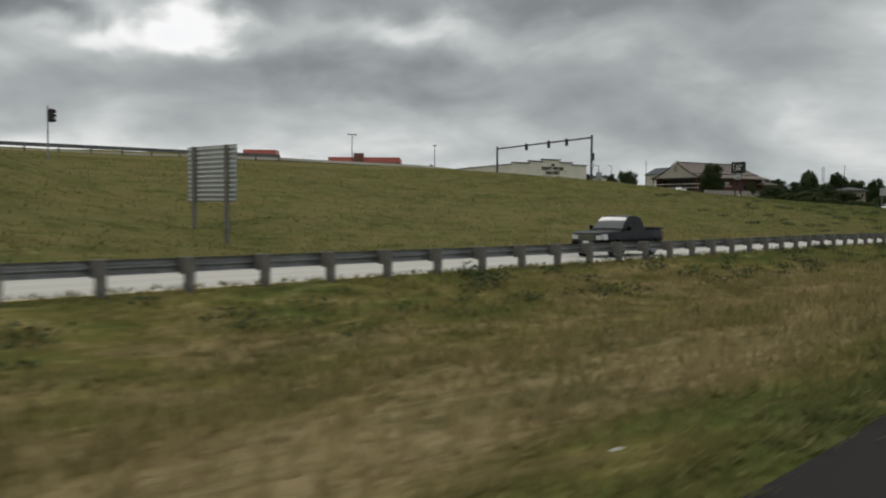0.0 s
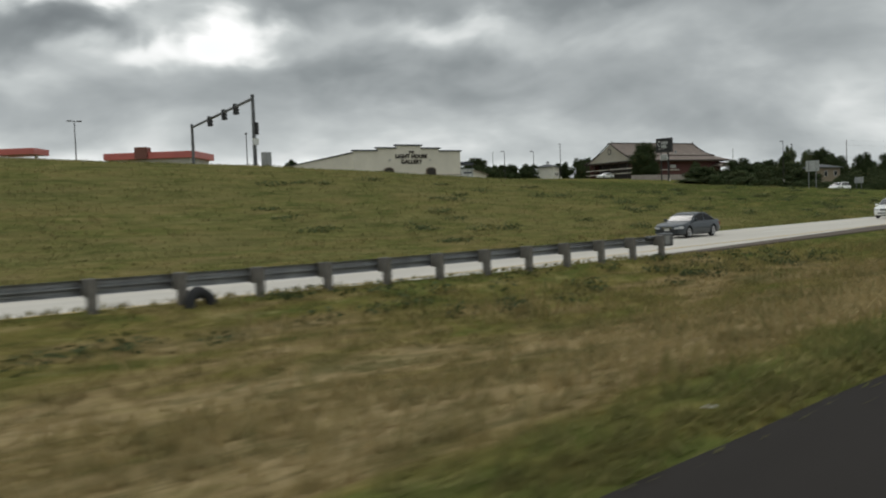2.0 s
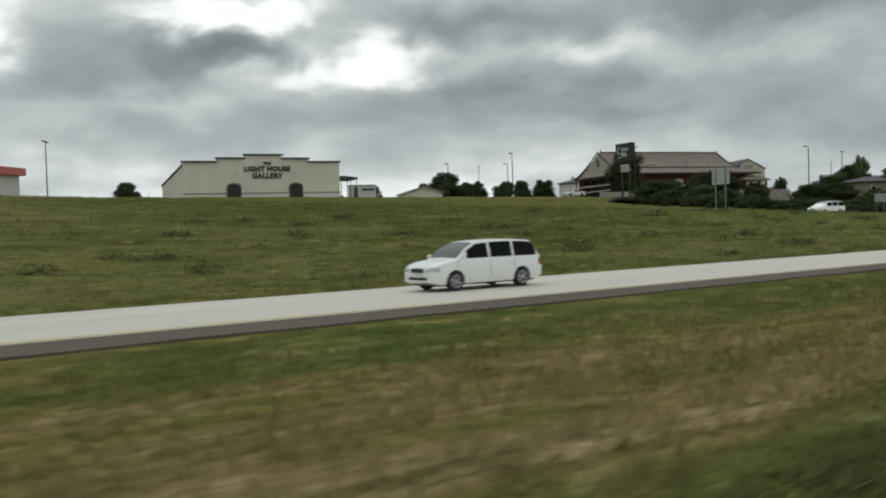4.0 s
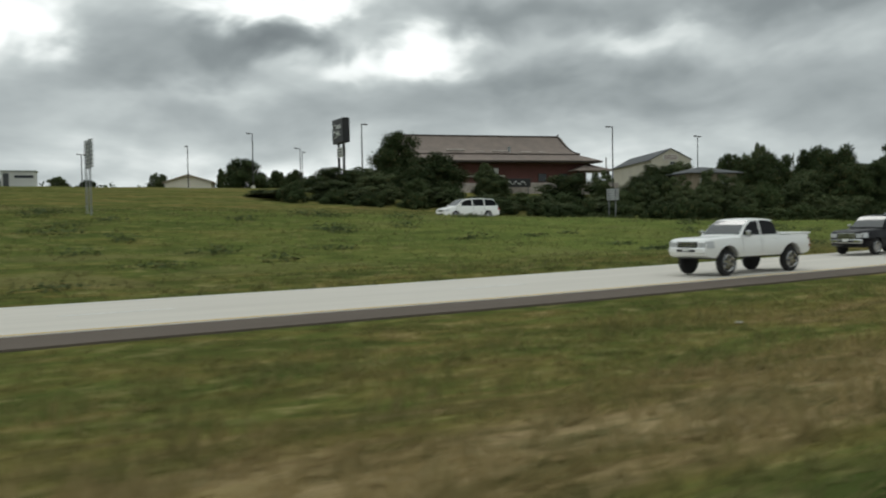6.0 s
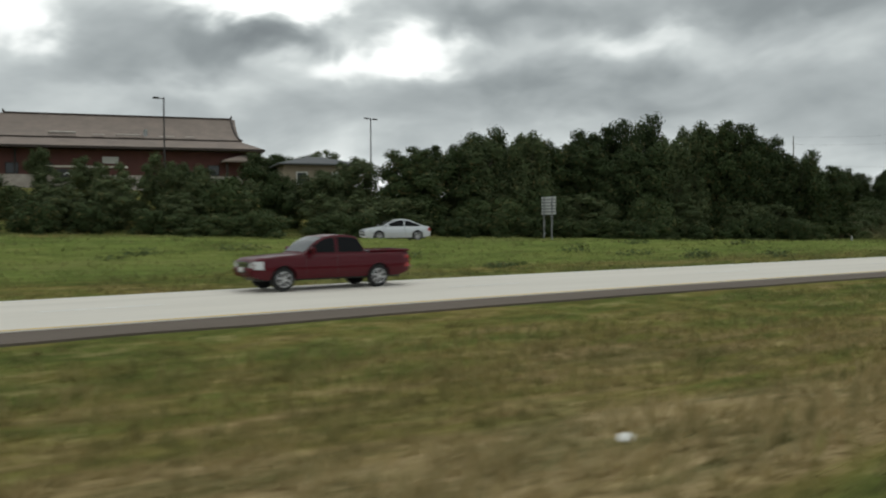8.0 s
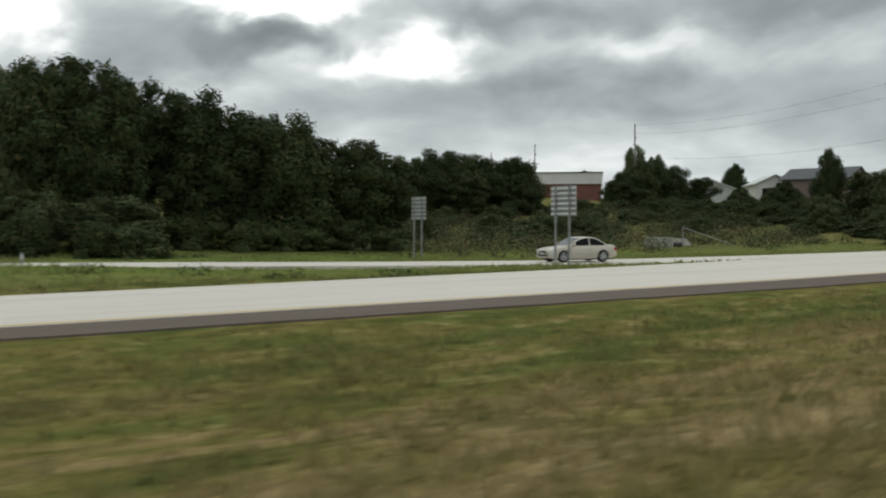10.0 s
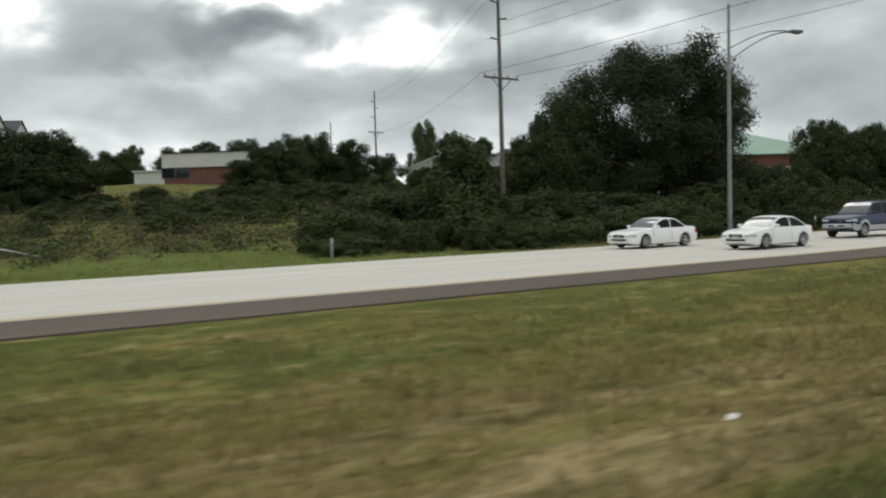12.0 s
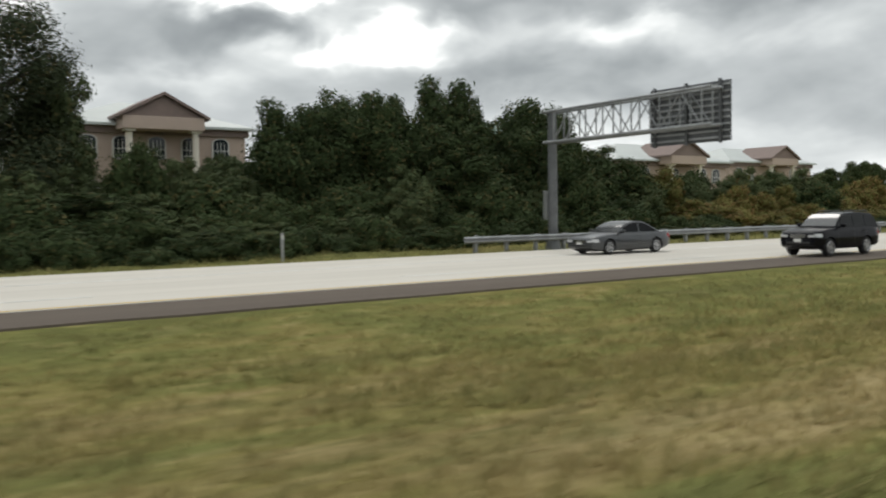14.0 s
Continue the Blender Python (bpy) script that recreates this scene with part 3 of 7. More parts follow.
def vehicle(name, label, category, at, colour, length, width, belt, height, clear, wheel_r, axles, cabin, nose, tail, panes=(0.06, 0.5, 0.54, 0.94), bed=None, low_colour=None, chrome_front=False, rack=False, rim_mat=None, arch_gap=0.06, mirror_mat=None):
    """A road vehicle that points towards -x. axles: front and rear axle as distance from the nose; cabin: distance from the nose of windscreen foot, roof
    front, roof rear and rear window foot; nose, tail: heights of bonnet edge and rear deck; bed: where the open load bed begins."""
    x, y, z = at
    root = thing(name, label, category, pose(x, y, z, 0, 0, 180 + at_turn(x, y)), group="vehicles on the road")
    hl, hw = length / 2, width / 2
    X = lambda u: hl - u
    fa, ra = axles
    ar = wheel_r + arch_gap
    c0, c1, c2, c3 = cabin
    top_points = [(0, nose - 0.17), (0.05, nose - 0.08), (0.2, nose - 0.01), (c0 * 0.55, nose + (belt - nose) * 0.6), (c0, belt)]
    top_points += [(bed, belt), (length - 0.08, tail), (length, tail - 0.05)] if bed else [(c3, belt + 0.02), (length - 0.25, tail), (length - 0.07, tail - 0.05), (length, tail - 0.17)]
    top = curve_through(top_points, 1)
    floor_line = lambda u: float(np.interp(u, [0, 0.3, length - 0.45, length], [clear + 0.10, clear, clear + 0.02, clear + 0.15]))

    def bottom(u):
        z0 = floor_line(u)
        for ax in axles:
            d = abs(u - ax)
            if d < ar:
                z0 = max(z0, wheel_r + math.sqrt(ar * ar - d * d))
        return z0

    def girth(u, zz):
        """Half the width at a place of the flank: it bulges at mid height and tapers to both ends."""
        d = min(u, length - u)
        plan = 1 - 0.15 * max(0.0, 1 - d / 0.55) ** 2
        flare = sum(0.025 * math.exp(-((u - ax) / (ar * 0.9)) ** 2) for ax in axles) * (1.0 if bed or low_colour else 0.5)
        return hw * (plan * float(np.interp((zz - clear) / (belt - clear), [0, 0.14, 0.42, 0.66, 0.82, 1.0, 1.3], [0.92, 0.965, 0.985, 0.975, 0.945, 0.905, 0.86])) + flare)

    marks = set(np.linspace(0, length, 46).tolist()) | {0.02, 0.05, 0.1, length - 0.05, length - 0.02}
    for ax in axles:
        marks |= {ax + ar * math.cos(math.pi * k / 14) for k in range(15)} | {ax - ar - 0.004, ax + ar + 0.004}
    rings = []
    for u in sorted(m for m in marks if 0 <= m <= length):
        zb, zt = bottom(u), top(u)
        levels = [zb + (zt - 0.045 - zb) * f for f in (0, 0.12, 0.28, 0.46, 0.64, 0.82, 1.0)]
        side = [(girth(u, v), v) for v in levels]
        e = side[-1][0]
        half = [(e * 0.5, zb)] + side + [(e * 0.955, zt - 0.012), (e * 0.62, zt + 0.008)]
        rings.append([(X(u), 0, zb)] + [(X(u), a, b) for a, b in half] + [(X(u), 0, zt + 0.014)] + [(X(u), -a, b) for a, b in half[::-1]])
    part("body", loft(bmesh.new(), rings), colour, root, smooth="auto")
    if bed:
        b2 = box(bmesh.new(), (X((bed + length) / 2), 0, belt - 0.02), (length - bed - 0.22, width - 0.34, 0.12))
        part("load_bed", b2, BLACK, root, "black open load bed")
        b2 = bmesh.new()
        for s in (-1, 1):
            box(b2, (X((bed + length) / 2), s * (hw * 0.89 - 0.03), (belt + tail) / 2 + 0.03), (length - bed - 0.06, 0.09, 0.07), 0, 0.02)
        box(b2, (X(length - 0.06), 0, tail + 0.01), (0.07, width - 0.34, 0.09), 0, 0.02)
        part("bed_rail", b2, colour, root)
    if low_colour:
        for s in (-1, 1):
            b2 = bmesh.new()
            for u0, u1, lift in ((fa + ar, ra - ar, 0.0), (ra + ar, length - 0.03, 0.05), (0.05, fa - ar, 0.05)):
                us = np.linspace(u0 + 0.01, u1 - 0.01, 6)
                patch(b2, [[(X(u), s * girth(u, v), v) for v in (floor_line(u) + 0.03, floor_line(u) + 0.17, floor_line(u) + 0.29 + lift)] for u in us], (0, s * 0.018, 0))
            for ax in axles:
                patch(b2, [[(X(ax) - r * math.cos(a), s * girth(ax - r * math.cos(a), wheel_r + r * math.sin(a)), wheel_r + r * math.sin(a)) for r in (ar - 0.01, ar + 0.05, ar + 0.12)] for a in [math.pi * k / 10 for k in range(11)]], (0, s * 0.026, 0))
            part("cladding", b2, low_colour, root, "silver lower cladding and wheel arch flares", smooth="auto")
    # cabin
    foot_w, roof_w, sill = hw * 0.90, hw * 0.72, belt - 0.03
    rise = curve_through([(c0, sill), (c0 + (c1 - c0) * 0.55, belt + (height - belt) * 0.60), (c1, height - 0.06), (c1 + (c2 - c1) * 0.25, height - 0.01), ((c1 + c2) / 2, height), (c2 - (c2 - c1) * 0.2, height - 0.02), (c2, height - 0.07), (c3, sill)], 3)
    lean_in = lambda v: float(np.interp(v, [sill, sill + (height - sill) * 0.5, height], [foot_w, (foot_w * 0.56 + roof_w * 0.44), roof_w]))
    brow = lambda u: rise(u) - min(0.055, 0.3 * (rise(u) - sill))
    rings = []
    for u in np.linspace(c0 + 0.03, c3 - 0.02, 34):
        zt, zs = rise(u), brow(u)
        half = [(lean_in(sill + (zs - sill) * f), sill + (zs - sill) * f) for f in (0, 0.25, 0.5, 0.75, 1.0)]
        e = half[-1][0]
        half += [(e * 0.95, zs + (zt - zs) * 0.75), (e * 0.60, zt + 0.004)]
        rings.append([(X(u), 0, sill - 0.01)] + [(X(u), a, b) for a, b in half] + [(X(u), 0, zt + 0.012)] + [(X(u), -a, b) for a, b in half[::-1]])
    part("cabin", loft(bmesh.new(), rings), colour, root, smooth="auto")

    def screen(u0, u1):
        grid = []
        for u in np.linspace(u0, u1, 7):
            e, zt, zs = lean_in(brow(u)), rise(u), brow(u)
            grid.append([(X(u), e * f, float(np.interp(abs(f), [0, 0.60, 0.95], [zt + 0.012, zt + 0.004, zs + (zt - zs) * 0.75]))) for f in (-0.92, -0.6, -0.3, 0, 0.3, 0.6, 0.92)])
        d = Vector((X(u1) - X(u0), 0, rise(u1) - rise(u0))).normalized()
        out = Vector((-d.z, 0, d.x))
        return patch(bmesh.new(), grid, (out if out.z > 0 else -out) * 0.012)

    part("windscreen", screen(c0 + (c1 - c0) * 0.12, c0 + (c1 - c0) * 0.94), WINDSCREEN, root, "raked glass windscreen", smooth="auto")
    part("rear_window", screen(c2 + (c3 - c2) * 0.12, c2 + (c3 - c2) * 0.80), CAR_GLASS, root, smooth="auto")
    for u0, u1 in zip(panes[::2], panes[1::2]):
        us = [u for u in np.linspace(c0 + (c3 - c0) * u0, c0 + (c3 - c0) * u1, 13) if rise(u) - 0.085 > belt + 0.07]
        for s in (-1, 1):
            grid = []
            for u in us:
                lo, hi = belt + 0.035, rise(u) - 0.085
                grid.append([(X(u), s * lean_in(lo + (hi - lo) * f), lo + (hi - lo) * f) for f in (0, 0.5, 1.0)])
            part("side_window", patch(bmesh.new(), grid, (0, s * 0.010, 0.003)), CAR_GLASS, root, smooth="auto")
    # wheels
    for ax in axles:
        for s in (-1, 1):
            bm = bmesh.new()
            rod(bm, (X(ax), s * (hw - 0.27), wheel_r), (X(ax), s * (hw - 0.02), wheel_r), wheel_r, seg=24)
            bmesh.ops.bevel(bm, geom=[e for e in bm.edges if abs(e.verts[0].co.y - e.verts[1].co.y) < 1e-5], offset=0.045, segments=2, affect="EDGES")
            tyre = part("wheel", bm, RUBBER, root, "black rubber tyre", smooth="auto")
            bm = bmesh.new()
            rod(bm, (X(ax), s * (hw - 0.10), wheel_r), (X(ax), s * (hw - 0.045), wheel_r), wheel_r * 0.64, seg=20)
            # the dark steel puts the shade behind the spokes into the colour
            part("dish", bm, GALV_DARK, tyre, "shaded inner wheel dish")
            bm = bmesh.new()
            for k in range(24):
                a, b = 2 * math.pi * k / 24, 2 * math.pi * (k + 1) / 24
                rod(bm, (X(ax) + wheel_r * 0.63 * math.cos(a), s * (hw - 0.025), wheel_r * (1 + 0.63 * math.sin(a))), (X(ax) + wheel_r * 0.63 * math.cos(b), s * (hw - 0.025), wheel_r * (1 + 0.63 * math.sin(b))), 0.022, seg=4)
            for k in range(6):
                a = 2 * math.pi * k / 6 + 0.3
                mid = wheel_r * 0.36
                box(bm, (X(ax) + mid * math.cos(a), s * (hw - 0.03), wheel_r + mid * math.sin(a)), (wheel_r * 0.55, 0.03, wheel_r * 0.17), 0, 0.008, 0, -math.degrees(a))
            rod(bm, (X(ax), s * (hw - 0.06), wheel_r), (X(ax), s * (hw - 0.005), wheel_r), wheel_r * 0.19, wheel_r * 0.15, 12)
            part("rim", bm, rim_mat or RIM, tyre, "spoked alloy rim")
    # dark underside, seen through the wheel arches
    bm = bmesh.new()
    box(bm, (0, 0, (clear + belt) / 2 - 0.12), (length - 0.7, width - 0.56, belt - clear - 0.16), 0, 0.03)
    box(bm, (0, 0, clear + 0.02), (length - 0.6, width - 0.5, 0.14), 0, 0.03)
    part("underbody", bm, BLACK, root)
    for s in (-1, 1):
        bm = bmesh.new()
        tall = 0.24 if bed else 0.13
        us = (0.0, 0.06, 0.16, 0.30)
        patch(bm, [[(X(u), s * (girth(u, v) + 0.004 if u else hw * 0.80), v) for v in (nose - 0.12 - tall, nose - 0.12 - tall * 0.5, nose - 0.11)] for u in us], (0.006, s * 0.010, 0))
        patch(bm, [[(X(0.0), s * hw * f, v) for v in (nose - 0.12 - tall, nose - 0.12 - tall * 0.5, nose - 0.16)] for f in (0.82, 0.66, 0.50)], (0.014, 0, 0))
        part("headlight", bm, LAMP_CLEAR, root, "clear headlamp")
        bm = bmesh.new()
        drop = 0.40 if bed else 0.20
        patch(bm, [[(X(u), s * girth(u, v), v) for v in (tail - 0.14 - drop, tail - 0.14)] for u in (length - 0.20, length - 0.10, length - 0.02)], (0, s * 0.012, 0))
        patch(bm, [[(X(length), s * hw * f, v) for v in (tail - 0.18 - drop, tail - 0.20)] for f in (0.84, 0.70)], (-0.014, 0, 0))
        part("tail_light", bm, LAMP_RED, root, "red tail lamp")
        bm = bmesh.new()
        box(bm, (X(c0) - 0.30, s * (hw + 0.06), belt + 0.09), (0.11, 0.20, 0.24 if bed else 0.15), 0, 0.035)
        rod(bm, (X(c0) - 0.30, s * (hw - 0.14), belt + 0.02), (X(c0) - 0.30, s * (hw + 0.02), belt + 0.06), 0.03)
        part("mirror", bm, mirror_mat or colour, root)
        for u in (panes[1] - 0.03, panes[3] - 0.05) if len(panes) > 3 else ():
            uu = c0 + (c3 - c0) * u
            part("door_handle", box(bmesh.new(), (X(uu), s * girth(uu, belt - 0.14), belt - 0.14), (0.17, 0.045, 0.035), 0, 0.01), CHROME if chrome_front else colour, root)
        # the gaps round the doors
        for u in sorted({c0 + 0.12} | {c0 + (c3 - c0) * (panes[k] + panes[k + 1]) / 2 for k in range(1, len(panes) - 1, 2)}):
            rows = [v for v in np.linspace(max(bottom(u), clear + 0.1) + 0.05, belt - 0.03, 6)]
            part("door_gap", patch(bmesh.new(), [[(X(u + q), s * girth(u, v), v) for v in rows] for q in (-0.007, 0.007)], (0, s * 0.002, 0)), BLACK, root)
    gh = 0.36 if bed else 0.15
    gw = width * (0.46 if bed else 0.38)
    grille = part("grille", box(bmesh.new(), (X(0.0), 0, nose - 0.13 - gh / 2), (0.07, gw, gh), 0, 0.015), CHROME if chrome_front else BLACK, root, "barred front grille")
    bars = 4 if bed else 3
    for k in range(bars):
        part("slat", box(bmesh.new(), (X(-0.035), 0, nose - 0.13 - gh * (k + 0.5) / bars), (0.03, gw * 0.94, gh / bars * 0.42)), BLACK if chrome_front else CHROME, grille)
    if bed or low_colour:
        bm = box(bmesh.new(), (X(0.02), 0, clear + 0.27), (0.22, width * 0.84, 0.24), 0, 0.06)
        part("bumper", bm, CHROME if chrome_front else (low_colour or colour), root, "front bumper", smooth="auto")
        part("air_intake", box(bmesh.new(), (X(-0.09), 0, clear + 0.27), (0.03, width * 0.42, 0.09), 0, 0.01), BLACK, root)
        bm = box(bmesh.new(), (X(length - 0.01), 0, clear + 0.30), (0.18, width * 0.82, 0.18), 0, 0.05)
        part("rear_bumper", bm, CHROME if bed else (low_colour or colour), root, smooth="auto")
    else:
        part("air_intake", box(bmesh.new(), (X(0.02), 0, clear + 0.22), (0.09, width * 0.56, 0.10), 0, 0.02), BLACK, root, "dark lower air intake")
        part("bumper", box(bmesh.new(), (X(0.03), 0, clear + 0.33), (0.10, width * 0.66, 0.07), 0, 0.03), colour, root, smooth="auto")
    part("number_plate", box(bmesh.new(), (X(-0.10 if bed or low_colour else -0.03), 0, clear + 0.32), (0.02, 0.32, 0.13)), SIGN_WHITE, root, "plain pale number plate")
    if rack:
        for s in (-1, 1):
            bm = bmesh.new()
            rod(bm, (X(c1 + 0.3), s * roof_w * 0.85, height + 0.05), (X(c2 - 0.2), s * roof_w * 0.85, height + 0.05), 0.025)
            for q in (c1 + 0.3, c2 - 0.2):
                rod(bm, (X(q), s * roof_w * 0.85, height - 0.05), (X(q), s * roof_w * 0.85, height + 0.05), 0.02)
            part("roof_rail", bm, BLACK, root)
    return root


def at_turn(x, y):
    """The heading of the lane at a place, in degrees: the slip road slants."""
    if y < 33:
        return 0.0
    return math.degrees(math.atan2(ramp_y(x + 4) - ramp_y(x - 4), 8))


P_WHITE = paint("white_car_paint", (0.90, 0.90, 0.88))
P_BLACK = paint("black_car_paint", (0.004, 0.004, 0.006), coat=0.3)
P_RED = paint("dark_red_car_paint", (0.075, 0.007, 0.012), coat=0.4)
P_GREY = paint("dark_slate_car_paint", (0.045, 0.055, 0.065), 0.4)
P_SILVER = paint("silver_car_paint", (0.50, 0.52, 0.54), 0.5)
P_BEIGE = paint("beige_car_paint", (0.50, 0.46, 0.39), 0.4)
P_NAVY = paint("navy_blue_car_paint", (0.030, 0.036, 0.085), 0.2)
P_GUN = paint("gunmetal_car_paint", (0.075, 0.078, 0.082), 0.5)


def on_road(x, y):
    return (x, y, road_z(x) + 0.021)


def on_ramp(x):
    return (x, ramp_y(x), ground_z(x, ramp_y(x)) + 0.035)


PICKUP = dict(belt=1.30, height=1.99, clear=0.42, wheel_r=0.41, nose=1.23, tail=1.34, panes=(0.10, 0.50, 0.55, 0.94))
SEDAN = dict(belt=0.93, height=1.46, clear=0.20, wheel_r=0.33, nose=0.80, tail=1.0, panes=(0.16, 0.48, 0.51, 0.86))
vehicle("pickup_truck", "black crew cab pickup behind the guard rail", "pickup truck", on_road(38.1, 22.3), P_BLACK, 5.9, 2.0, axles=(1.0, 4.6), cabin=(1.75, 2.5, 3.7, 3.95), bed=4.0, **PICKUP)
vehicle("sedan_car", "dark slate four-door sedan on pale concrete", "car", on_road(108.8, 25.2), P_GREY, 4.85, 1.85, axles=(0.95, 3.8), cabin=(1.25, 2.15, 3.35, 4.45), **SEDAN)
vehicle("minivan", "white minivan with dark grille on the road", "van", on_road(142.6, 24.3), P_WHITE, 5.0, 1.95, belt=1.08, height=1.74, clear=0.24, wheel_r=0.34, axles=(0.95, 3.95), cabin=(0.95, 1.95, 4.55, 4.9), nose=0.95, tail=1.1, panes=(0.14, 0.38, 0.41, 0.66, 0.69, 0.95))
vehicle("pickup_truck", "white lifted crew cab pickup with big tyres", "pickup truck", on_road(212.2, 21.4), P_WHITE, 6.1, 2.05, belt=1.42, height=2.08, clear=0.66, wheel_r=0.47, nose=1.38, tail=1.45, axles=(1.05, 4.75), cabin=(1.75, 2.5, 3.85, 4.1), bed=4.15, panes=(0.10, 0.50, 0.55, 0.94), arch_gap=0.17, rim_mat=CHROME, mirror_mat=CHROME)
vehicle("pickup_truck", "black heavy pickup with a chrome front", "pickup truck", on_road(228.4, 25.2), P_BLACK, 6.5, 2.05, axles=(1.05, 5.15), cabin=(1.7, 2.45, 3.95, 4.2), bed=4.25, chrome_front=True, rim_mat=CHROME, mirror_mat=CHROME, **PICKUP)
vehicle("pickup_truck", "dark red crew cab pickup with silver rims", "pickup truck", on_road(258.1, 26.1), P_RED, 5.55, 1.87, belt=1.14, height=1.74, clear=0.36, wheel_r=0.37, nose=1.05, tail=1.18, axles=(0.95, 4.3), cabin=(1.6, 2.4, 3.6, 3.9), bed=3.95, panes=(0.10, 0.50, 0.55, 0.94))
vehicle("sedan_car", "white four-door sedan in the through lane", "car", on_road(403.4, 25.1), P_WHITE, 4.65, 1.83, axles=(0.95, 3.7), cabin=(1.3, 2.15, 3.3, 4.35), **SEDAN)
vehicle("sedan_car", "white older sedan in the joining lane", "car", on_road(401.6, 30.4), P_WHITE, 4.75, 1.80, axles=(0.95, 3.75), cabin=(1.4, 2.2, 3.25, 4.15), **SEDAN)
vehicle("suv_car", "navy blue and silver sport utility vehicle", "car", on_road(414.65, 27.0), P_NAVY, 5.3, 2.0, belt=1.22, height=1.92, clear=0.36, wheel_r=0.39, nose=1.12, tail=1.25, axles=(0.95, 4.05), cabin=(1.4, 2.15, 4.85, 5.2), panes=(0.12, 0.38, 0.41, 0.66, 0.69, 0.95), low_colour=P_SILVER, rack=True)
vehicle("sedan_car", "gunmetal saloon beside the steel guard rail", "car", on_road(459.1, 28.5), P_GUN, 4.95, 1.88, axles=(0.95, 3.95), cabin=(1.4, 2.3, 3.4, 4.4), **SEDAN)
vehicle("suv_car", "black boxy sport utility vehicle", "car", on_road(463.6, 20.9), P_BLACK, 4.6, 1.83, belt=1.12, height=1.74, clear=0.32, wheel_r=0.36, nose=1.02, tail=1.15, axles=(0.85, 3.5), cabin=(1.3, 2.0, 4.2, 4.52), panes=(0.12, 0.38, 0.41, 0.66, 0.69, 0.95), rack=True)
vehicle("sedan_car", "beige compact sedan on the slip road", "car", on_ramp(341.0), P_BEIGE, 4.55, 1.72, axles=(0.9, 3.55), cabin=(1.25, 2.1, 3.2, 4.1), **SEDAN)
vehicle("sedan_car", "silver sloping-roofed sedan on the slip road", "car", on_ramp(275.4), P_SILVER, 4.55, 1.78, axles=(0.9, 3.6), cabin=(1.1, 2.1, 3.1, 4.35), **SEDAN)
vehicle("minivan", "white minivan half hidden by the grass", "van", on_ramp(225.6), P_WHITE, 5.1, 2.0, belt=1.08, height=1.74, clear=0.24, wheel_r=0.34, axles=(0.95, 3.95), cabin=(0.95, 1.95, 4.55, 4.95), nose=0.95, tail=1.1, panes=(0.14, 0.38, 0.41, 0.66, 0.69, 0.95))


# ---- guard rails ----
def w_beam(bm, x0, x1, y, side, level, step=1.9):
    """A steel rail of W section along x; side: towards which y it bulges."""
    section = [(0.0, -0.155), (0.03, -0.145), (0.08, -0.10), (0.08, -0.055), (0.01, -0.01), (0.01, 0.01), (0.08, 0.055), (0.08, 0.10), (0.03, 0.145), (0.0, 0.155)]
    rows = []
    count = max(1, round((x1 - x0) / step))
    for i in range(count + 1):
        x = x0 + (x1 - x0) * i / count
        front = [bm.verts.new((x, y + side * u, level(x) + v)) for u, v in section]
        back = [bm.verts.new((x, y + side * (u - 0.012), level(x) + v)) for u, v in section]
        rows.append((front, back))
    n = len(section)
    for (f, b), (g, c) in zip(rows, rows[1:]):
        for k in range(n - 1):
            bm.faces.new((f[k], g[k], g[k + 1], f[k + 1]))
            bm.faces.new((b[k], b[k + 1], c[k + 1], c[k]))
        bm.faces.new((f[0], b[0], c[0], g[0]))
        bm.faces.new((f[-1], g[-1], c[-1], b[-1]))
    for f, b in (rows[0], rows[-1]):
        for k in range(n - 1):
            bm.faces.new((f[k], f[k + 1], b[k + 1], b[k]))
    return bm


def post_mesh(name, h, w, d, mat):
    bm = bmesh.new()
    box(bm, (0, 0, h / 2), (w, d, h), 0, 0.012)
    return finish(name, bm, mat)


def guard_rail(label, x0, x1, y, side, top, wood, end_terminal, step=1.905):
    root = thing("guard_rail", label, "guard rail", pose(x0, y, road_z(x0)), group="guard rails")
    at = Matrix.Translation((-x0, -y, -road_z(x0)))
    bm = w_beam(bmesh.new(), x0, x1, y, side, lambda x: top(x) - 0.16)
    bm.transform(at)
    part("rail", bm, GALV, root, "corrugated galvanised steel rail")
    mesh, block = None, None
    for i in range(int((x1 - x0) / step) + 1):
        x = x1 - i * step - 0.55
        base = sheet_z(x, y - side * 0.25) - 0.25
        h = top(x) + 0.03 - base
        if mesh is None:
            mesh = post_mesh("post", 1.5, 0.16 if wood else 0.11, 0.20 if wood else 0.15, wood)
            block = post_mesh("block", 0.36, 0.14, 0.20, wood)
        ob = new("post", mesh)
        ob.parent = root
        ob.matrix_basis = at @ pose(x, y - side * 0.30, base) @ Matrix.Diagonal((1, 1, h / 1.5, 1))
        ob = new("spacer_block", block)
        ob.parent = root
        ob.matrix_basis = at @ pose(x, y - side * 0.11, top(x) - 0.34)
    if end_terminal:
        bm = bmesh.new()
        x = x1
        z = top(x) - 0.16
        box(bm, (x + 0.25, y, z), (0.6, 0.34, 0.48), 0, 0.03)
        box(bm, (x - 0.5, y, z + 0.12), (1.1, 0.20, 0.12), 0, 0.03)
        bm.transform(at)
        part("end_terminal", bm, GALV_DARK, root, "boxy crash terminal with a scuffed plate")
        bm = bmesh.new()
        box(bm, (x + 0.1, y - 0.18, z), (0.34, 0.02, 0.3))
        bm.transform(at)
        part("reflector_plate", bm, SIGN_BACK, root)
    return root


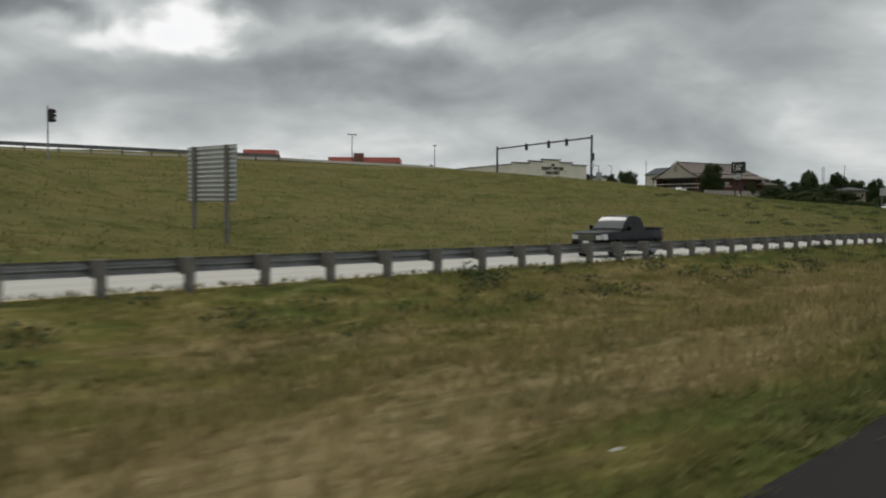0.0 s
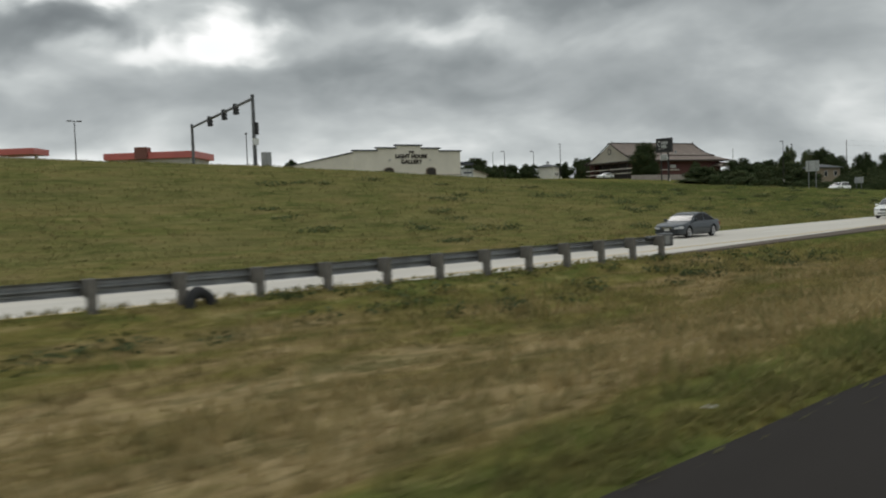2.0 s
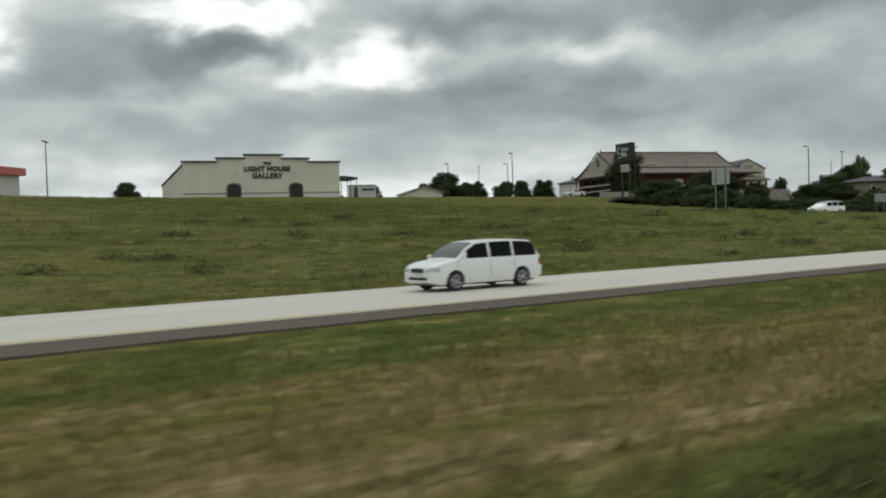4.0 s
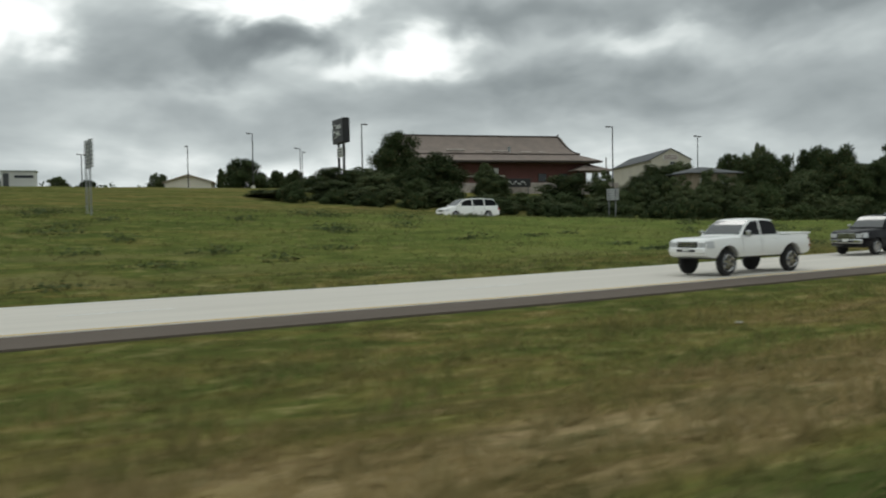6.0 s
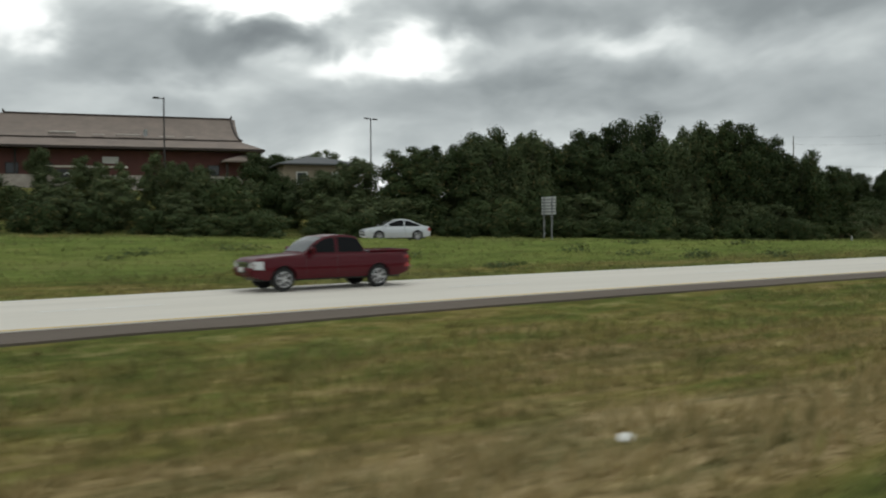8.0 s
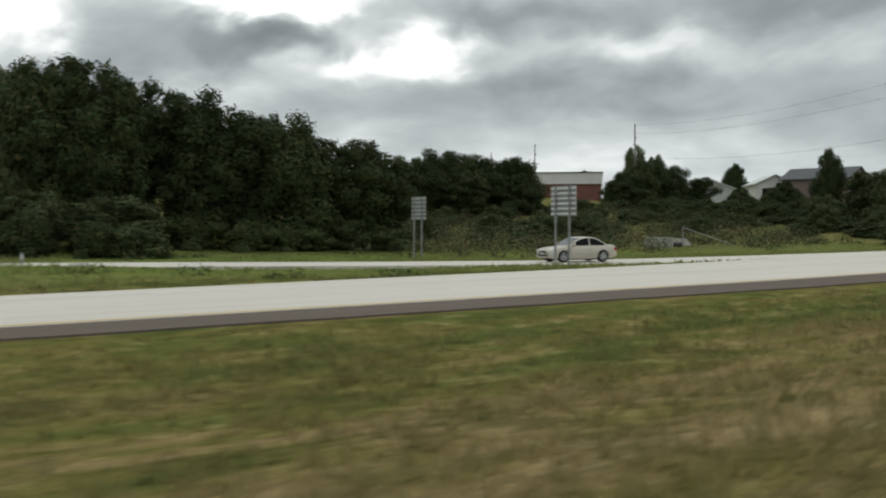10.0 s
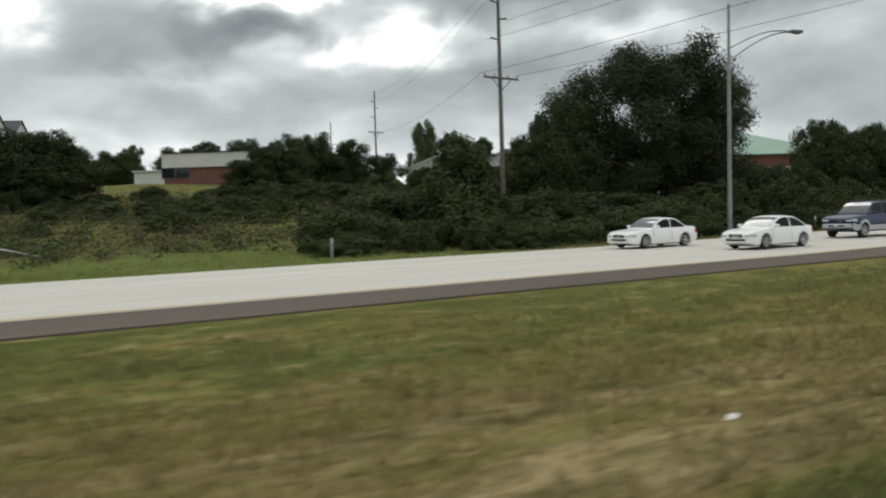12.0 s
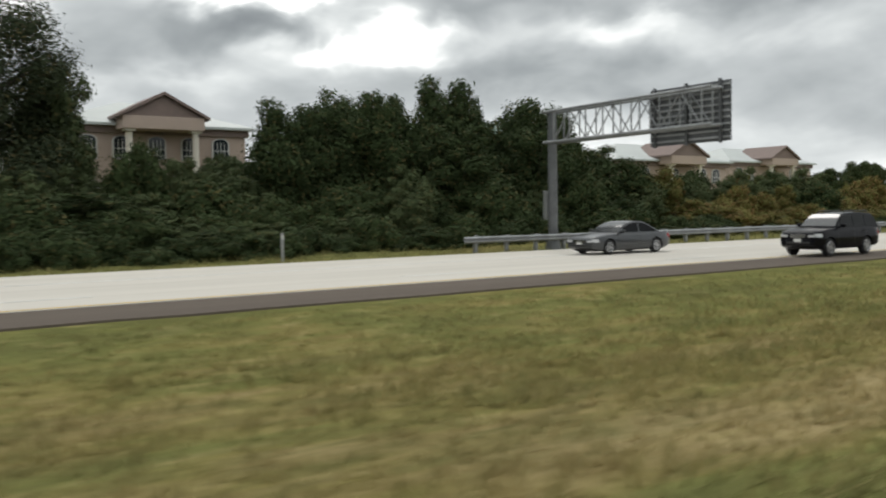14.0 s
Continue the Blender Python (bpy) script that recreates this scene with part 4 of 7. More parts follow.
guard_rail("weathered steel guard rail on timber posts, ending in a terminal", -40.0, 90.4, 16.1, 1, lambda x: float(np.interp(x, [0, 25, 31, 44, 50, 55, 61, 75, 90], [1.24, 1.06, 0.99, 0.94, 0.91, 0.86, 0.79, 0.61, 0.52])), WOOD_GREY, True)
guard_rail("pale steel guard rail past the sign gantry", 454.0, 545.0, 33.6, -1, lambda x: road_z(x) + 0.80, GALV, False)


def bank_rail():
    """The rail along the street on top of the embankment."""
    root = thing("guard_rail", "dark steel guard rail on top of the grassy embankment", "guard rail", pose(60, 78, ground_z(60, 78)), group="guard rails")
    bm = bmesh.new()
    line = [(x, 78 + (60 - x) * 0.05) for x in range(-30, 61, 3)]
    for (xa, ya), (xb, yb) in zip(line, line[1:]):
        za, zb = ground_z(xa, ya) + 0.62, ground_z(xb, yb) + 0.62
        hull(bm, [(xa - 60, ya - 78 + s, za + v - ground_z(60, 78)) for s in (-0.04, 0.04) for v in (-0.17, 0.17)] + [(xb - 60, yb - 78 + s, zb + v - ground_z(60, 78)) for s in (-0.04, 0.04) for v in (-0.17, 0.17)])
    part("rail", bm, GALV_DARK, root)
    mesh = post_mesh("post", 1.1, 0.12, 0.16, WOOD_GREY)
    for x, y in line:
        ob = new("post", mesh)
        ob.parent = root
        ob.matrix_basis = pose(x - 60, y - 78 + 0.14, ground_z(x, y) - ground_z(60, 78) - 0.3)


bank_rail()


# ---- road signs seen from behind, marker posts ----
def post_sign(label, x, y, z0, top, wide, tall, post_mat, slats=True, gap=None, face=SIGN_BACK, rz=0.0, bulky=False):
    """A board across the road direction on two posts; the back with its stiffening ribs is towards -x."""
    root = thing("road_sign", label, "road sign", pose(x, y, z0, 0, 0, rz), group="road signs")
    h = top - z0
    gap = gap or wide * 0.55
    for s in (-1, 1):
        bm = bmesh.new()
        box(bm, (-0.09, s * gap / 2, h / 2 - 0.25), (0.16 if bulky else 0.09, 0.24 if bulky else 0.09, h + 0.5), 0, 0.01)
        part("post", bm, post_mat, root)
    bm = bmesh.new()
    box(bm, (0, 0, h - tall / 2), (0.02, wide, tall), 0, 0.004)
    panel = part("panel", bm, face, root, "bare metal sign panel")
    if slats:
        count = max(4, round(tall / 0.24))
        bm = bmesh.new()
        box(bm, (-0.03, 0, 0), (0.04, wide * 0.98, tall / count * 0.38), 0, 0.006)
        mesh = finish("slat", bm, SIGN_WHITE)
        for k in range(count):
            ob = new("slat", mesh)
            ob.parent = panel
            ob.location = (0, 0, h - tall + tall * (k + 0.5) / count)
    return root


post_sign("tall dark-posted sign with ribbed metal back", 25.3, 38.5, 0.0, 5.3, 4.4, 2.85, WOOD_GREY, gap=2.9, bulky=True)
post_sign("pale ribbed sign on two steel posts by the slip road", 194.4, 51.8, ground_z(194.4, 51.8), 6.9, 2.0, 1.6, GALV)
post_sign("small ribbed sign on two pale posts before scrub", 245.6, 62.9, 1.75, 4.95, 1.7, 1.15, GALV)
post_sign("square ribbed sign on two posts beside the slip road", 290.6, 52.6, 0.75, 4.2, 1.7, 1.45, GALV)
post_sign("tall ribbed sign on two posts at the merge", 336.2, 34.0, 0.12, 4.15, 1.9, 1.55, GALV)
post_sign("ribbed sign on two posts under dark trees", 336.2, 48.0, ground_z(336.2, 48), 3.95, 1.7, 1.5, GALV)


def marker(x, y, top, label="thin pale marker post at the road edge"):
    z = ground_z(x, y)
    root = thing("marker_post", label, "marker post", pose(x, y, z), group="marker posts")
    bm = bmesh.new()
    hull(bm, [(a * 0.055, b * 0.03, c) for a in (-1, 1) for b in (-1, 1) for c in (-0.2, top - z - 0.04)] + [(0, b * 0.03, top - z) for b in (-1, 1)])
    part("post", bm, SIGN_BACK, root)
    bm = bmesh.new()
    box(bm, (0, -0.036, top - z - 0.2), (0.085, 0.012, 0.18))
    part("reflector", bm, SIGN_WHITE, root)


for mx, my, mt in ((387.3, 37.2, 1.35), (424.0, 36.0, 1.6), (445.4, 35.0, 1.95), (312.0, 40.2, 1.0)):
    marker(mx, my, mt)


# ---- buildings on the rise ----
def text_mesh(words, size, depth):
    curve = bpy.data.curves.new("lettering", "FONT")
    curve.body, curve.size, curve.extrude, curve.align_x, curve.align_y = words, size, depth, "CENTER", "CENTER"
    curve.offset, curve.space_character = size * 0.045, 1.1
    ob = bpy.data.objects.new("lettering", curve)
    scene.collection.objects.link(ob)
    me = bpy.data.meshes.new_from_object(ob.evaluated_get(bpy.context.evaluated_depsgraph_get()))
    bpy.data.objects.remove(ob)
    return me


def lettering(words, size, depth, mat, parent, m, name="lettering"):
    me = text_mesh(words, size, depth)
    me.materials.clear()
    me.materials.append(mat)
    ob = new(name, me)
    ob.parent = parent
    ob.matrix_basis = m @ pose(0, 0, 0, 90, 0, 0)
    return ob


def arch_outline(w, h, seg=8):
    r = w / 2
    rise = w * 0.28
    return [(-r, 0), (r, 0), (r, h - rise)] + [(r * math.cos(math.pi * k / seg), h - rise + rise * math.sin(math.pi * k / seg)) for k in range(1, seg)] + [(-r, h - rise)]


def gallery():
    root = thing("gallery_building", "cream stucco gallery with a stepped parapet and dark lettering", "building", pose(180.05, 125.05, 7.45, 0, 0, -13.5))
    steps = [(12.1, 5.72), (7.1, 6.25), (2.85, 6.80)]
    outline = [(-12.1, -0.6), (12.1, -0.6), (12.1, 5.72), (7.1, 5.72), (7.1, 6.25), (2.85, 6.25), (2.85, 6.80), (-2.85, 6.80), (-2.85, 6.25), (-7.1, 6.25), (-7.1, 5.72), (-12.1, 5.72)]
    part("front_wall", prism(bmesh.new(), outline, 0, 0.4), CREAM, root)
    bm = bmesh.new()
    prism(bm, [(-11.95, -0.6), (-11.95, 5.4), (0, 6.0), (11.95, 5.4), (11.95, -0.6)], 0.4, 40)
    for v in bm.verts:
        if v.co.y > 30 and v.co.z > 0:
            v.co.z -= 0.9
    part("side_wall", bm, CREAM, root)
    bm = bmesh.new()
    for s in (-1, 1):
        a, b = s * 12.15, 0
        hull(bm, [(a, y, 5.42 - 0.9 * (y - 0.4) / 39.6 + dz) for y in (0.42, 40.1) for dz in (0, 0.16)] + [(b, y, 6.02 - 0.9 * (y - 0.4) / 39.6 + dz) for y in (0.42, 40.1) for dz in (0, 0.16)])
    part("roof", bm, GREY_ROOF, root, "low grey metal roof")
    for x0, x1, z in ((-12.35, -7.0, 5.72), (7.0, 12.35, 5.72), (-7.3, -2.8, 6.25), (2.8, 7.3, 6.25), (-3.1, 3.1, 6.80)):
        bm = bmesh.new()
        box(bm, ((x0 + x1) / 2, 0.16, z + 0.12), (x1 - x0, 0.85, 0.25), 0, 0.03)
        part("parapet_cap", bm, CAP_DARK, root, "dark slate-blue metal cap")
    bm = bmesh.new()
    box(bm, (0, -0.05, 0.16), (24.3, 0.1, 1.55), 0, 0.01)
    part("wainscot", bm, CREAM_LOW, root, "paler base course")
    bm = bmesh.new()
    box(bm, (0, -0.09, 0.98), (24.4, 0.18, 0.16), 0, 0.02)
    part("belt_course", bm, TAN_TRIM, root, "tan belt course")
    for x in (-4.65, 4.95):
        m = pose(x, 0, 0.30)
        bm = bmesh.new()
        prism(bm, arch_outline(2.3, 2.3), -0.22, 0.1, m)
        door = part("door_arch", bm, TAN_TRIM, root, "arched tan surround")
        prism(bm := bmesh.new(), arch_outline(2.0, 2.12), -0.26, 0.1, m)
        part("leaf", bm, DOOR_DARK, door, "dark boarded door")
        bm = bmesh.new()
        for k in (-1, 0, 1):
            box(bm, (x + k * 0.5, -0.27, 1.2), (0.05, 0.04, 1.7))
        part("rail", bm, DARK_TRIM, door)
    for x in (-4.4, 4.7):
        bm = bmesh.new()
        rod(bm, (x, -0.02, 4.05), (x, -0.25, 4.05), 0.06)
        box(bm, (x, -0.3, 3.98), (0.3, 0.22, 0.2), 0, 0.04)
        part("wall_lamp", bm, SIGN_BACK, root)
    lettering("THE", 0.62, 0.05, LETTER, root, pose(0.55, -0.08, 5.55))
    lettering("LIGHT HOUSE", 1.06, 0.05, LETTER, root, pose(0.55, -0.08, 4.68))
    lettering("GALLERY", 1.06, 0.05, LETTER, root, pose(0.55, -0.08, 3.62))
    # canopy on the east end
    can = thing("canopy", "dark flat canopy on thin posts beside the gallery", "canopy", pose(193.2, 121.6, 7.4, 0, 0, -13.5))
    bm = bmesh.new()
    prism(bm, [(-1.0, 3.15), (1.5, 3.05), (1.5, 3.35), (-1.0, 3.65)], 0, 6)
    part("roof", bm, CAP_DARK, can)
    for x, y in ((0.3, 0.3), (1.3, 0.3), (0.3, 5.7), (1.3, 5.7)):
        part("post", rod(bmesh.new(), (x, y, -0.4), (x, y, 3.15), 0.06), GALV_DARK, can)


gallery()


def shed():
    root = thing("storage_trailer", "small white-framed storage shed with dark panels", "shed", pose(200.5, 130, 7.3, 0, 0, -13))
    bm = bmesh.new()
    box(bm, (0, 0, 1.35), (4.3, 2.4, 2.5), 0, 0.03)
    part("body", bm, WHITE_WALL, root)
    bm = bmesh.new()
    box(bm, (0, 0, 2.68), (4.6, 2.7, 0.16), 0, 0.03)
    part("roof", bm, PALE_ROOF, root)
    bm = bmesh.new()
    box(bm, (-1.5, -1.22, 1.35), (0.7, 0.06, 2.0))
    part("door", bm, GREY_ROOF, root)
    bm = bmesh.new()
    box(bm, (0.7, -1.22, 1.9), (2.3, 0.06, 0.35))
    part("window", bm, GLASS, root)


shed()


def petrol_station():
    root = thing("petrol_station", "low pale shop with a long bright red roof", "building", pose(136.1, 146.0, 8.8, 0, 0, -47.5))
    bm = bmesh.new()
    box(bm, (0, 6, 1.6), (14.5, 11, 4.0), 0, 0.03)
    part("wall", bm, WHITE_WALL, root)
    bm = bmesh.new()
    box(bm, (0, 5.8, 4.15), (16.3, 12.4, 1.2), 0, 0.05)
    part("roof_band", bm, RED_METAL, root, "bright red roof band")
    bm = bmesh.new()
    box(bm, (-1.2, 0.2, 4.6), (2.2, 2.2, 2.1), 0, 0.04)
    part("roof_tower", bm, BRICK_RED, root, "square red-brown tower")
    small = thing("pump_canopy", "small red-topped pump canopy on posts", "canopy", pose(120.6, 163.5, 9.4, 0, 0, -46))
    bm = bmesh.new()
    box(bm, (0, 0, 5.0), (7.2, 6, 1.1), 0, 0.05)
    part("canopy_top", bm, RED_METAL, small)
    for x in (-2.6, 2.6):
        part("post", box(bmesh.new(), (x, 0, 2.2), (0.4, 0.4, 5.4)), WHITE_WALL, small)
    house = thing("low_building", "low white building with a dark pointed roof", "building", pose(128, 190, 9.5, 0, 0, -40))
    bm = bmesh.new()
    box(bm, (0, 0, 1.9), (26, 10, 4.4))
    part("wall", bm, WHITE_WALL, house)
    bm = bmesh.new()
    hull(bm, [(-3.5, -3, 4.1), (3.5, -3, 4.1), (-3.5, 3, 4.1), (3.5, 3, 4.1), (0, 0, 6.0)])
    part("roof", bm, GREY_ROOF, house)


petrol_station()


def curved_roof(bm, ridge, z_ridge, eave, z_eave, half, over, seg=6):
    """A gabled roof along x whose slopes sag, with a thickness."""
    rows = []
    for k in range(-seg, seg + 1):
        u = abs(k) / seg
        y = half * k / seg
        z = z_eave + (z_ridge - z_eave) * (1 - u) ** 1.45
        x = ridge + (eave - ridge) * u ** 1.6
        rows.append((x, y, z))
    top = [[bm.verts.new((s * x, y, z)) for x, y, z in rows] for s in (-1, 1)]
    low = [[bm.verts.new((s * x, y, z - 0.25)) for x, y, z in rows] for s in (-1, 1)]
    for k in range(len(rows) - 1):
        bm.faces.new((top[0][k], top[1][k], top[1][k + 1], top[0][k + 1]))
        bm.faces.new((low[0][k], low[0][k + 1], low[1][k + 1], low[1][k]))
        for s in (0, 1):
            bm.faces.new((top[s][k], top[s][k + 1], low[s][k + 1], low[s][k]))
    for k in (0, -1):
        bm.faces.new((top[0][k], low[0][k], low[1][k], top[1][k]))
    return bm


def skirt(bm, x0, y0, z0, x1, y1, z1, thick=0.22, west=None):
    """A hipped skirt roof from an upper rectangle out to a lower one."""
    ring = lambda x, y, z: [bm.verts.new(p) for p in ((-(x if west is None else west), -y, z), (x, -y, z), (x, y, z), (-(x if west is None else west), y, z))]
    a, b, c, d = ring(x0, y0, z0), ring(x1, y1, z1), ring(x1, y1, z1 - thick), ring(x0, y0, z0 - thick)
    for p, q in ((a, b), (b, c), (c, d)):
        for i in range(4):
            j = (i + 1) % 4
            bm.faces.new((p[i], p[j], q[j], q[i]))
    return bm


def restaurant():
    root = thing("restaurant_building", "dark red restaurant with a long sagging brown roof", "building", pose(276.5, 128.2, 7.6, 0, 0, -15.5))
    bm = bmesh.new()
    box(bm, (2.0, 0, 1.9), (29, 17, 5.0))
    part("wall", bm, RED_DARK, root)
    part("veranda_wall", box(bmesh.new(), (-12.65, 0, 1.9), (0.2, 17.4, 5.0)), DOOR_DARK, root, "dark boarded wall of the veranda")
    for s in (-1, 1):
        part("veranda_end", box(bmesh.new(), (-14.2, s * 8.3, 1.9), (3.2, 0.3, 5.0)), RED_DARK, root)
    part("veranda_deck", box(bmesh.new(), (-14.3, 0, -0.2), (3.6, 20.4, 0.8), 0, 0.02), DARK_TRIM, root)
    for k in range(7):
        part("veranda_post", box(bmesh.new(), (-15.7, -9.9 + 3.3 * k, 2.2), (0.24, 0.24, 4.6), 0, 0.02), DARK_TRIM, root)
    for zz in (1.55, 2.75):
        part("veranda_rail", box(bmesh.new(), (-15.9, 0, zz), (0.1, 20.0, 0.16), 0, 0.01), CREAM, root, "pale veranda rail")
    part("upper_roof", curved_roof(bmesh.new(), 15.6, 9.9, 15.9, 6.15, 7.2, 0), ROOF_TILE, root, "sagging brown shingle roof")
    for s in (-1, 1):
        bm = bmesh.new()
        half, foot, rise = (10.4, 4.55, 5.1) if s < 0 else (6.6, 6.0, 3.55)
        pts = [(s * (15.75 if s < 0 else 14.7), half * k / 6, foot + rise * (1 - abs(k) / 6) ** 1.4) for k in range(-6, 7)]
        face = [bm.verts.new(p) for p in pts]
        bm.faces.new(face)
        bmesh.ops.solidify(bm, geom=bm.faces[:], thickness=0.08)
        part("gable", bm, CREAM if s < 0 else ROOF_PATCH, root, "cream gable end")
        bm = bmesh.new()
        for k in range(-6, 6):
            pa, pb = [(s * (15.05 + 0.85 * (abs(q) / 6) ** 1.6), 7.2 * q / 6, 6.15 + 3.75 * (1 - abs(q) / 6) ** 1.45) if s > 0 else (-15.9, 10.6 * q / 6, 4.7 + 5.2 * (1 - abs(q) / 6) ** 1.4) for q in (k, k + 1)]
            rod(bm, (pa[0], pa[1], pa[2] + 0.05), (pb[0], pb[1], pb[2] + 0.05), 0.16, seg=6)
        rod(bm, (s * 15.0, 0, 9.8), (s * 15.2, 0, 10.45), 0.2, 0.08, 6)
        part("verge_board", bm, DARK_TRIM, root, "dark upturned verge")
    bm = bmesh.new()
    rod(bm, (-15, 0, 9.95), (15, 0, 9.95), 0.16, seg=6)
    part("ridge_cap", bm, DARK_TRIM, root)
    part("skirt_roof", skirt(bmesh.new(), 15.6, 7.3, 6.05, 18.6, 10.6, 4.75, west=15.7), ROOF_TILE, root, "broad hipped skirt roof")
    bm = bmesh.new()
    for y in (-10.65, 10.65):
        box(bm, (1.4, y, 4.62), (34.6, 0.14, 0.3))
    for x in (-15.9, 18.65):
        box(bm, (x, 0, 4.62), (0.14, 21.3, 0.3))
    part("fascia", bm, DARK_TRIM, root)
    bm = bmesh.new()
    box(bm, (0, -7.35, 6.1), (31.5, 0.2, 0.2))
    part("roof_gutter", bm, DARK_TRIM, root)
    # worn patches and vents on the roof slope
    for x, w, v in ((-7.2, 3.4, 0.55), (1.0, 3.2, 0.3), (-2.8, 1.6, 0.2), (6.0, 2.0, 0.15), (9.0, 1.4, 0.15)):
        bm = bmesh.new()
        box(bm, (x, -6.35, 6.52 + v * 0.5), (w, 0.5, v * 0.6), 0, 0.05, 14)
        part("roof_patch", bm, ROOF_PATCH, root, "pale worn patch of shingles")
    bm = bmesh.new()
    rod(bm, (3.2, -5.2, 6.6), (3.2, -5.2, 7.6), 0.28, seg=10)
    part("roof_vent", bm, SIGN_BACK, root)
    bm = bmesh.new()
    box(bm, (-1.2, -8.56, 3.1), (2.0, 0.12, 0.9), 0, 0.03)
    part("wall_sign", bm, WHITE_WALL, root, "white sign board with unread marks")
    bm = bmesh.new()
    box(bm, (-5, -8.6, 2.2), (12, 0.2, 0.25))
    part("trim_band", bm, CREAM, root)
    for x in (-13, -9, 8, 12):
        bm = bmesh.new()
        box(bm, (x, -8.54, 1.9), (1.6, 0.1, 1.5))
        w = part("window", bm, DARK_TRIM, root)
        part("glass", box(bmesh.new(), (x, -8.58, 1.9), (1.35, 0.08, 1.25)), GLASS, w)
    # porch at the east corner
    part("porch_roof", skirt(bmesh.new(), 0.3, 0.3, 4.3, 3.6, 3.0, 3.2), ROOF_TILE, root, "small hipped porch roof").location = (16.5, -9.0, -0.1)
    for x in (13.6, 19.4):
        part("porch_post", box(bmesh.new(), (x, -11.3, 1.3), (0.3, 0.3, 3.8)), DARK_TRIM, root)
    # the crest in the gable: a plain ring
    bm = bmesh.new()
    for k in range(12):
        a, b = 2 * math.pi * k / 12, 2 * math.pi * (k + 1) / 12
        rod(bm, (-15.95, 0.55 * math.cos(a), 7.6 + 0.75 * math.sin(a)), (-15.95, 0.55 * math.cos(b), 7.6 + 0.75 * math.sin(b)), 0.09, seg=5)
    part("gable_emblem", bm, DARK_TRIM, root, "plain dark ring emblem")
    # retaining wall and banner below
    wall = thing("retaining_wall", "pale low block wall below the restaurant", "wall", pose(263, 107.5, 5.9, 0, 0, -15.5))
    part("wall", box(bmesh.new(), (0, 0, 0.8), (44, 0.4, 2.4), 0, 0.03), ROOF_PATCH, wall)
    sign = thing("banner_sign", "dark banner with a pale scrawl on the block wall", "sign", pose(266, 104.6, 7.2, 0, 0, -15.5))
    part("board", box(bmesh.new(), (0, 0, 0.6), (4.6, 0.1, 1.3), 0, 0.02), BLACK, sign)
    for x in (-1.9, 1.9):
        part("post", box(bmesh.new(), (x, 0.1, -0.4), (0.1, 0.1, 2.4)), GALV_DARK, sign)
    bm = bmesh.new()
    for k in range(9):
        a = k / 9 * 3.0
        rod(bm, (-1.5 + a, -0.07, 0.6 + 0.3 * math.sin(k * 1.9)), (-1.5 + a + 0.33, -0.07, 0.6 + 0.3 * math.sin((k + 1) * 1.9)), 0.05, seg=5)
    part("scrawl", bm, SIGN_WHITE, sign, "pale scrawl that cannot be read")


restaurant()


def kiosk():
    root = thing("kiosk", "small pale hut with a cupola on its roof", "kiosk", pose(314.9, 195, ground_z(314.9, 195), 0, 0, 20))
    h = 15.0 - ground_z(314.9, 195)
    part("wall", box(bmesh.new(), (0, 0, h / 2 - 0.4), (6.4, 6.4, h + 0.8), 0, 0.05), CREAM_LOW, root)
    part("roof", hull(bmesh.new(), [(a * 3.9, b * 3.9, h + q) for a in (-1, 1) for b in (-1, 1) for q in (0, 0.15)] + [(a * 0.6, b * 0.6, h + 1.1) for a in (-1, 1) for b in (-1, 1)]), GREY_ROOF, root)
    cup = part("cupola", box(bmesh.new(), (0, 0, h + 1.3), (0.9, 0.9, 0.7), 0, 0.03), WHITE_WALL, root)
    part("cap", rod(bmesh.new(), (0, 0, h + 1.6), (0, 0, h + 2.2), 0.75, 0.05, 4), GREY_ROOF, cup)
    for u in (-1.3, 1.3):
        f = part("window_frame", box(bmesh.new(), (u, -3.22, h * 0.6), (1.3, 0.1, 1.3)), WHITE_WALL, root)
        part("pane", box(bmesh.new(), (u, -3.26, h * 0.6), (1.0, 0.08, 1.0)), GLASS, f)


kiosk()
vehicle("sedan_car", "white sedan parked below the veranda", "car", (243.5, 122.0, ground_z(243.5, 122)), P_WHITE, 4.7, 1.8, axles=(0.95, 3.7), cabin=(1.3, 2.15, 3.3, 4.3), **SEDAN)


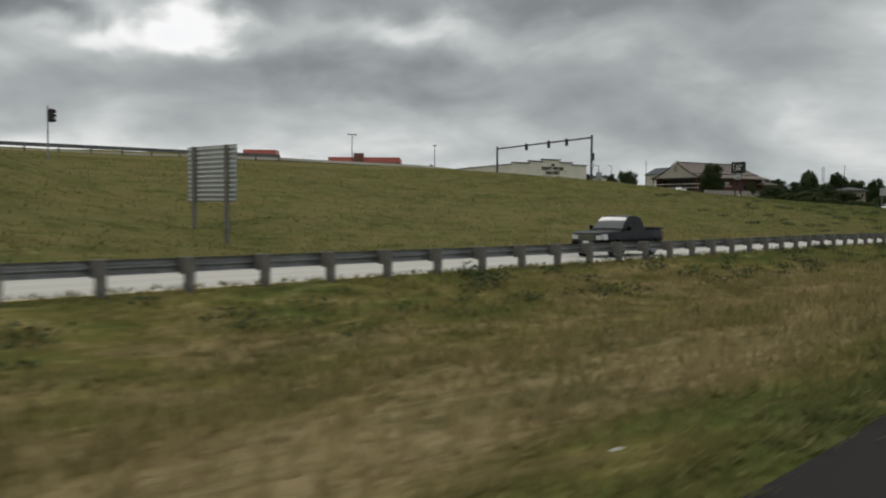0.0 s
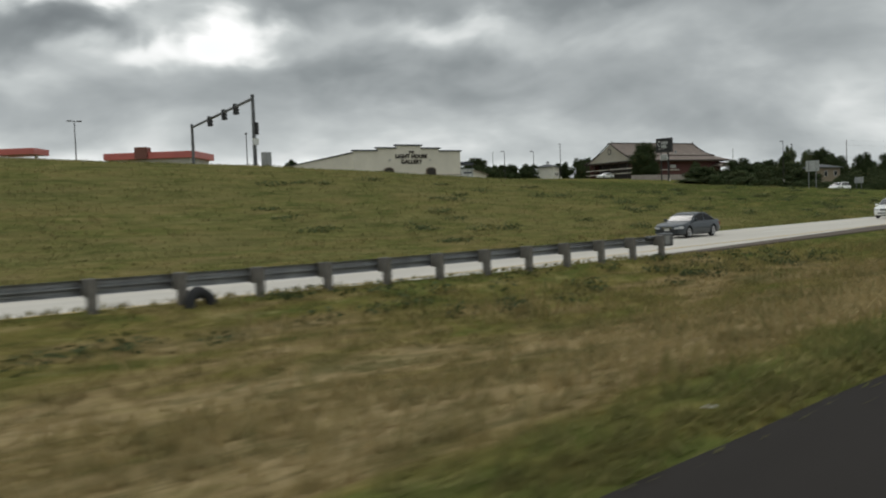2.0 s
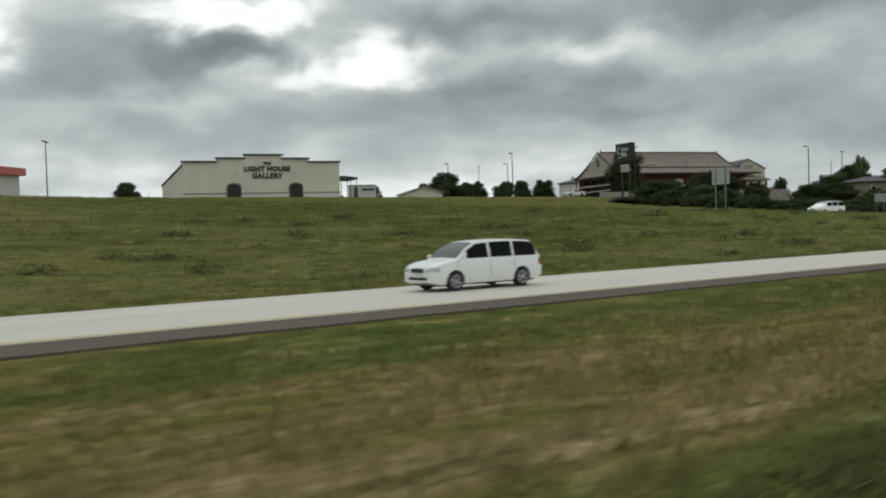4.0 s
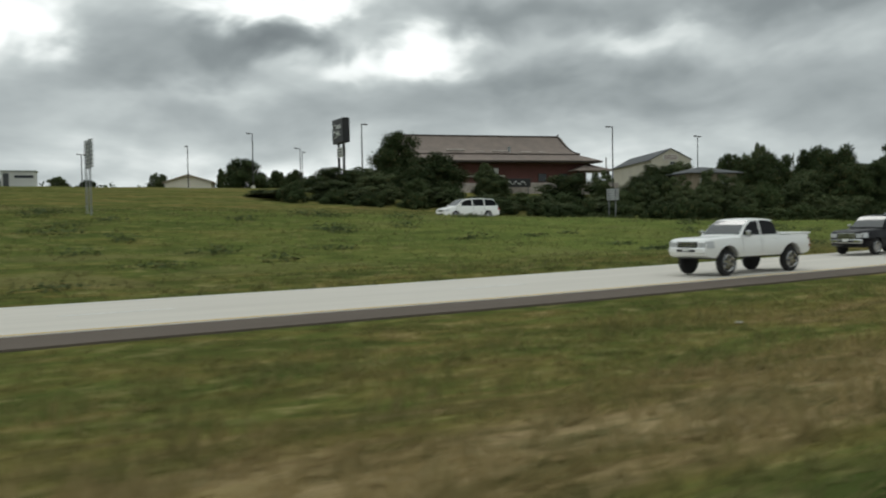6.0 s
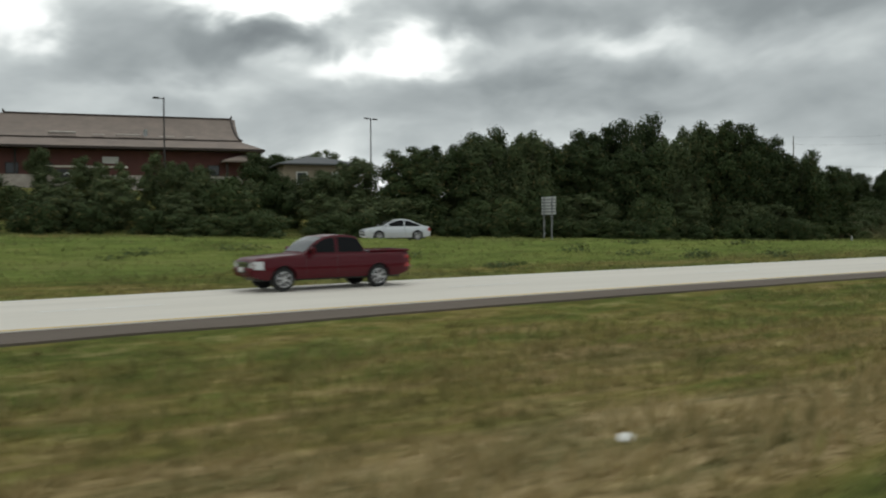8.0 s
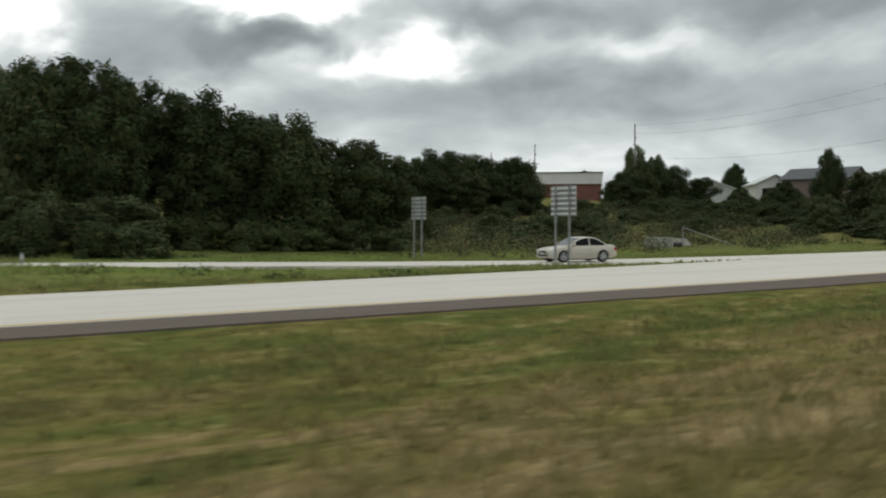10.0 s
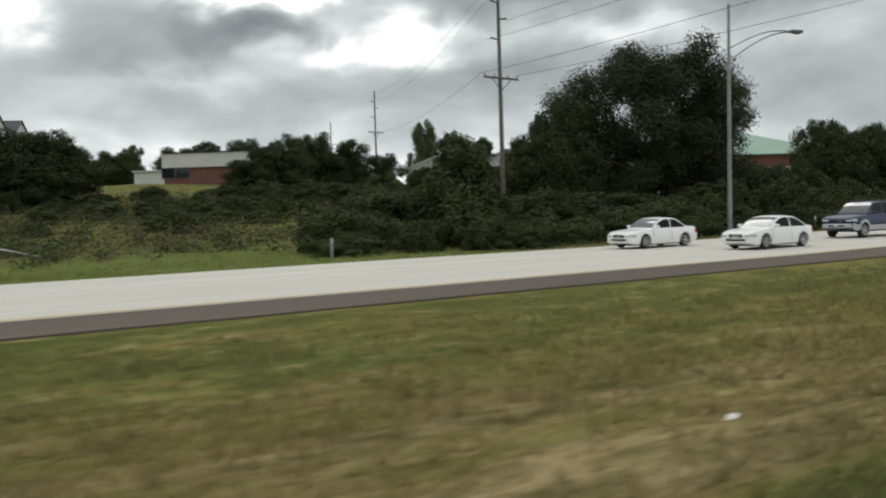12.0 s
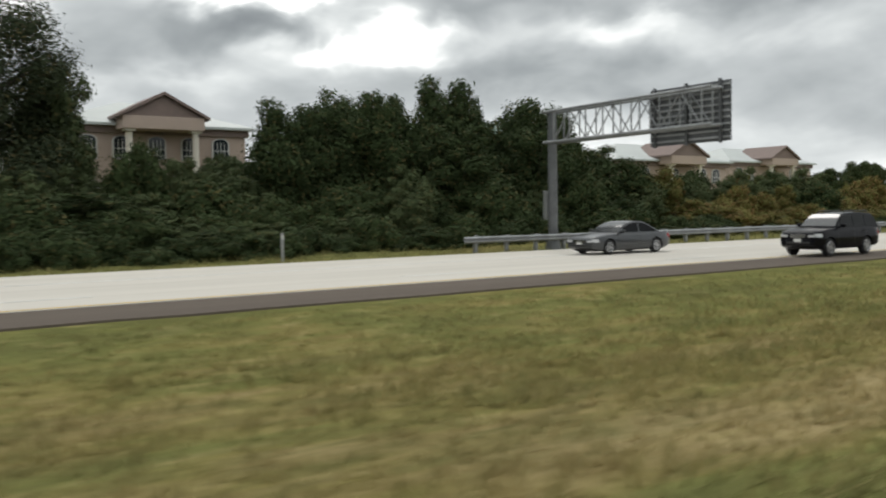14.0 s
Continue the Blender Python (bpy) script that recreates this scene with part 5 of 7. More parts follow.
def pylon_sign():
    z = ground_z(236, 102)
    root = thing("pylon_sign", "tall black pylon sign on two dark poles", "sign", pose(234.2, 100, z, 0, 0, 84))
    for s in (-1, 1):
        part("pole", rod(bmesh.new(), (s * 0.9, 0, -0.4), (s * 0.9, 0, 15.3 - z), 0.16, seg=10), BRONZE, root)
    bm = bmesh.new()
    box(bm, (0, 0, 13.85 - z), (3.9, 0.9, 3.1), 0, 0.06)
    cab = part("cabinet", bm, BLACK, root, "black sign cabinet")
    for f in (-1, 1):
        part("face", box(bmesh.new(), (0, f * 0.47, 13.85 - z), (3.7, 0.04, 2.9), 0, 0.01), BLACK, cab)
        bm = bmesh.new()
        for k in range(10):
            a, b = 0.6 + 5.0 * k / 10, 0.6 + 5.0 * (k + 1) / 10
            rod(bm, (f * (1.0 - 0.38 * math.cos(a)), f * 0.5, 14.2 - z + 0.55 * math.sin(a)), (f * (1.0 - 0.38 * math.cos(b)), f * 0.5, 14.2 - z + 0.55 * math.sin(b)), 0.07, seg=5)
        for k in range(5):
            box(bm, (-f * (-0.3 + k * 0.36), f * 0.5, 14.35 - z), (0.2, 0.02, 0.5), 0, 0, 0, -12 * f)
        for k in range(3):
            box(bm, (-f * (-0.3 + k * 0.45), f * 0.5, 13.6 - z), (0.26, 0.02, 0.55), 0, 0, 0, -12 * f)
        rod(bm, (f * 1.2, f * 0.5, 13.0 - z), (-f * 1.0, f * 0.5, 13.3 - z), 0.06, seg=5)
        part("emblem", bm, SIGN_WHITE, cab, "white scrawled emblem that cannot be read")
    bm = bmesh.new()
    box(bm, (0, 0, 11.2 - z), (1.9, 0.5, 1.2), 0, 0.04)
    part("reader_board", bm, SIGN_WHITE, root, "small white reader board")
    for k in range(3):
        part("letter_bar", box(bmesh.new(), (0, 0.27, 10.85 - z + k * 0.32), (1.5, 0.03, 0.12)), BLACK, root)


pylon_sign()


def parking_lamp(x, y, top, double=False, heads=1, turn=0.0, label="dark slim parking lot lamp with a flat head"):
    z = ground_z(x, y)
    root = thing("street_lamp", label, "street lamp", pose(x, y, z, 0, 0, turn), group="parking lot lamps")
    h = top - z
    part("base", rod(bmesh.new(), (0, 0, -0.4), (0, 0, 0.6), 0.28, seg=12), CREAM_LOW, root, "round concrete base")
    part("pole", rod(bmesh.new(), (0, 0, 0.5), (0, 0, h), 0.10, 0.07, 8), BRONZE, root)
    for s in ((1, -1) if double else (1,)):
        arm = part("arm", rod(bmesh.new(), (0, 0, h - 0.12), (s * 0.5, 0, h - 0.08), 0.04, seg=6), BRONZE, root)
        part("lamp_head", box(bmesh.new(), (s * 0.75, 0, h - 0.06), (0.62, 0.38, 0.16), 0, 0.03), BRONZE, arm)


for lx, ly, lt, dbl, trn in ((232.8, 127.6, 16.2, False, 200), (237.7, 101.0, 15.1, False, 20), (271.2, 89.3, 15.0, False, 170), (300.8, 99.6, 15.8, True, 15), (262.0, 175.0, 18.0, False, 30), (115.1, 126.9, 16.4, True, 0), (151.4, 138.2, 16.8, True, 60), (226.5, 140.0, 15.2, False, 90), (215.0, 165.0, 15.4, True, 40), (250.5, 150.0, 16.4, False, 150)):
    parking_lamp(lx, ly, lt, dbl, turn=trn)


def hip_house(name, label, x, y, z, w, d, wall_h, roof_h, rz, wall, roof, over=0.5, windows=0):
    root = thing(name, label, "building", pose(x, y, z, 0, 0, rz))
    part("wall", box(bmesh.new(), (0, 0, wall_h / 2 - 0.4), (w, d, wall_h + 0.8)), wall, root)
    bm = bmesh.new()
    a, b = w / 2 + over, d / 2 + over
    r = max(0.3, a - b)
    hull(bm, [(s * a, t * b, wall_h + q) for s in (-1, 1) for t in (-1, 1) for q in (0, 0.14)] + [(-r, 0, wall_h + roof_h), (r, 0, wall_h + roof_h)])
    part("roof", bm, roof, root)
    for k in range(windows):
        u = -w / 2 + w * (k + 0.5) / windows
        f = part("window_frame", box(bmesh.new(), (u, -d / 2 - 0.03, wall_h * 0.55), (1.2, 0.1, 1.4)), WHITE_WALL, root)
        part("pane", box(bmesh.new(), (u, -d / 2 - 0.07, wall_h * 0.55), (0.95, 0.06, 1.15)), GLASS, f)
    return root


hip_house("small_building", "small tan building with a low grey hipped roof", 286.5, 86.5, 5.2, 7.5, 6.0, 3.1, 1.1, -15, TAN_TRIM, GREY_ROOF, 0.7, 2)


def hotel():
    root = thing("hotel_building", "tall beige hotel with a brick base and grey gables", "building", pose(379.8, 177.4, 8.0, 0, 0, -29))
    w, wall_h = 11.8, 11.4
    outline = [(-w / 2, -0.8), (w / 2, -0.8), (w / 2, wall_h), (0, wall_h + 3.2), (-w / 2, wall_h)]
    part("end_wall", prism(bmesh.new(), outline, 0, 0.5), HOTEL_WALL, root)
    part("wing", prism(bmesh.new(), [(-w / 2 + 0.1, -0.8), (w / 2 - 0.1, -0.8), (w / 2 - 0.1, wall_h), (0, wall_h + 3.1), (-w / 2 + 0.1, wall_h)], 0.5, 42), HOTEL_WALL, root)
    for s in (-1, 1):
        bm = bmesh.new()
        hull(bm, [(s * (w / 2 + 0.5), y, wall_h - 0.25 + q) for y in (-0.3, 42.3) for q in (0, 0.22)] + [(0, y, wall_h + 3.1 + q) for y in (-0.3, 42.3) for q in (0, 0.25)])
        part("roof_slope", bm, GREY_ROOF, root, "grey shingle slope")
    part("brick_base", box(bmesh.new(), (0, 0.2, 1.0), (w + 0.3, 1.0, 3.4)), BRICK_RED, root, "red brick base")
    part("brick_side", box(bmesh.new(), (0, 21, 1.0), (w + 0.24, 42, 3.4)), BRICK_RED, root)
    for z in (1.4, 4.4, 7.3, 10.2):
        f = part("window_frame", box(bmesh.new(), (0.3, -0.32, z), (1.5, 0.14, 1.35)), WHITE_WALL, root)
        for s in (-1, 1):
            part("pane", box(bmesh.new(), (0.3 + s * 0.34, -0.40, z), (0.56, 0.06, 1.1)), GLASS, f)
    part("gable_sign", box(bmesh.new(), (-0.2, -0.1, 12.0), (4.4, 0.25, 1.5), 0, 0.03), SIGN_WHITE, root, "striped gable sign board")
    bm = bmesh.new()
    for k in range(3):
        box(bm, (-0.2, -0.24, 11.55 + 0.45 * k), (4.0, 0.04, 0.22))
    part("sign_stripe", bm, BRICK_RED, root, "dark red bars")
    part("pipe", rod(bmesh.new(), (-2.2, -0.1, 0), (-2.2, -0.1, 9.0), 0.09), DARK_TRIM, root)
    # cross wing with its own gable
    for i, y in enumerate((13, 24)):
        prism(bm := bmesh.new(), [(-3.2, 8.0), (3.2, 8.0), (3.2, wall_h + 0.6), (0, wall_h + 3.0), (-3.2, wall_h + 0.6)], 0, 7.2, pose(w / 2 + 1.2, y, 0, 0, 0, 90))
        part("dormer_wall", bm, WHITE_WALL, root, "white gabled dormer")
        bm = bmesh.new()
        for s in (-1, 1):
            hull(bm, [(w / 2 + 1.5, y + s * 3.6, wall_h + 0.35 + q) for q in (0, 0.2)] + [(w / 2 - 5, y + s * 3.6, wall_h + 0.35 + q) for q in (0, 0.2)] + [(w / 2 + 1.5, y, wall_h + 3.05 + q) for q in (0, 0.2)] + [(w / 2 - 5, y, wall_h + 3.05 + q) for q in (0, 0.2)])
        part("dormer_roof", bm, GREY_ROOF, root)
    for z in (4.4, 7.3, 10.2):
        for y in (5, 9, 17, 20, 29, 34):
            f = part("window_frame", box(bmesh.new(), (w / 2 + 0.0, y, z), (0.14, 1.4, 1.3)), WHITE_WALL, root)
            part("pane", box(bmesh.new(), (w / 2 + 0.06, y, z), (0.06, 1.15, 1.05)), GLASS, f)
    van = thing("parked_van", "white parked van beside the hotel", "van", pose(373.0, 176.5, ground_z(373.0, 176.5), 0, 0, -25))
    bm = bmesh.new()
    hull(bm, [(-2.4, t * 0.95, z) for t in (-1, 1) for z in (0.35, 1.9)] + [(2.4, t * 0.95, z) for t in (-1, 1) for z in (0.35, 0.95)] + [(1.2, t * 0.85, 1.95) for t in (-1, 1)])
    part("body", bm, P_WHITE, van)
    for x in (-1.5, 1.6):
        part("wheel", rod(bmesh.new(), (x, -0.97, 0.33), (x, 0.97, 0.33), 0.33, seg=12), RUBBER, van)


hotel()


def brick_block():
    root = thing("brick_building", "low red brick building with a white fascia", "building", pose(411.6, 122.7, 7.0, 0, 0, -43.5))
    part("wall", box(bmesh.new(), (0.5, 7, 1.4), (15.6, 14, 3.9)), BRICK_RED, root)
    part("fascia", box(bmesh.new(), (0.5, 7, 3.55), (16.0, 14.6, 2.05), 0, 0.03), WHITE_WALL, root, "white metal fascia")
    part("roof_edge", box(bmesh.new(), (0.5, 7, 4.65), (16.3, 14.9, 0.16)), DARK_TRIM, root)
    for x in (-6.6, -4.4):
        f = part("window_frame", box(bmesh.new(), (x, -0.05, 2.0), (2.1, 0.14, 2.0)), GALV_DARK, root)
        part("pane", box(bmesh.new(), (x, -0.10, 2.0), (1.9, 0.08, 1.8)), GLASS, f)
    for k in range(4):
        f = part("window_frame", box(bmesh.new(), (-7.36, 2.0 + 3.2 * k, 2.4), (0.14, 2.4, 1.5)), WHITE_WALL, root)
        part("pane", box(bmesh.new(), (-7.42, 2.0 + 3.2 * k, 2.4), (0.08, 2.0, 1.2)), GLASS, f)
    low = thing("low_building", "low white flat-roofed building behind scrub", "building", pose(408.7, 141.0, 7.2, 0, 0, -43))
    part("wall", box(bmesh.new(), (0, 3, 1.0), (7.0, 6, 3.0)), WHITE_WALL, low)
    part("roof", box(bmesh.new(), (0, 3, 2.6), (7.6, 6.6, 0.25), 0, 0.03), PALE_ROOF, low)


brick_block()


def gable_house(name, label, x, y, z, w, d, wall_h, roof_h, rz, wall, roof, windows=1):
    root = thing(name, label, "building", pose(x, y, z, 0, 0, rz))
    part("wall", prism(bmesh.new(), [(-w / 2, -0.8), (w / 2, -0.8), (w / 2, wall_h), (0, wall_h + roof_h), (-w / 2, wall_h)], 0, d), wall, root)
    for s in (-1, 1):
        bm = bmesh.new()
        hull(bm, [(s * (w / 2 + 0.5), yy, wall_h - roof_h / w + q) for yy in (-0.5, d + 0.5) for q in (0, 0.2)] + [(0, yy, wall_h + roof_h + q) for yy in (-0.5, d + 0.5) for q in (0, 0.22)])
        part("roof_slope", bm, roof, root)
    for k in range(windows):
        u = -w / 2 + w * (k + 0.5) / windows
        f = part("window_frame", box(bmesh.new(), (u, -0.06, wall_h * 0.55), (1.3, 0.14, 1.5)), DARK_TRIM, root)
        part("pane", box(bmesh.new(), (u, -0.11, wall_h * 0.55), (1.1, 0.06, 1.3)), GLASS, f)


gable_house("cream_house", "low cream house with a shallow tan gable", 231.0, 155.0, 7.8, 8.0, 10.0, 2.3, 1.2, -22, CREAM, TAN_TRIM, 0)
gable_house("metal_hall", "pale green-white metal hall with a low gable", 449.0, 119.5, 5.3, 11, 18, 4.2, 2.1, -35, PALE_ROOF, PALE_ROOF, 0)
gable_house("white_house", "white house with a pale metal roof", 451.5, 105.0, 6.4, 7, 10, 3.6, 1.6, -40, WHITE_WALL, PALE_ROOF, 2)
gable_house("brown_house", "brown house with a low grey roof among trees", 457.0, 91.5, 6.4, 10, 12, 4.2, 2.0, 12, PINK_TRIM, GREY_ROOF, 2)


def portico_building(name, label, x, y, z, rz, roof_mat, wide=20.0):
    """A two-storey stucco building with a columned, gabled portico."""
    root = thing(name, label, "building", pose(x, y, z, 0, 0, rz))
    h = 6.6
    part("wall", box(bmesh.new(), (0, 8, h / 2 - 0.5), (wide, 12, h + 1.0)), PINK_WALL, root)
    bm = bmesh.new()
    a, b = wide / 2 + 0.6, 6.7
    hull(bm, [(s * a, 8 + t * b, h + q) for s in (-1, 1) for t in (-1, 1) for q in (0, 0.2)] + [(s * (a - b), 8, h + 2.6) for s in (-1, 1)])
    part("roof", bm, roof_mat, root, "hipped metal roof")
    part("eave_band", box(bmesh.new(), (0, 8, h - 0.28), (wide + 0.5, 12.5, 0.55)), PINK_TRIM, root)
    part("portico_beam", box(bmesh.new(), (0, 0.9, h + 0.15), (6.4, 2.6, 1.0), 0, 0.03), PINK_WALL, root)
    part("portico_gable", prism(bmesh.new(), [(-3.2, h + 0.6), (3.2, h + 0.6), (0, h + 2.3)], -0.25, 6.0), PINK_TRIM, root)
    for s in (-1, 1):
        bm = bmesh.new()
        hull(bm, [(s * 3.6, yy, h + 0.48 + q) for yy in (-0.6, 6.5) for q in (0, 0.22)] + [(0, yy, h + 2.34 + q) for yy in (-0.6, 6.5) for q in (0, 0.24)])
        part("portico_roof", bm, PINK_TRIM, root)
        bm = bmesh.new()
        rod(bm, (s * 2.6, 0.2, -0.6), (s * 2.6, 0.2, h - 0.35), 0.30, 0.26, 14)
        box(bm, (s * 2.6, 0.2, h - 0.42), (0.85, 0.85, 0.2))
        box(bm, (s * 2.6, 0.2, 0.1), (0.85, 0.85, 0.3))
        part("column", bm, CREAM, root, "pale round column")
    for u in (-wide / 2 + 2.2, -wide / 2 + 4.8, 0.0, wide / 2 - 4.8, wide / 2 - 2.2):
        for zz, hh in ((4.4, 1.9), (1.2, 1.6)):
            m = pose(u, 1.95, zz - 0.4)
            f = part("window_frame", prism(bmesh.new(), arch_outline(1.5, hh), -0.1, 0.1, m), WHITE_WALL, root)
            part("pane", prism(bmesh.new(), arch_outline(1.25, hh - 0.15), -0.14, 0.1, m @ pose(0, 0, 0.07)), GLASS, f)
            bm = bmesh.new()
            for k in (-0.3, 0.0, 0.3):
                box(bm, (u + k, 1.79, zz + 0.4), (0.05, 0.04, hh - 0.35))
            for k in (0.35, 0.85):
                box(bm, (u, 1.79, zz - 0.4 + k), (1.2, 0.04, 0.05))
            part("glazing_bar", bm, WHITE_WALL, f)
    return root


portico_building("portico_building", "dusty pink stucco building with a columned portico", 450.9, 69.2, 3.2, 0, PALE_ROOF, 15.0)
portico_building("portico_building", "pale stucco building with columns behind the sign gantry", 513.8, 70.0, 1.75, 0, PALE_ROOF, 20.0)
portico_building("portico_building", "pale stucco building far along the road", 545.0, 78.0, 2.6, 0, PALE_ROOF, 20.0)


hip_house("green_roof_building", "brick building with a sea-green hipped metal roof", 514.6, 111.8, 5.0, 24.0, 40.0, 6.2, 5.8, -37, BRICK_RED, GREEN_ROOF, 0.9, 7)


# ---- signals, poles, gantry ----
def signal_frame():
    a, b = Vector((106.3, 66.9, 12.3)), Vector((112.5, 88.8, 11.9))
    root = thing("traffic_signal", "grey steel signal frame with three hanging lights", "traffic signal", pose(106.3, 66.9, 6.0))
    o = Vector((106.3, 66.9, 6.0))
    for p in (a, b):
        zb = ground_z(p.x, p.y)
        part("post", rod(bmesh.new(), (p.x - o.x, p.y - o.y, zb - 0.5 - o.z), (p.x - o.x, p.y - o.y, p.z - o.z + 0.25), 0.19, 0.15, 12), GALV_DARK, root)
        bm = rod(bmesh.new(), (p.x - o.x, p.y - o.y, p.z - o.z + 0.2), (p.x - o.x, p.y - o.y, p.z - o.z + 0.38), 0.2, 0.12, 12)
        part("post_cap", bm, GALV_DARK, root)
    part("arm", rod(bmesh.new(), a - o, b - o, 0.13, 0.12, 10), GALV_DARK, root)
    for u in (0.24, 0.42, 0.66):
        p = a.lerp(b, u) - o
        bm = bmesh.new()
        box(bm, (p.x, p.y, p.z - 0.25), (0.36, 0.40, 1.05), 16, 0.04)
        head = part("signal_head", bm, BLACK, root, "black signal head")
        for k in range(3):
            bm = bmesh.new()
            rod(bm, (p.x + 0.15, p.y + 0.04, p.z + 0.05 - 0.32 * k), (p.x + 0.34, p.y + 0.1, p.z + 0.05 - 0.32 * k), 0.13, 0.15, 10)
            part("visor", bm, BLACK, head)
    bm = bmesh.new()
    box(bm, (0.16, -0.16, 3.6), (0.35, 0.3, 1.1), 10, 0.03)
    part("side_signal", bm, BLACK, root)
    part("sign_plate", box(bmesh.new(), (0.0, -0.24, 2.4), (0.7, 0.05, 0.6), 10, 0.01), SIGN_WHITE, root)
    cab = thing("control_cabinet", "pale metal control cabinet at the signal post", "cabinet", pose(106.9, 66.0, ground_z(106.9, 66.0), 0, 0, 12))
    part("body", box(bmesh.new(), (0, 0, 0.6), (0.75, 0.6, 1.5), 0, 0.03), SIGN_BACK, cab)
    part("door", box(bmesh.new(), (0, -0.31, 0.65), (0.62, 0.03, 1.1), 0, 0.01), SIGN_BACK, cab)
    lone = thing("traffic_signal", "lone dark traffic light on a pole over the embankment", "traffic signal", pose(24.5, 55.5, 5.9))
    part("post", rod(bmesh.new(), (0.0, 0, -0.8), (0.0, 0, 2.6), 0.05, seg=8), GALV, lone)
    head = part("signal_head", box(bmesh.new(), (0.22, 0, 2.0), (0.3, 0.25, 0.85), 0, 0.04), BLACK, lone)
    for k in range(3):
        part("visor", rod(bmesh.new(), (0.3, 0, 2.28 - 0.28 * k), (0.5, 0, 2.28 - 0.28 * k), 0.10, 0.12, 10), BLACK, head)


signal_frame()


def tube(bm, pts, r, seg=6):
    """One continuous bent tube through the points."""
    rings = []
    for k, p in enumerate(pts):
        d = (Vector(pts[min(k + 1, len(pts) - 1)]) - Vector(pts[max(k - 1, 0)])).normalized()
        u = d.cross(Vector((0, 1, 0.3))).normalized()
        v = d.cross(u)
        rings.append([bm.verts.new(Vector(p) + (u * math.cos(a) + v * math.sin(a)) * r) for a in [2 * math.pi * q / seg for q in range(seg)]])
    for a, b in zip(rings, rings[1:]):
        for q in range(seg):
            bm.faces.new((a[q], a[(q + 1) % seg], b[(q + 1) % seg], b[q]))
    bm.faces.new(rings[0])
    bm.faces.new(rings[-1][::-1])
    return bm


def highway_lamp():
    z = ground_z(414.3, 35.6)
    root = thing("street_lamp", "tall pale steel highway lamp with a long double arm", "street lamp", pose(414.3, 35.6, z))
    part("base", rod(bmesh.new(), (0, 0, -0.3), (0, 0, 0.35), 0.30, 0.22, 12), GALV, root, "flared steel base")
    part("pole", rod(bmesh.new(), (0, 0, 0.3), (0, 0, 14.4), 0.145, 0.085, 12), GALV, root)
    for dz in (0.0, 0.75):
        bm = bmesh.new()
        pts = [(4.6 * k / 6, -1.3 * k / 6, 10.9 + dz * (1 - k / 6) + 2.0 * math.sin(k / 6 * math.pi / 2)) for k in range(7)]
        tube(bm, pts, 0.045)
        part("arm", bm, GALV, root)
    bm = bmesh.new()
    hull(bm, [(4.5 + u, -1.3 + v - u * 0.25, 12.9 + w) for u in (0, 0.8) for v in (-0.14, 0.14) for w in (-0.05, 0.12)] + [(5.0, -1.4, 12.75)])
    part("lamp_head", bm, GALV_DARK, root, "cobra lamp head")


highway_lamp()


def utility_pole(x, y, top, arm_z, lean=0.0, arm_turn=0.0, arm=True, insulators=True, label="grey-brown timber utility pole with a cross arm"):
    z = ground_z(x, y)
    root = thing("utility_pole", label, "utility pole", pose(x, y, z, 0, lean, arm_turn), group="utility poles")
    h = top - z
    part("pole", rod(bmesh.new(), (0, 0, -0.6), (0, 0, h), 0.20, 0.12, 10), WOOD_POLE, root)
    if arm:
        az = arm_z - z
        cross = part("cross_arm", box(bmesh.new(), (0, -0.16, az), (3.6, 0.12, 0.15), 0, 0.01), WOOD_POLE, root)
        for s in (-1, 1):
            part("brace", rod(bmesh.new(), (s * 1.0, -0.16, az - 0.05), (0, -0.12, az - 0.95), 0.035, seg=5), WOOD_POLE, cross)
            for u in (0.7, 1.7):
                part("insulator", rod(bmesh.new(), (s * u, -0.16, az + 0.05), (s * u, -0.16, az + 0.28), 0.06, 0.04, 8), GREY_ROOF, cross)
    if insulators:
        for k, dz in enumerate((1.9, 3.1, 4.7)):
            s = (-1, 1, -1)[k]
            part("standoff", rod(bmesh.new(), (0, 0, h - dz), (s * 0.85, 0, h - dz + 0.12), 0.05, 0.07, 7), GREY_ROOF, root)
    return root


utility_pole(410.3, 53.4, 20.1, 12.5, -0.8, 6)
utility_pole(447.5, 137.8, 24.3, 16.9, -0.5, 12)
utility_pole(470.0, 200.0, 25.7, 20.0, 0, 15)
utility_pole(488.0, 246.0, 27.5, 21.5, 0, 15)
utility_pole(505.0, 290.0, 28.0, 22.5, 0, 15)
utility_pole(345.0, 168.0, 18.5, 14.0, 0, 0, arm=False, insulators=False, label="thin far timber pole above the trees")


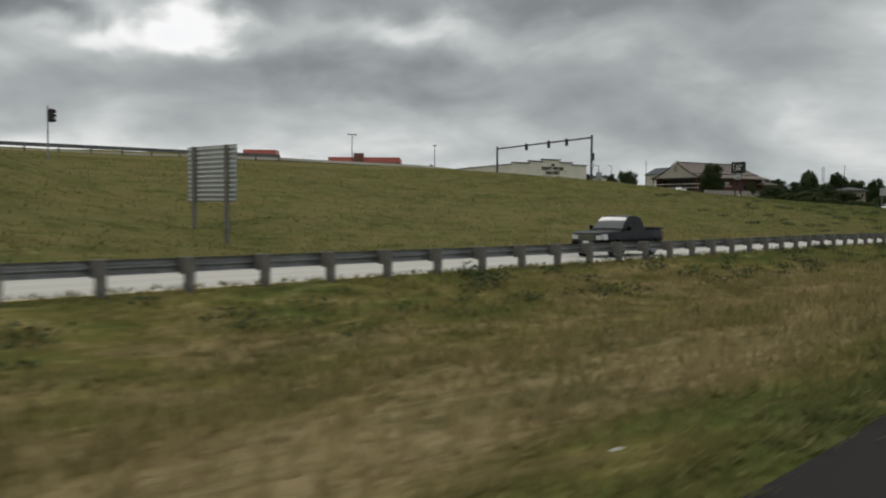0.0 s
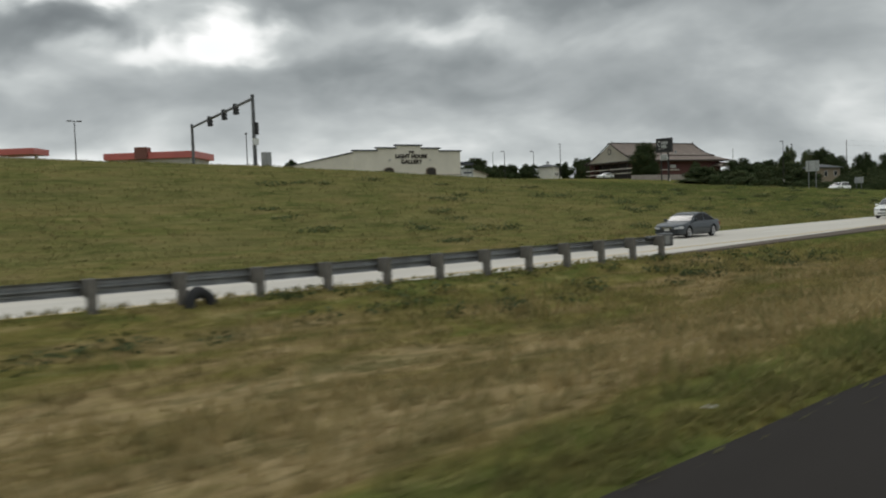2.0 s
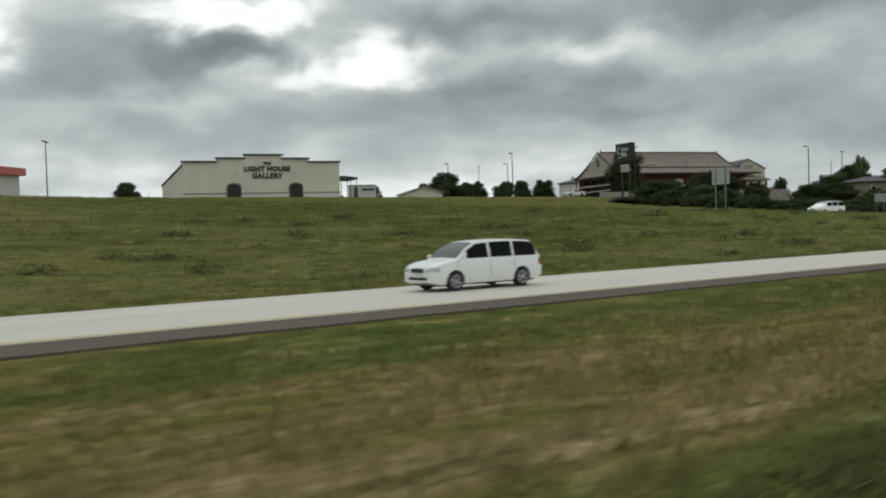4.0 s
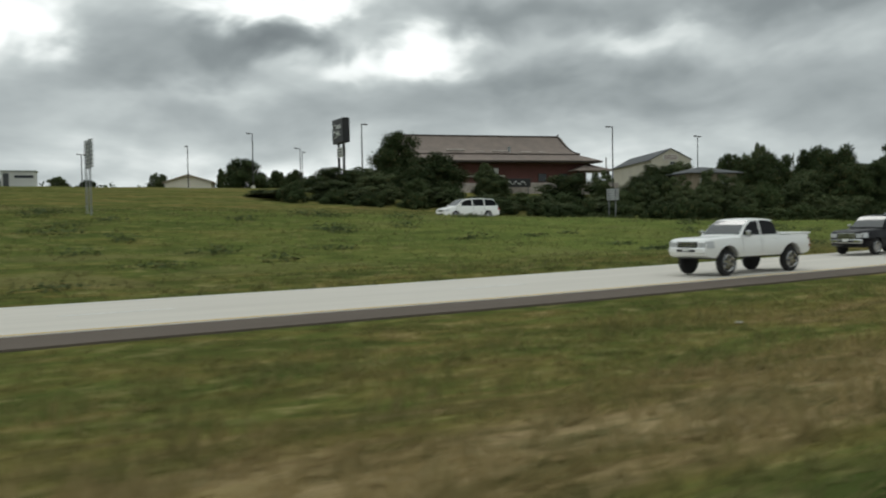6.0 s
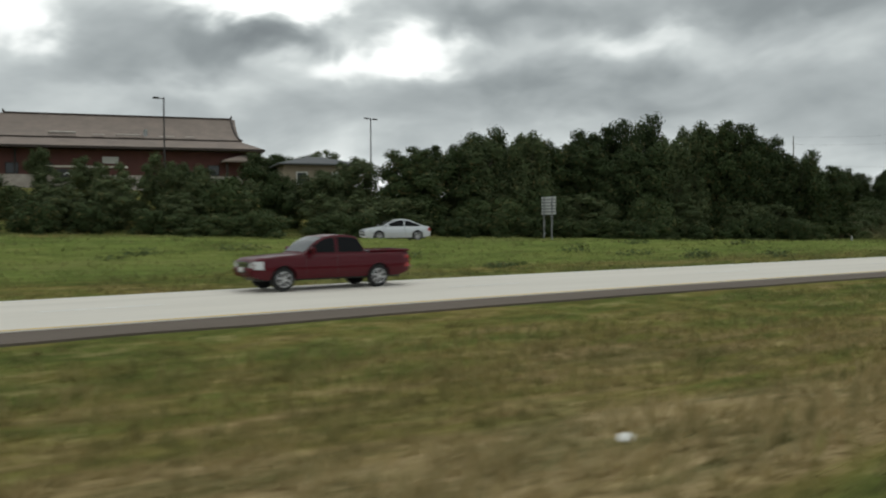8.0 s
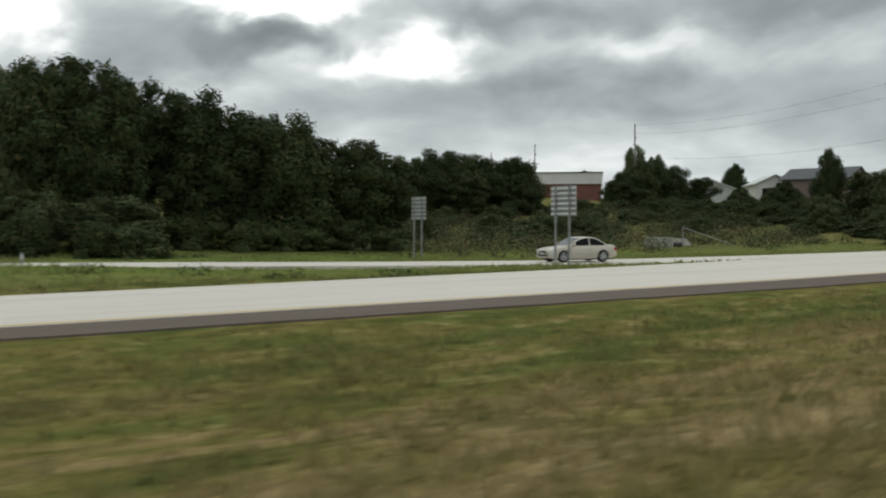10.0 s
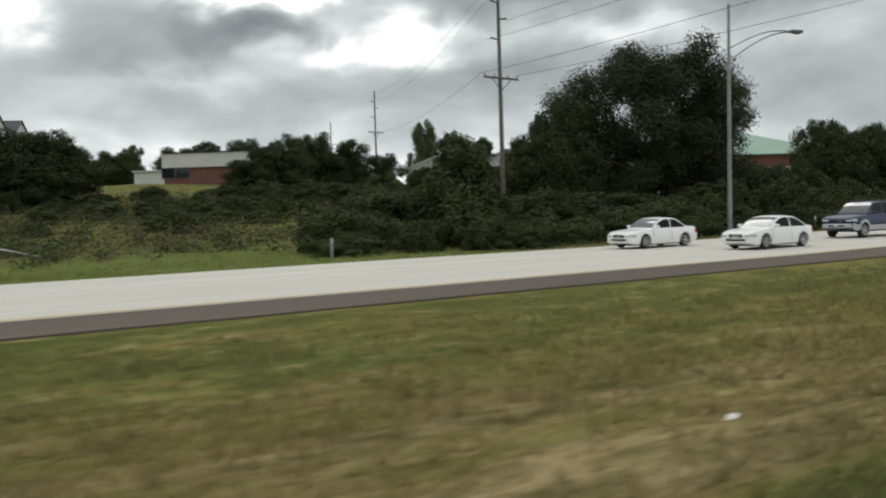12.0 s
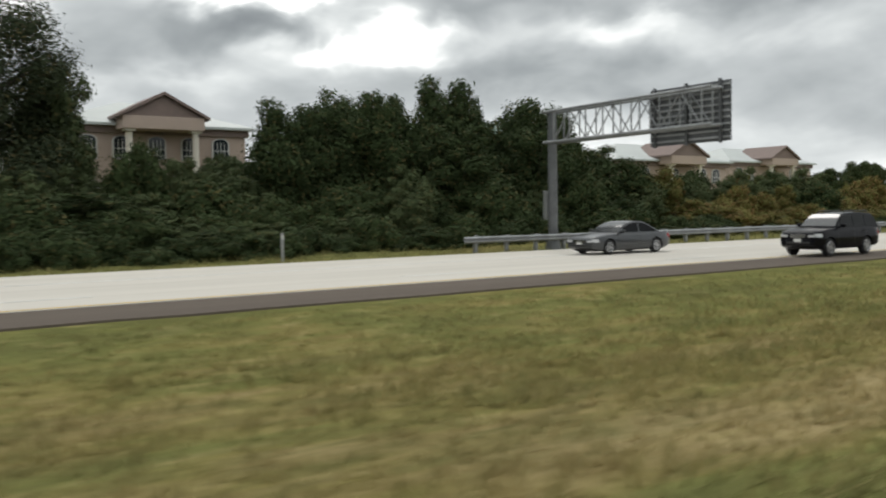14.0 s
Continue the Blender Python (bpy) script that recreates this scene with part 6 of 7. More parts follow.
def cables():
    spans = []
    for dz, off in ((0.0, 0.0), (-1.9, -0.85), (-3.1, 0.85), (-4.7, -0.85)):
        spans.append(((410.0 - 0.3 + off, 53.4, 20.0 + dz), (395.0 + off, -45.0, 21.0 + dz)))
        if dz > -2:
            spans.append(((410.0 - 0.3 + off, 53.4, 20.0 + dz), (447.5 + off, 137.8, 24.1 + dz)))
    spans.append(((408.3, 53.3, 12.8), (387.0, -45.0, 12.8)))
    spans.append(((411.7, 53.3, 12.8), (404.6, -45.0, 15.4)))
    spans.append(((408.3, 53.3, 12.8), (445.8, 137.7, 17.2)))
    for a, b in spans:
        bm = bmesh.new()
        a, b = Vector(a), Vector(b)
        rings = []
        side = (b - a).cross(Vector((0, 0, 1))).normalized() * 0.013
        for k in range(15):
            u = k / 14
            p = a.lerp(b, u) - Vector((0, 0, 1.6 * 4 * u * (1 - u)))
            rings.append([bm.verts.new(p + d) for d in (side, Vector((0, 0, 0.013)), -side, Vector((0, 0, -0.013)))])
        for p, q in zip(rings, rings[1:]):
            for i in range(4):
                bm.faces.new((p[i], p[(i + 1) % 4], q[(i + 1) % 4], q[i]))
        solid("power_cable", bm, BLACK, "thin dark sagging power cable between poles", "cable", group="power cables")


cables()


def sign_gantry():
    z = ground_z(460, 34.2)
    root = thing("sign_gantry", "grey steel cantilever gantry carrying a sign seen from behind", "sign gantry", pose(460, 34.0, z))
    Z = lambda v: v - z
    part("base", rod(bmesh.new(), (0, 0, -0.3), (0, 0, 0.75), 0.45, 0.3, 14), GALV_DARK, root, "flared base")
    part("column", rod(bmesh.new(), (0, 0, 0.6), (0, 0, Z(7.85)), 0.25, 0.22, 14), GALV_DARK, root)
    for xx in (-0.35, 0.35):
        for zz in (7.75, 6.2):
            part("chord", rod(bmesh.new(), (xx, 0.3, Z(zz)), (xx, -10.2, Z(zz + 0.05)), 0.075, seg=8), GALV, root)
    for k in range(9):
        for xx in (-0.35, 0.35):
            y0, y1 = -0.5 - k * 1.15, -0.5 - (k + 1) * 1.15
            bm = rod(bmesh.new(), (xx, y0, Z(6.2)), (xx, y0, Z(7.75)), 0.04, seg=6)
            part("upright", bm, GALV, root)
            if k < 8:
                bm = rod(bmesh.new(), (xx, y0, Z(7.75) if k % 2 else Z(6.2)), (xx, y1, Z(6.2) if k % 2 else Z(7.75)), 0.035, seg=6)
                part("diagonal", bm, GALV, root)
    panel = part("sign_panel", box(bmesh.new(), (0.62, -8.25, Z(6.85)), (0.05, 4.4, 2.55), 0, 0.01), GALV_DARK, root, "dull grey sign back")
    bm = bmesh.new()
    box(bm, (0.56, 0, 0), (0.07, 4.3, 0.09))
    mesh = finish("rib", bm, SIGN_BACK)
    for k in range(9):
        ob = new("rib", mesh)
        ob.parent = panel
        ob.location = (0, -8.25, Z(5.75) + k * 0.275)
    for y in (-6.4, -8.2, -10.0):
        part("hanger", box(bmesh.new(), (0.49, y, Z(6.85)), (0.12, 0.12, 2.7)), GALV_DARK, panel)
    part("cabinet", box(bmesh.new(), (-0.02, -0.0 + 0.45, Z(3.0)), (0.3, 0.25, 1.5), 0, 0.02), SIGN_BACK, root, "pale narrow cabinet")


sign_gantry()


# ---- drain, tyre, litter ----
def headwall():
    root = thing("drain_headwall", "stained grey concrete drain headwall with a dark pipe mouth", "drain", pose(370.6, 57.5, -0.8, 0, 0, 8))
    part("apron", prism(bmesh.new(), [(-4.2, 0.0), (4.2, 0.0), (3.0, 1.75), (-2.8, 1.9)], 0.0, 0.35, pose(0, 0, 0, -22)), DRAIN_GREY, root, "sloping concrete apron")
    part("wing", box(bmesh.new(), (-3.4, -0.6, 0.9), (0.25, 2.6, 1.8), 35, 0.03), DRAIN_GREY, root)
    part("pipe", rod(bmesh.new(), (0.6, -0.35, 1.0), (0.6, 0.6, 1.0), 0.30, seg=16), BLACK, root, "dark pipe mouth")
    rail = thing("pipe_rail", "thin pale pipe rail sloping over the drain", "rail", pose(371.2, 57.0, 0))
    bm = rod(bmesh.new(), (0, 0, 1.9), (9.3, -0.3, -0.4), 0.05, seg=6)
    part("pipe", bm, SIGN_BACK, rail)
    part("stub", rod(bmesh.new(), (0, 0, -0.9), (0, 0, 1.95), 0.05, seg=6), SIGN_BACK, rail)


headwall()


def scrap_tyre(x, y):
    bm = bmesh.new()
    n, m, R, r = 20, 8, 0.30, 0.13
    ring = [[bm.verts.new(((R + r * math.cos(b)) * math.cos(a), r * 0.8 * math.sin(b), (R + r * math.cos(b)) * math.sin(a))) for b in [2 * math.pi * j / m for j in range(m)]] for a in [2 * math.pi * i / n for i in range(n)]]
    for i in range(n):
        for j in range(m):
            bm.faces.new((ring[i][j], ring[(i + 1) % n][j], ring[(i + 1) % n][(j + 1) % m], ring[i][(j + 1) % m]))
    solid("scrap_tyre", bm, RUBBER, "worn black tyre standing half sunk in the grass", "tyre", m=pose(x, y, sheet_z(x, y) - 0.04, -14, 0, 12), smooth=True)


scrap_tyre(71.0, 15.4)


def litter(x, y, size, seed, mat=None, label="crumpled white litter lying in the grass"):
    rng = random.Random(seed)
    bm = bmesh.new()
    bmesh.ops.create_icosphere(bm, subdivisions=2, radius=size)
    for v in bm.verts:
        k = 0.75 + 0.5 * rng.random()
        v.co = Vector((v.co.x * k * 1.4, v.co.y * k * 0.6, v.co.z * k * 0.26))
    solid("litter", bm, mat or LITTER, label, "litter", group="litter in the grass", m=pose(x, y, sheet_z(x, y) + size * 0.24, 0, 0, rng.random() * 180))


P_YELLOW = worn("yellow_litter", (0.70, 0.58, 0.10), 0.6, 0, 0.15, 8.0)
for i, (lx, ly, ls) in enumerate(((5.3, 3.1, 0.033), (56.4, 10.3, 0.13), (52.4, 2.1, 0.077), (50.4, 2.1, 0.036), (67.9, 2.4, 0.036), (83.9, 4.4, 0.056), (159.5, 12.0, 0.095), (155.7, 10.1, 0.092), (165.1, 10.5, 0.083), (206.8, 5.5, 0.087), (201.5, 13.1, 0.087), (251.4, 6.0, 0.125), (351.3, 9.5, 0.074), (340.4, 7.5, 0.044), (375.7, 5.8, 0.1), (390.2, 8.2, 0.048), (389.3, 4.1, 0.049), (395.2, 13.3, 0.073), (411.4, 14.9, 0.092), (408.6, 9.1, 0.082), (405.8, 4.8, 0.044), (423.7, 8.1, 0.095), (419.6, 8.7, 0.064))):
    litter(lx, ly, ls, i)
litter(401.5, 7.3, 0.20, 77, P_YELLOW, "crumpled yellow bag in the grass")


# ---- trees and scrub ----
def leaf_mesh(name, centres, sizes, outward, mat, rng, stretch=1.5):
    """Small pointed leaf sprays, one triangle each, turned at random but leaning outward."""
    n = len(centres)
    nrm = outward + rng.normal(0, 0.42, (n, 3))
    nrm /= np.linalg.norm(nrm, axis=1, keepdims=True) + 1e-9
    ref = rng.normal(0, 1, (n, 3))
    u = np.cross(nrm, ref)
    u /= np.linalg.norm(u, axis=1, keepdims=True) + 1e-9
    v = np.cross(nrm, u)
    s = sizes[:, None]
    pts = np.stack([centres - v * s * 0.62 - u * s * stretch * 0.9, centres + v * s * 0.62 - u * s * stretch * 0.8, centres + u * s * stretch], 1)
    me = bpy.data.meshes.new(name)
    me.vertices.add(3 * n)
    me.vertices.foreach_set("co", pts.reshape(-1).astype(np.float32))
    me.loops.add(3 * n)
    me.loops.foreach_set("vertex_index", np.arange(3 * n, dtype=np.int32))
    me.polygons.add(n)
    me.polygons.foreach_set("loop_start", np.arange(0, 3 * n, 3, dtype=np.int32))
    me.materials.append(mat)
    me.update(calc_edges=True)
    return me


def crown(name, clumps, count, size, mat, seed, droop=0.0, floor=0.05):
    """Leaves through and over a set of clumps (centre, radii)."""
    rng = np.random.default_rng(seed)
    vol = np.array([r[0] * r[1] + r[1] * r[2] + r[0] * r[2] for _, r in clumps])
    pick = rng.choice(len(clumps), count, p=vol / vol.sum())
    c = np.array([k[0] for k in clumps])[pick]
    r = np.array([k[1] for k in clumps])[pick]
    d = rng.normal(0, 1, (count, 3))
    d /= np.linalg.norm(d, axis=1, keepdims=True)
    far = rng.random(count) ** 0.28 * (1 + 0.16 * rng.normal(0, 1, count))
    pts = c + d * r * far[:, None]
    if droop:
        pts[:, 2] -= droop * rng.random(count) ** 2
    pts[:, 2] = np.maximum(pts[:, 2], floor)
    out = d + np.array([0, 0, 0.35])
    return leaf_mesh(name, pts, size * (0.6 + 0.8 * rng.random(count)), out, mat, rng)


def limb(bm, a, b, r1, r2, rng, bend=0.25, parts=3):
    prev, a, b = Vector(a), Vector(a), Vector(b)
    for k in range(1, parts + 1):
        u = k / parts
        p = a.lerp(b, u) + Vector((rng.uniform(-1, 1), rng.uniform(-1, 1), rng.uniform(0, 1))) * bend * (1 if k < parts else 0)
        rod(bm, prev, p, r1 + (r2 - r1) * (k - 1) / parts, r1 + (r2 - r1) * u, 7)
        prev = p


def tree_model(name, label, category, h, spread, base, clump_count, leaves, size, mat, seed, shape="round", droop=0.0, trunk_r=0.22):
    """One tree with trunk and limbs and an uneven crown; kept as the model for its copies."""
    rng = random.Random(seed)
    root = thing(name, label, category)
    bm = bmesh.new()
    fork = base + (h - base) * 0.25
    limb(bm, (0, 0, -0.5), (rng.uniform(-0.3, 0.3), rng.uniform(-0.3, 0.3), fork), trunk_r, trunk_r * 0.7, rng, 0.12)
    clumps = []
    for i in range(clump_count):
        v = (i + 0.5) / clump_count
        a = i * 2.4 + rng.uniform(-0.5, 0.5)
        if shape == "round":
            prof = math.sqrt(max(0.05, 1 - (2 * v - 0.85) ** 2 / 1.35))
        elif shape == "cone":
            prof = 1.05 - v * 0.95
        elif shape == "bush":
            prof = math.sqrt(max(0.05, 1 - v * v)) + 0.05
        else:
            prof = 0.62 + 0.38 * math.sin(math.pi * min(1, v * 1.05))
        rad = spread * prof * rng.uniform(0.35, 0.85)
        z = base + (h - base) * (v * 0.86 + 0.04)
        cr = spread * rng.uniform(0.20, 0.42) * (0.75 if v > 0.85 else 1.0)
        if shape == "wide":
            rad, cr = spread * prof * rng.uniform(0.25, 1.0), spread * rng.uniform(0.12, 0.25)
        x, y = rad * math.cos(a), rad * math.sin(a)
        clumps.append(((x, y, z), (cr, cr, cr * rng.uniform(0.65, 0.95))))
        if i % 2 == 0:
            limb(bm, (0, 0, max(0.2, min(z - 0.6, fork) * rng.uniform(0.6, 1.0))), (x, y, z), trunk_r * 0.4, trunk_r * 0.1, rng, spread * 0.08)
    if shape != "wide":
        clumps.append(((0, 0, base + (h - base) * 0.42), (spread * 0.5, spread * 0.5, (h - base) * 0.36)))
    part("trunk", bm, BARK, root, "dark bark trunk and limbs" if "bush" not in name else "thin dark stems")
    ob = new("crown", crown("crown", clumps, leaves, size, mat, seed, droop))
    ob.parent = root
    return root


# models; each is placed at its first spot and copied to the others
SPOTS = {}


def plant(model, x, y, scale=1.0, turn=0.0, z=None, tall=1.0, sink=0.15):
    m = pose(x, y, (ground_z(x, y) if z is None else z) - sink, 0, 0, turn)
    if model not in SPOTS:
        SPOTS[model] = True
        model.matrix_basis = m @ Matrix.Diagonal((scale, scale, scale * tall, 1))
        return model
    keep = model.scale.copy()
    model.scale = (scale, scale, scale * tall)
    ob = copy_thing(model, m)
    model.scale = keep
    return ob


OAK = tree_model("oak_tree", "dark broad-leaved tree with an uneven crown", "tree", 10.0, 4.2, 1.0, 38, 22000, 0.118, LEAF_OAK, 3, "tall")
OAK_B = tree_model("elm_tree", "tall dark tree with a ragged top", "tree", 12.0, 3.6, 1.2, 38, 22000, 0.118, LEAF_OAK, 8, "tall")
ROUND = tree_model("round_tree", "clipped-looking round dark tree on the rise", "tree", 7.0, 3.3, 0.4, 26, 16000, 0.122, LEAF_OAK, 12, "bush")
PALE = tree_model("locust_tree", "grey-green airy tree among scrub", "tree", 9.0, 3.4, 1.4, 28, 15000, 0.112, LEAF_PALE, 21, "round")
WILLOW = tree_model("willow_tree", "huge dark spreading tree with drooping twigs", "tree", 17.0, 8.6, 0.2, 95, 190000, 0.078, LEAF_WILLOW, 31, "wide", 1.3, 0.45)
BUSH = tree_model("scrub_bush", "dense dark green scrub bush", "bush", 4.0, 2.7, 0.0, 20, 10000, 0.088, LEAF_BUSH, 41, "bush", 0, 0.08)
BUSH_B = tree_model("tall_bush", "tall ragged grey-green bush", "bush", 5.5, 2.2, 0.0, 20, 10000, 0.088, LEAF_PALE, 52, "tall", 0, 0.08)
BUSH_D = tree_model("dark_bush", "dense almost black-green roadside bush", "bush", 4.0, 2.5, 0.0, 22, 10000, 0.088, LEAF_OAK, 45, "bush", 0, 0.08)
BUSH_C = tree_model("low_bush", "low dark rounded bush at the verge", "bush", 2.2, 2.0, 0.0, 12, 5500, 0.078, LEAF_OAK, 63, "bush", 0, 0.05)
TURN = tree_model("autumn_bush", "yellow-green bush turning red", "bush", 4.5, 2.6, 0.0, 16, 9000, 0.095, LEAF_TURN, 74, "bush", 0, 0.08)
CEDAR = tree_model("cedar_tree", "small dark pointed cedar", "tree", 6.0, 1.7, 0.2, 20, 7500, 0.092, LEAF_OAK, 85, "cone", 0, 0.1)

HEIGHT = {OAK: 10.0, OAK_B: 12.0, ROUND: 7.0, PALE: 9.0, WILLOW: 17.0, BUSH: 4.0, BUSH_B: 5.5, BUSH_C: 2.2, BUSH_D: 4.0, TURN: 4.5, CEDAR: 6.0}


def grow(model, x, y, top, seed=0, wide=None, z=None):
    """Plants a model so that it reaches the height top above datum."""
    base = ground_z(x, y) if z is None else z
    k = (top - base) / HEIGHT[model]
    w = k if wide is None else wide
    return plant(model, x, y, w, (seed * 67 + x * 31) % 360, base, k / w)


def scatter():
    rng = random.Random(5)
    # dark trees behind the hut
    for x, y, t in ((284, 190, 15.6), (291, 192, 16.0), (298, 190, 16.2), (304, 197, 15.8), (322, 194, 17.2), (328, 190, 18.6), (334, 191, 19.0)):
        grow(rng.choice((OAK, ROUND)), x, y, t, x, 1.0)
    # single trees on the rise
    grow(ROUND, 245.6, 167, 15.9, 1, 1.5)
    grow(OAK, 251.2, 115.5, 16.6, 2, 1.0)
    grow(ROUND, 172.0, 170, 13.2, 3, 0.8)
    grow(ROUND, 182.5, 168, 14.6, 4, 0.6)
    grow(ROUND, 190.0, 150, 11.2, 5, 0.6)
    for x, y, t in ((262, 200, 15.5), (268, 204, 15.0), (275, 206, 14.8), (283, 205, 15.2), (296, 208, 15.6), (215, 190, 13.2), (222, 196, 12.8), (232, 178, 13.5), (254, 170, 13.8), (259, 172, 14.2), (205, 180, 12.6)):
        grow(rng.choice((ROUND, OAK, PALE)), x, y, t, x, 0.75)
    grow(CEDAR, 238, 158, 13.4, 6)
    grow(PALE, 262.5, 108, 11.5, 7, 0.5)
    # scrub below the restaurant and along the slip road
    tops = lambda x: float(np.interp(x, [214, 222, 230, 237, 244, 252, 258, 265, 270, 277, 283, 290, 297, 303, 310, 317, 325, 333, 341], [4.2, 6.8, 8.0, 5.4, 4.9, 5.0, 6.6, 8.2, 6.4, 7.0, 8.8, 10.2, 11.0, 10.2, 11.6, 13.4, 12.6, 12.0, 11.6]))
    x = 219.0
    while x < 322:
        y0 = ramp_y(x) + 6.0 + float(np.interp(x, [218, 240], [14, 0]))
        grow(rng.choice((BUSH_C, BUSH_C, BUSH)), x + rng.uniform(-1, 1), y0 + rng.uniform(0, 1.5), ground_z(x, y0) + rng.uniform(1.5, 2.3), x, 0.9)
        grow(rng.choice((BUSH, BUSH_B, BUSH_B, PALE)), x + rng.uniform(-1.5, 1.5), y0 + rng.uniform(3, 5), min(tops(x) * 0.8, ground_z(x, y0) + rng.uniform(3.0, 4.6)), x + 9, 0.95)
        if x > 217:
            model = rng.choice((BUSH, BUSH_B, PALE)) if tops(x) < 8.5 else rng.choice((OAK, OAK_B, PALE))
            grow(model, x + rng.uniform(-1, 1), y0 + rng.uniform(6.5, 9.5), tops(x) * rng.uniform(0.90, 1.03), x + 3, 0.78 if tops(x) > 8.5 else 0.85)
        x += rng.uniform(2.7, 3.9)
    for x, y, t in ((227, 88, 8.6), (231, 88, 8.8), (244, 82, 8.4), (252, 77, 7.6), (262, 82, 8.6), (272, 84, 8.0), (283, 92, 10.4), (292, 96, 11.5), (303, 90, 12.3), (312, 92, 13.0), (328, 90, 13.8), (340.6, 117.3, 18.4), (333, 115, 15.6), (322, 110, 15.0)):
        grow(rng.choice((OAK, PALE, BUSH_B)) if t < 9 else rng.choice((OAK, OAK_B, PALE)), x, y, t, x + 1, 0.85)
    # broad trees behind the scrub
    grow(OAK, 317.5, 69, 14.4, 2, 1.15)
    grow(OAK_B, 314.0, 72, 13.6, 3, 1.0)
    grow(OAK, 300.5, 74, 12.4, 4, 0.95)
    for x, y, t in ((347.0, 110, 17.0), (351.0, 111, 17.4), (354.5, 110, 16.0), (349, 104, 13.0)):
        grow(rng.choice((OAK, OAK_B)), x, y, t, x * 2, 0.8)
    grow(BUSH_B, 407, 66, 6.4, 3, 1.0)
    # dark trees before the open field
    for x, y, t in ((321.5, 62, 13.0), (324.5, 58, 12.0), (328.0, 59, 11.0), (331.5, 58, 10.2), (334.5, 60, 9.2), (337.5, 59, 9.2), (340.0, 60, 7.9), (327.5, 66, 12.0), (333.5, 68, 11.0)):
        grow(rng.choice((OAK, OAK_B)), x, y, t, x * 3, 0.85)
    for x in (321, 324.5, 328, 331.5, 335, 338.5):
        grow(BUSH, x, 55.5 + rng.uniform(0, 2), ground_z(x, 56) + rng.uniform(2.2, 3.6), x, 0.9)
    # trees behind the field
    for x, y, t in ((357, 104, 8.2), (361, 104, 8.4), (366, 105, 10.8), (370, 106, 12.2), (374, 104, 13.2), (379, 106, 13.2), (384, 107, 12.9), (386.5, 103, 12.6), (389, 104, 11.2), (364, 100, 7.6), (376, 100, 9.8), (386, 101, 9.6)):
        grow(rng.choice((OAK, OAK, OAK_B)), x, y, t, x * 5, 0.95)
    for x, y, t in ((412.5, 106, 11.6), (416.5, 106, 13.2), (421.0, 108, 13.8), (425.5, 107, 13.0), (429, 104, 10.8), (409.5, 104, 9.8), (457.5, 119, 15.2), (445.6, 90, 15.8), (436, 92, 10.0), (440, 97, 9.0), (431, 97, 8.6), (447, 99, 9.6)):
        grow(OAK if x < 430 else ROUND, x, y, t, x * 7, 0.8)
    for x, y, t in ((424, 160, 15.0), (432, 165, 16.8), (440, 168, 17.8), (452, 158, 15.8), (405, 152, 14.0), (418, 190, 18.5), (378, 155, 13.0)):
        grow(rng.choice((OAK, PALE)), x, y, t, x, 1.0)
    # scrub at the back of the weedy field
    for k in range(64):
        x, y = 348 + rng.random() * 72, 68 + rng.random() * 32
        if x > 352 + y * 0.7:
            continue
        grow(rng.choice((BUSH_C, BUSH, BUSH_B)), x, y, ground_z(x, y) + rng.uniform(1.2, 2.8), x, rng.uniform(0.6, 1.0))
    for k in range(36):
        x, y = 392 + rng.random() * 34, 84 + rng.random() * 20
        grow(rng.choice((BUSH_C, BUSH_D, BUSH_B)), x, y, ground_z(x, y) + rng.uniform(1.0, 2.2), x, rng.uniform(0.7, 1.1))
    # low dark scrub that hides the foot of the houses
    for k in range(46):
        x, y = 394 + rng.random() * 46, 58 + rng.random() * 24
        if x < 372 + y * 0.42:
            continue
        grow(rng.choice((BUSH_C, BUSH_D, BUSH_D)), x, y, ground_z(x, y) + rng.uniform(0.9, 1.9), x, rng.uniform(0.8, 1.2))
    for k in range(30):
        x, y = 408 + rng.random() * 42, 84 + rng.random() * 14
        grow(rng.choice((BUSH_D, BUSH, BUSH_D)), x, y, ground_z(x, y) + rng.uniform(1.8, 3.2), x, rng.uniform(0.9, 1.2))
    grow(OAK, 424, 66.5, 10.2, 3, 0.85)
    grow(OAK_B, 430, 74, 10.8, 4, 0.9)
    # dark growth before the restaurant
    grow(OAK, 239, 85, 10.3, 5, 0.95)
    grow(BUSH_D, 233.5, 86, 8.0, 6, 1.1)
    grow(BUSH_D, 245.5, 83, 8.0, 7, 1.1)
    for x, y, t, m in ((419.5, 165, 16.0, OAK), (426, 166, 17.6, OAK_B), (433, 165, 18.0, OAK), (476, 166, 24.0, PALE), (483, 165, 21.6, PALE)):
        grow(m, x, y, t, x, 1.2)
    # scrub beside the joining lane
    low = lambda x: float(np.interp(x, [386, 389, 393, 398, 406, 414, 425, 437, 448, 458, 470, 490, 510], [2.2, 3.6, 4.5, 4.3, 4.2, 4.4, 4.6, 4.6, 4.6, 5.2, 5.4, 5.6, 5.2]))
    x = 389.5
    while x < 500:
        y0 = float(np.interp(x, [389, 396], [40.0, 37.0]))
        dark = x > 414
        grow(rng.choice((BUSH_C, BUSH_C, BUSH_D if dark else BUSH)), x, y0 + rng.uniform(-0.3, 0.8), ground_z(x, y0) + rng.uniform(0.8, 1.6), x, 0.7)
        grow(TURN if x > 477 else rng.choice((BUSH_C, BUSH_D)), x + 1.4, y0 + rng.uniform(0.6, 1.6), ground_z(x, y0) + rng.uniform(1.2, 2.2), x + 7, 0.8)
        model = TURN if x > 478 and rng.random() < 0.7 else rng.choice((BUSH_D, BUSH_D, BUSH, BUSH_B) if dark else (BUSH, BUSH, BUSH_B, BUSH_D))
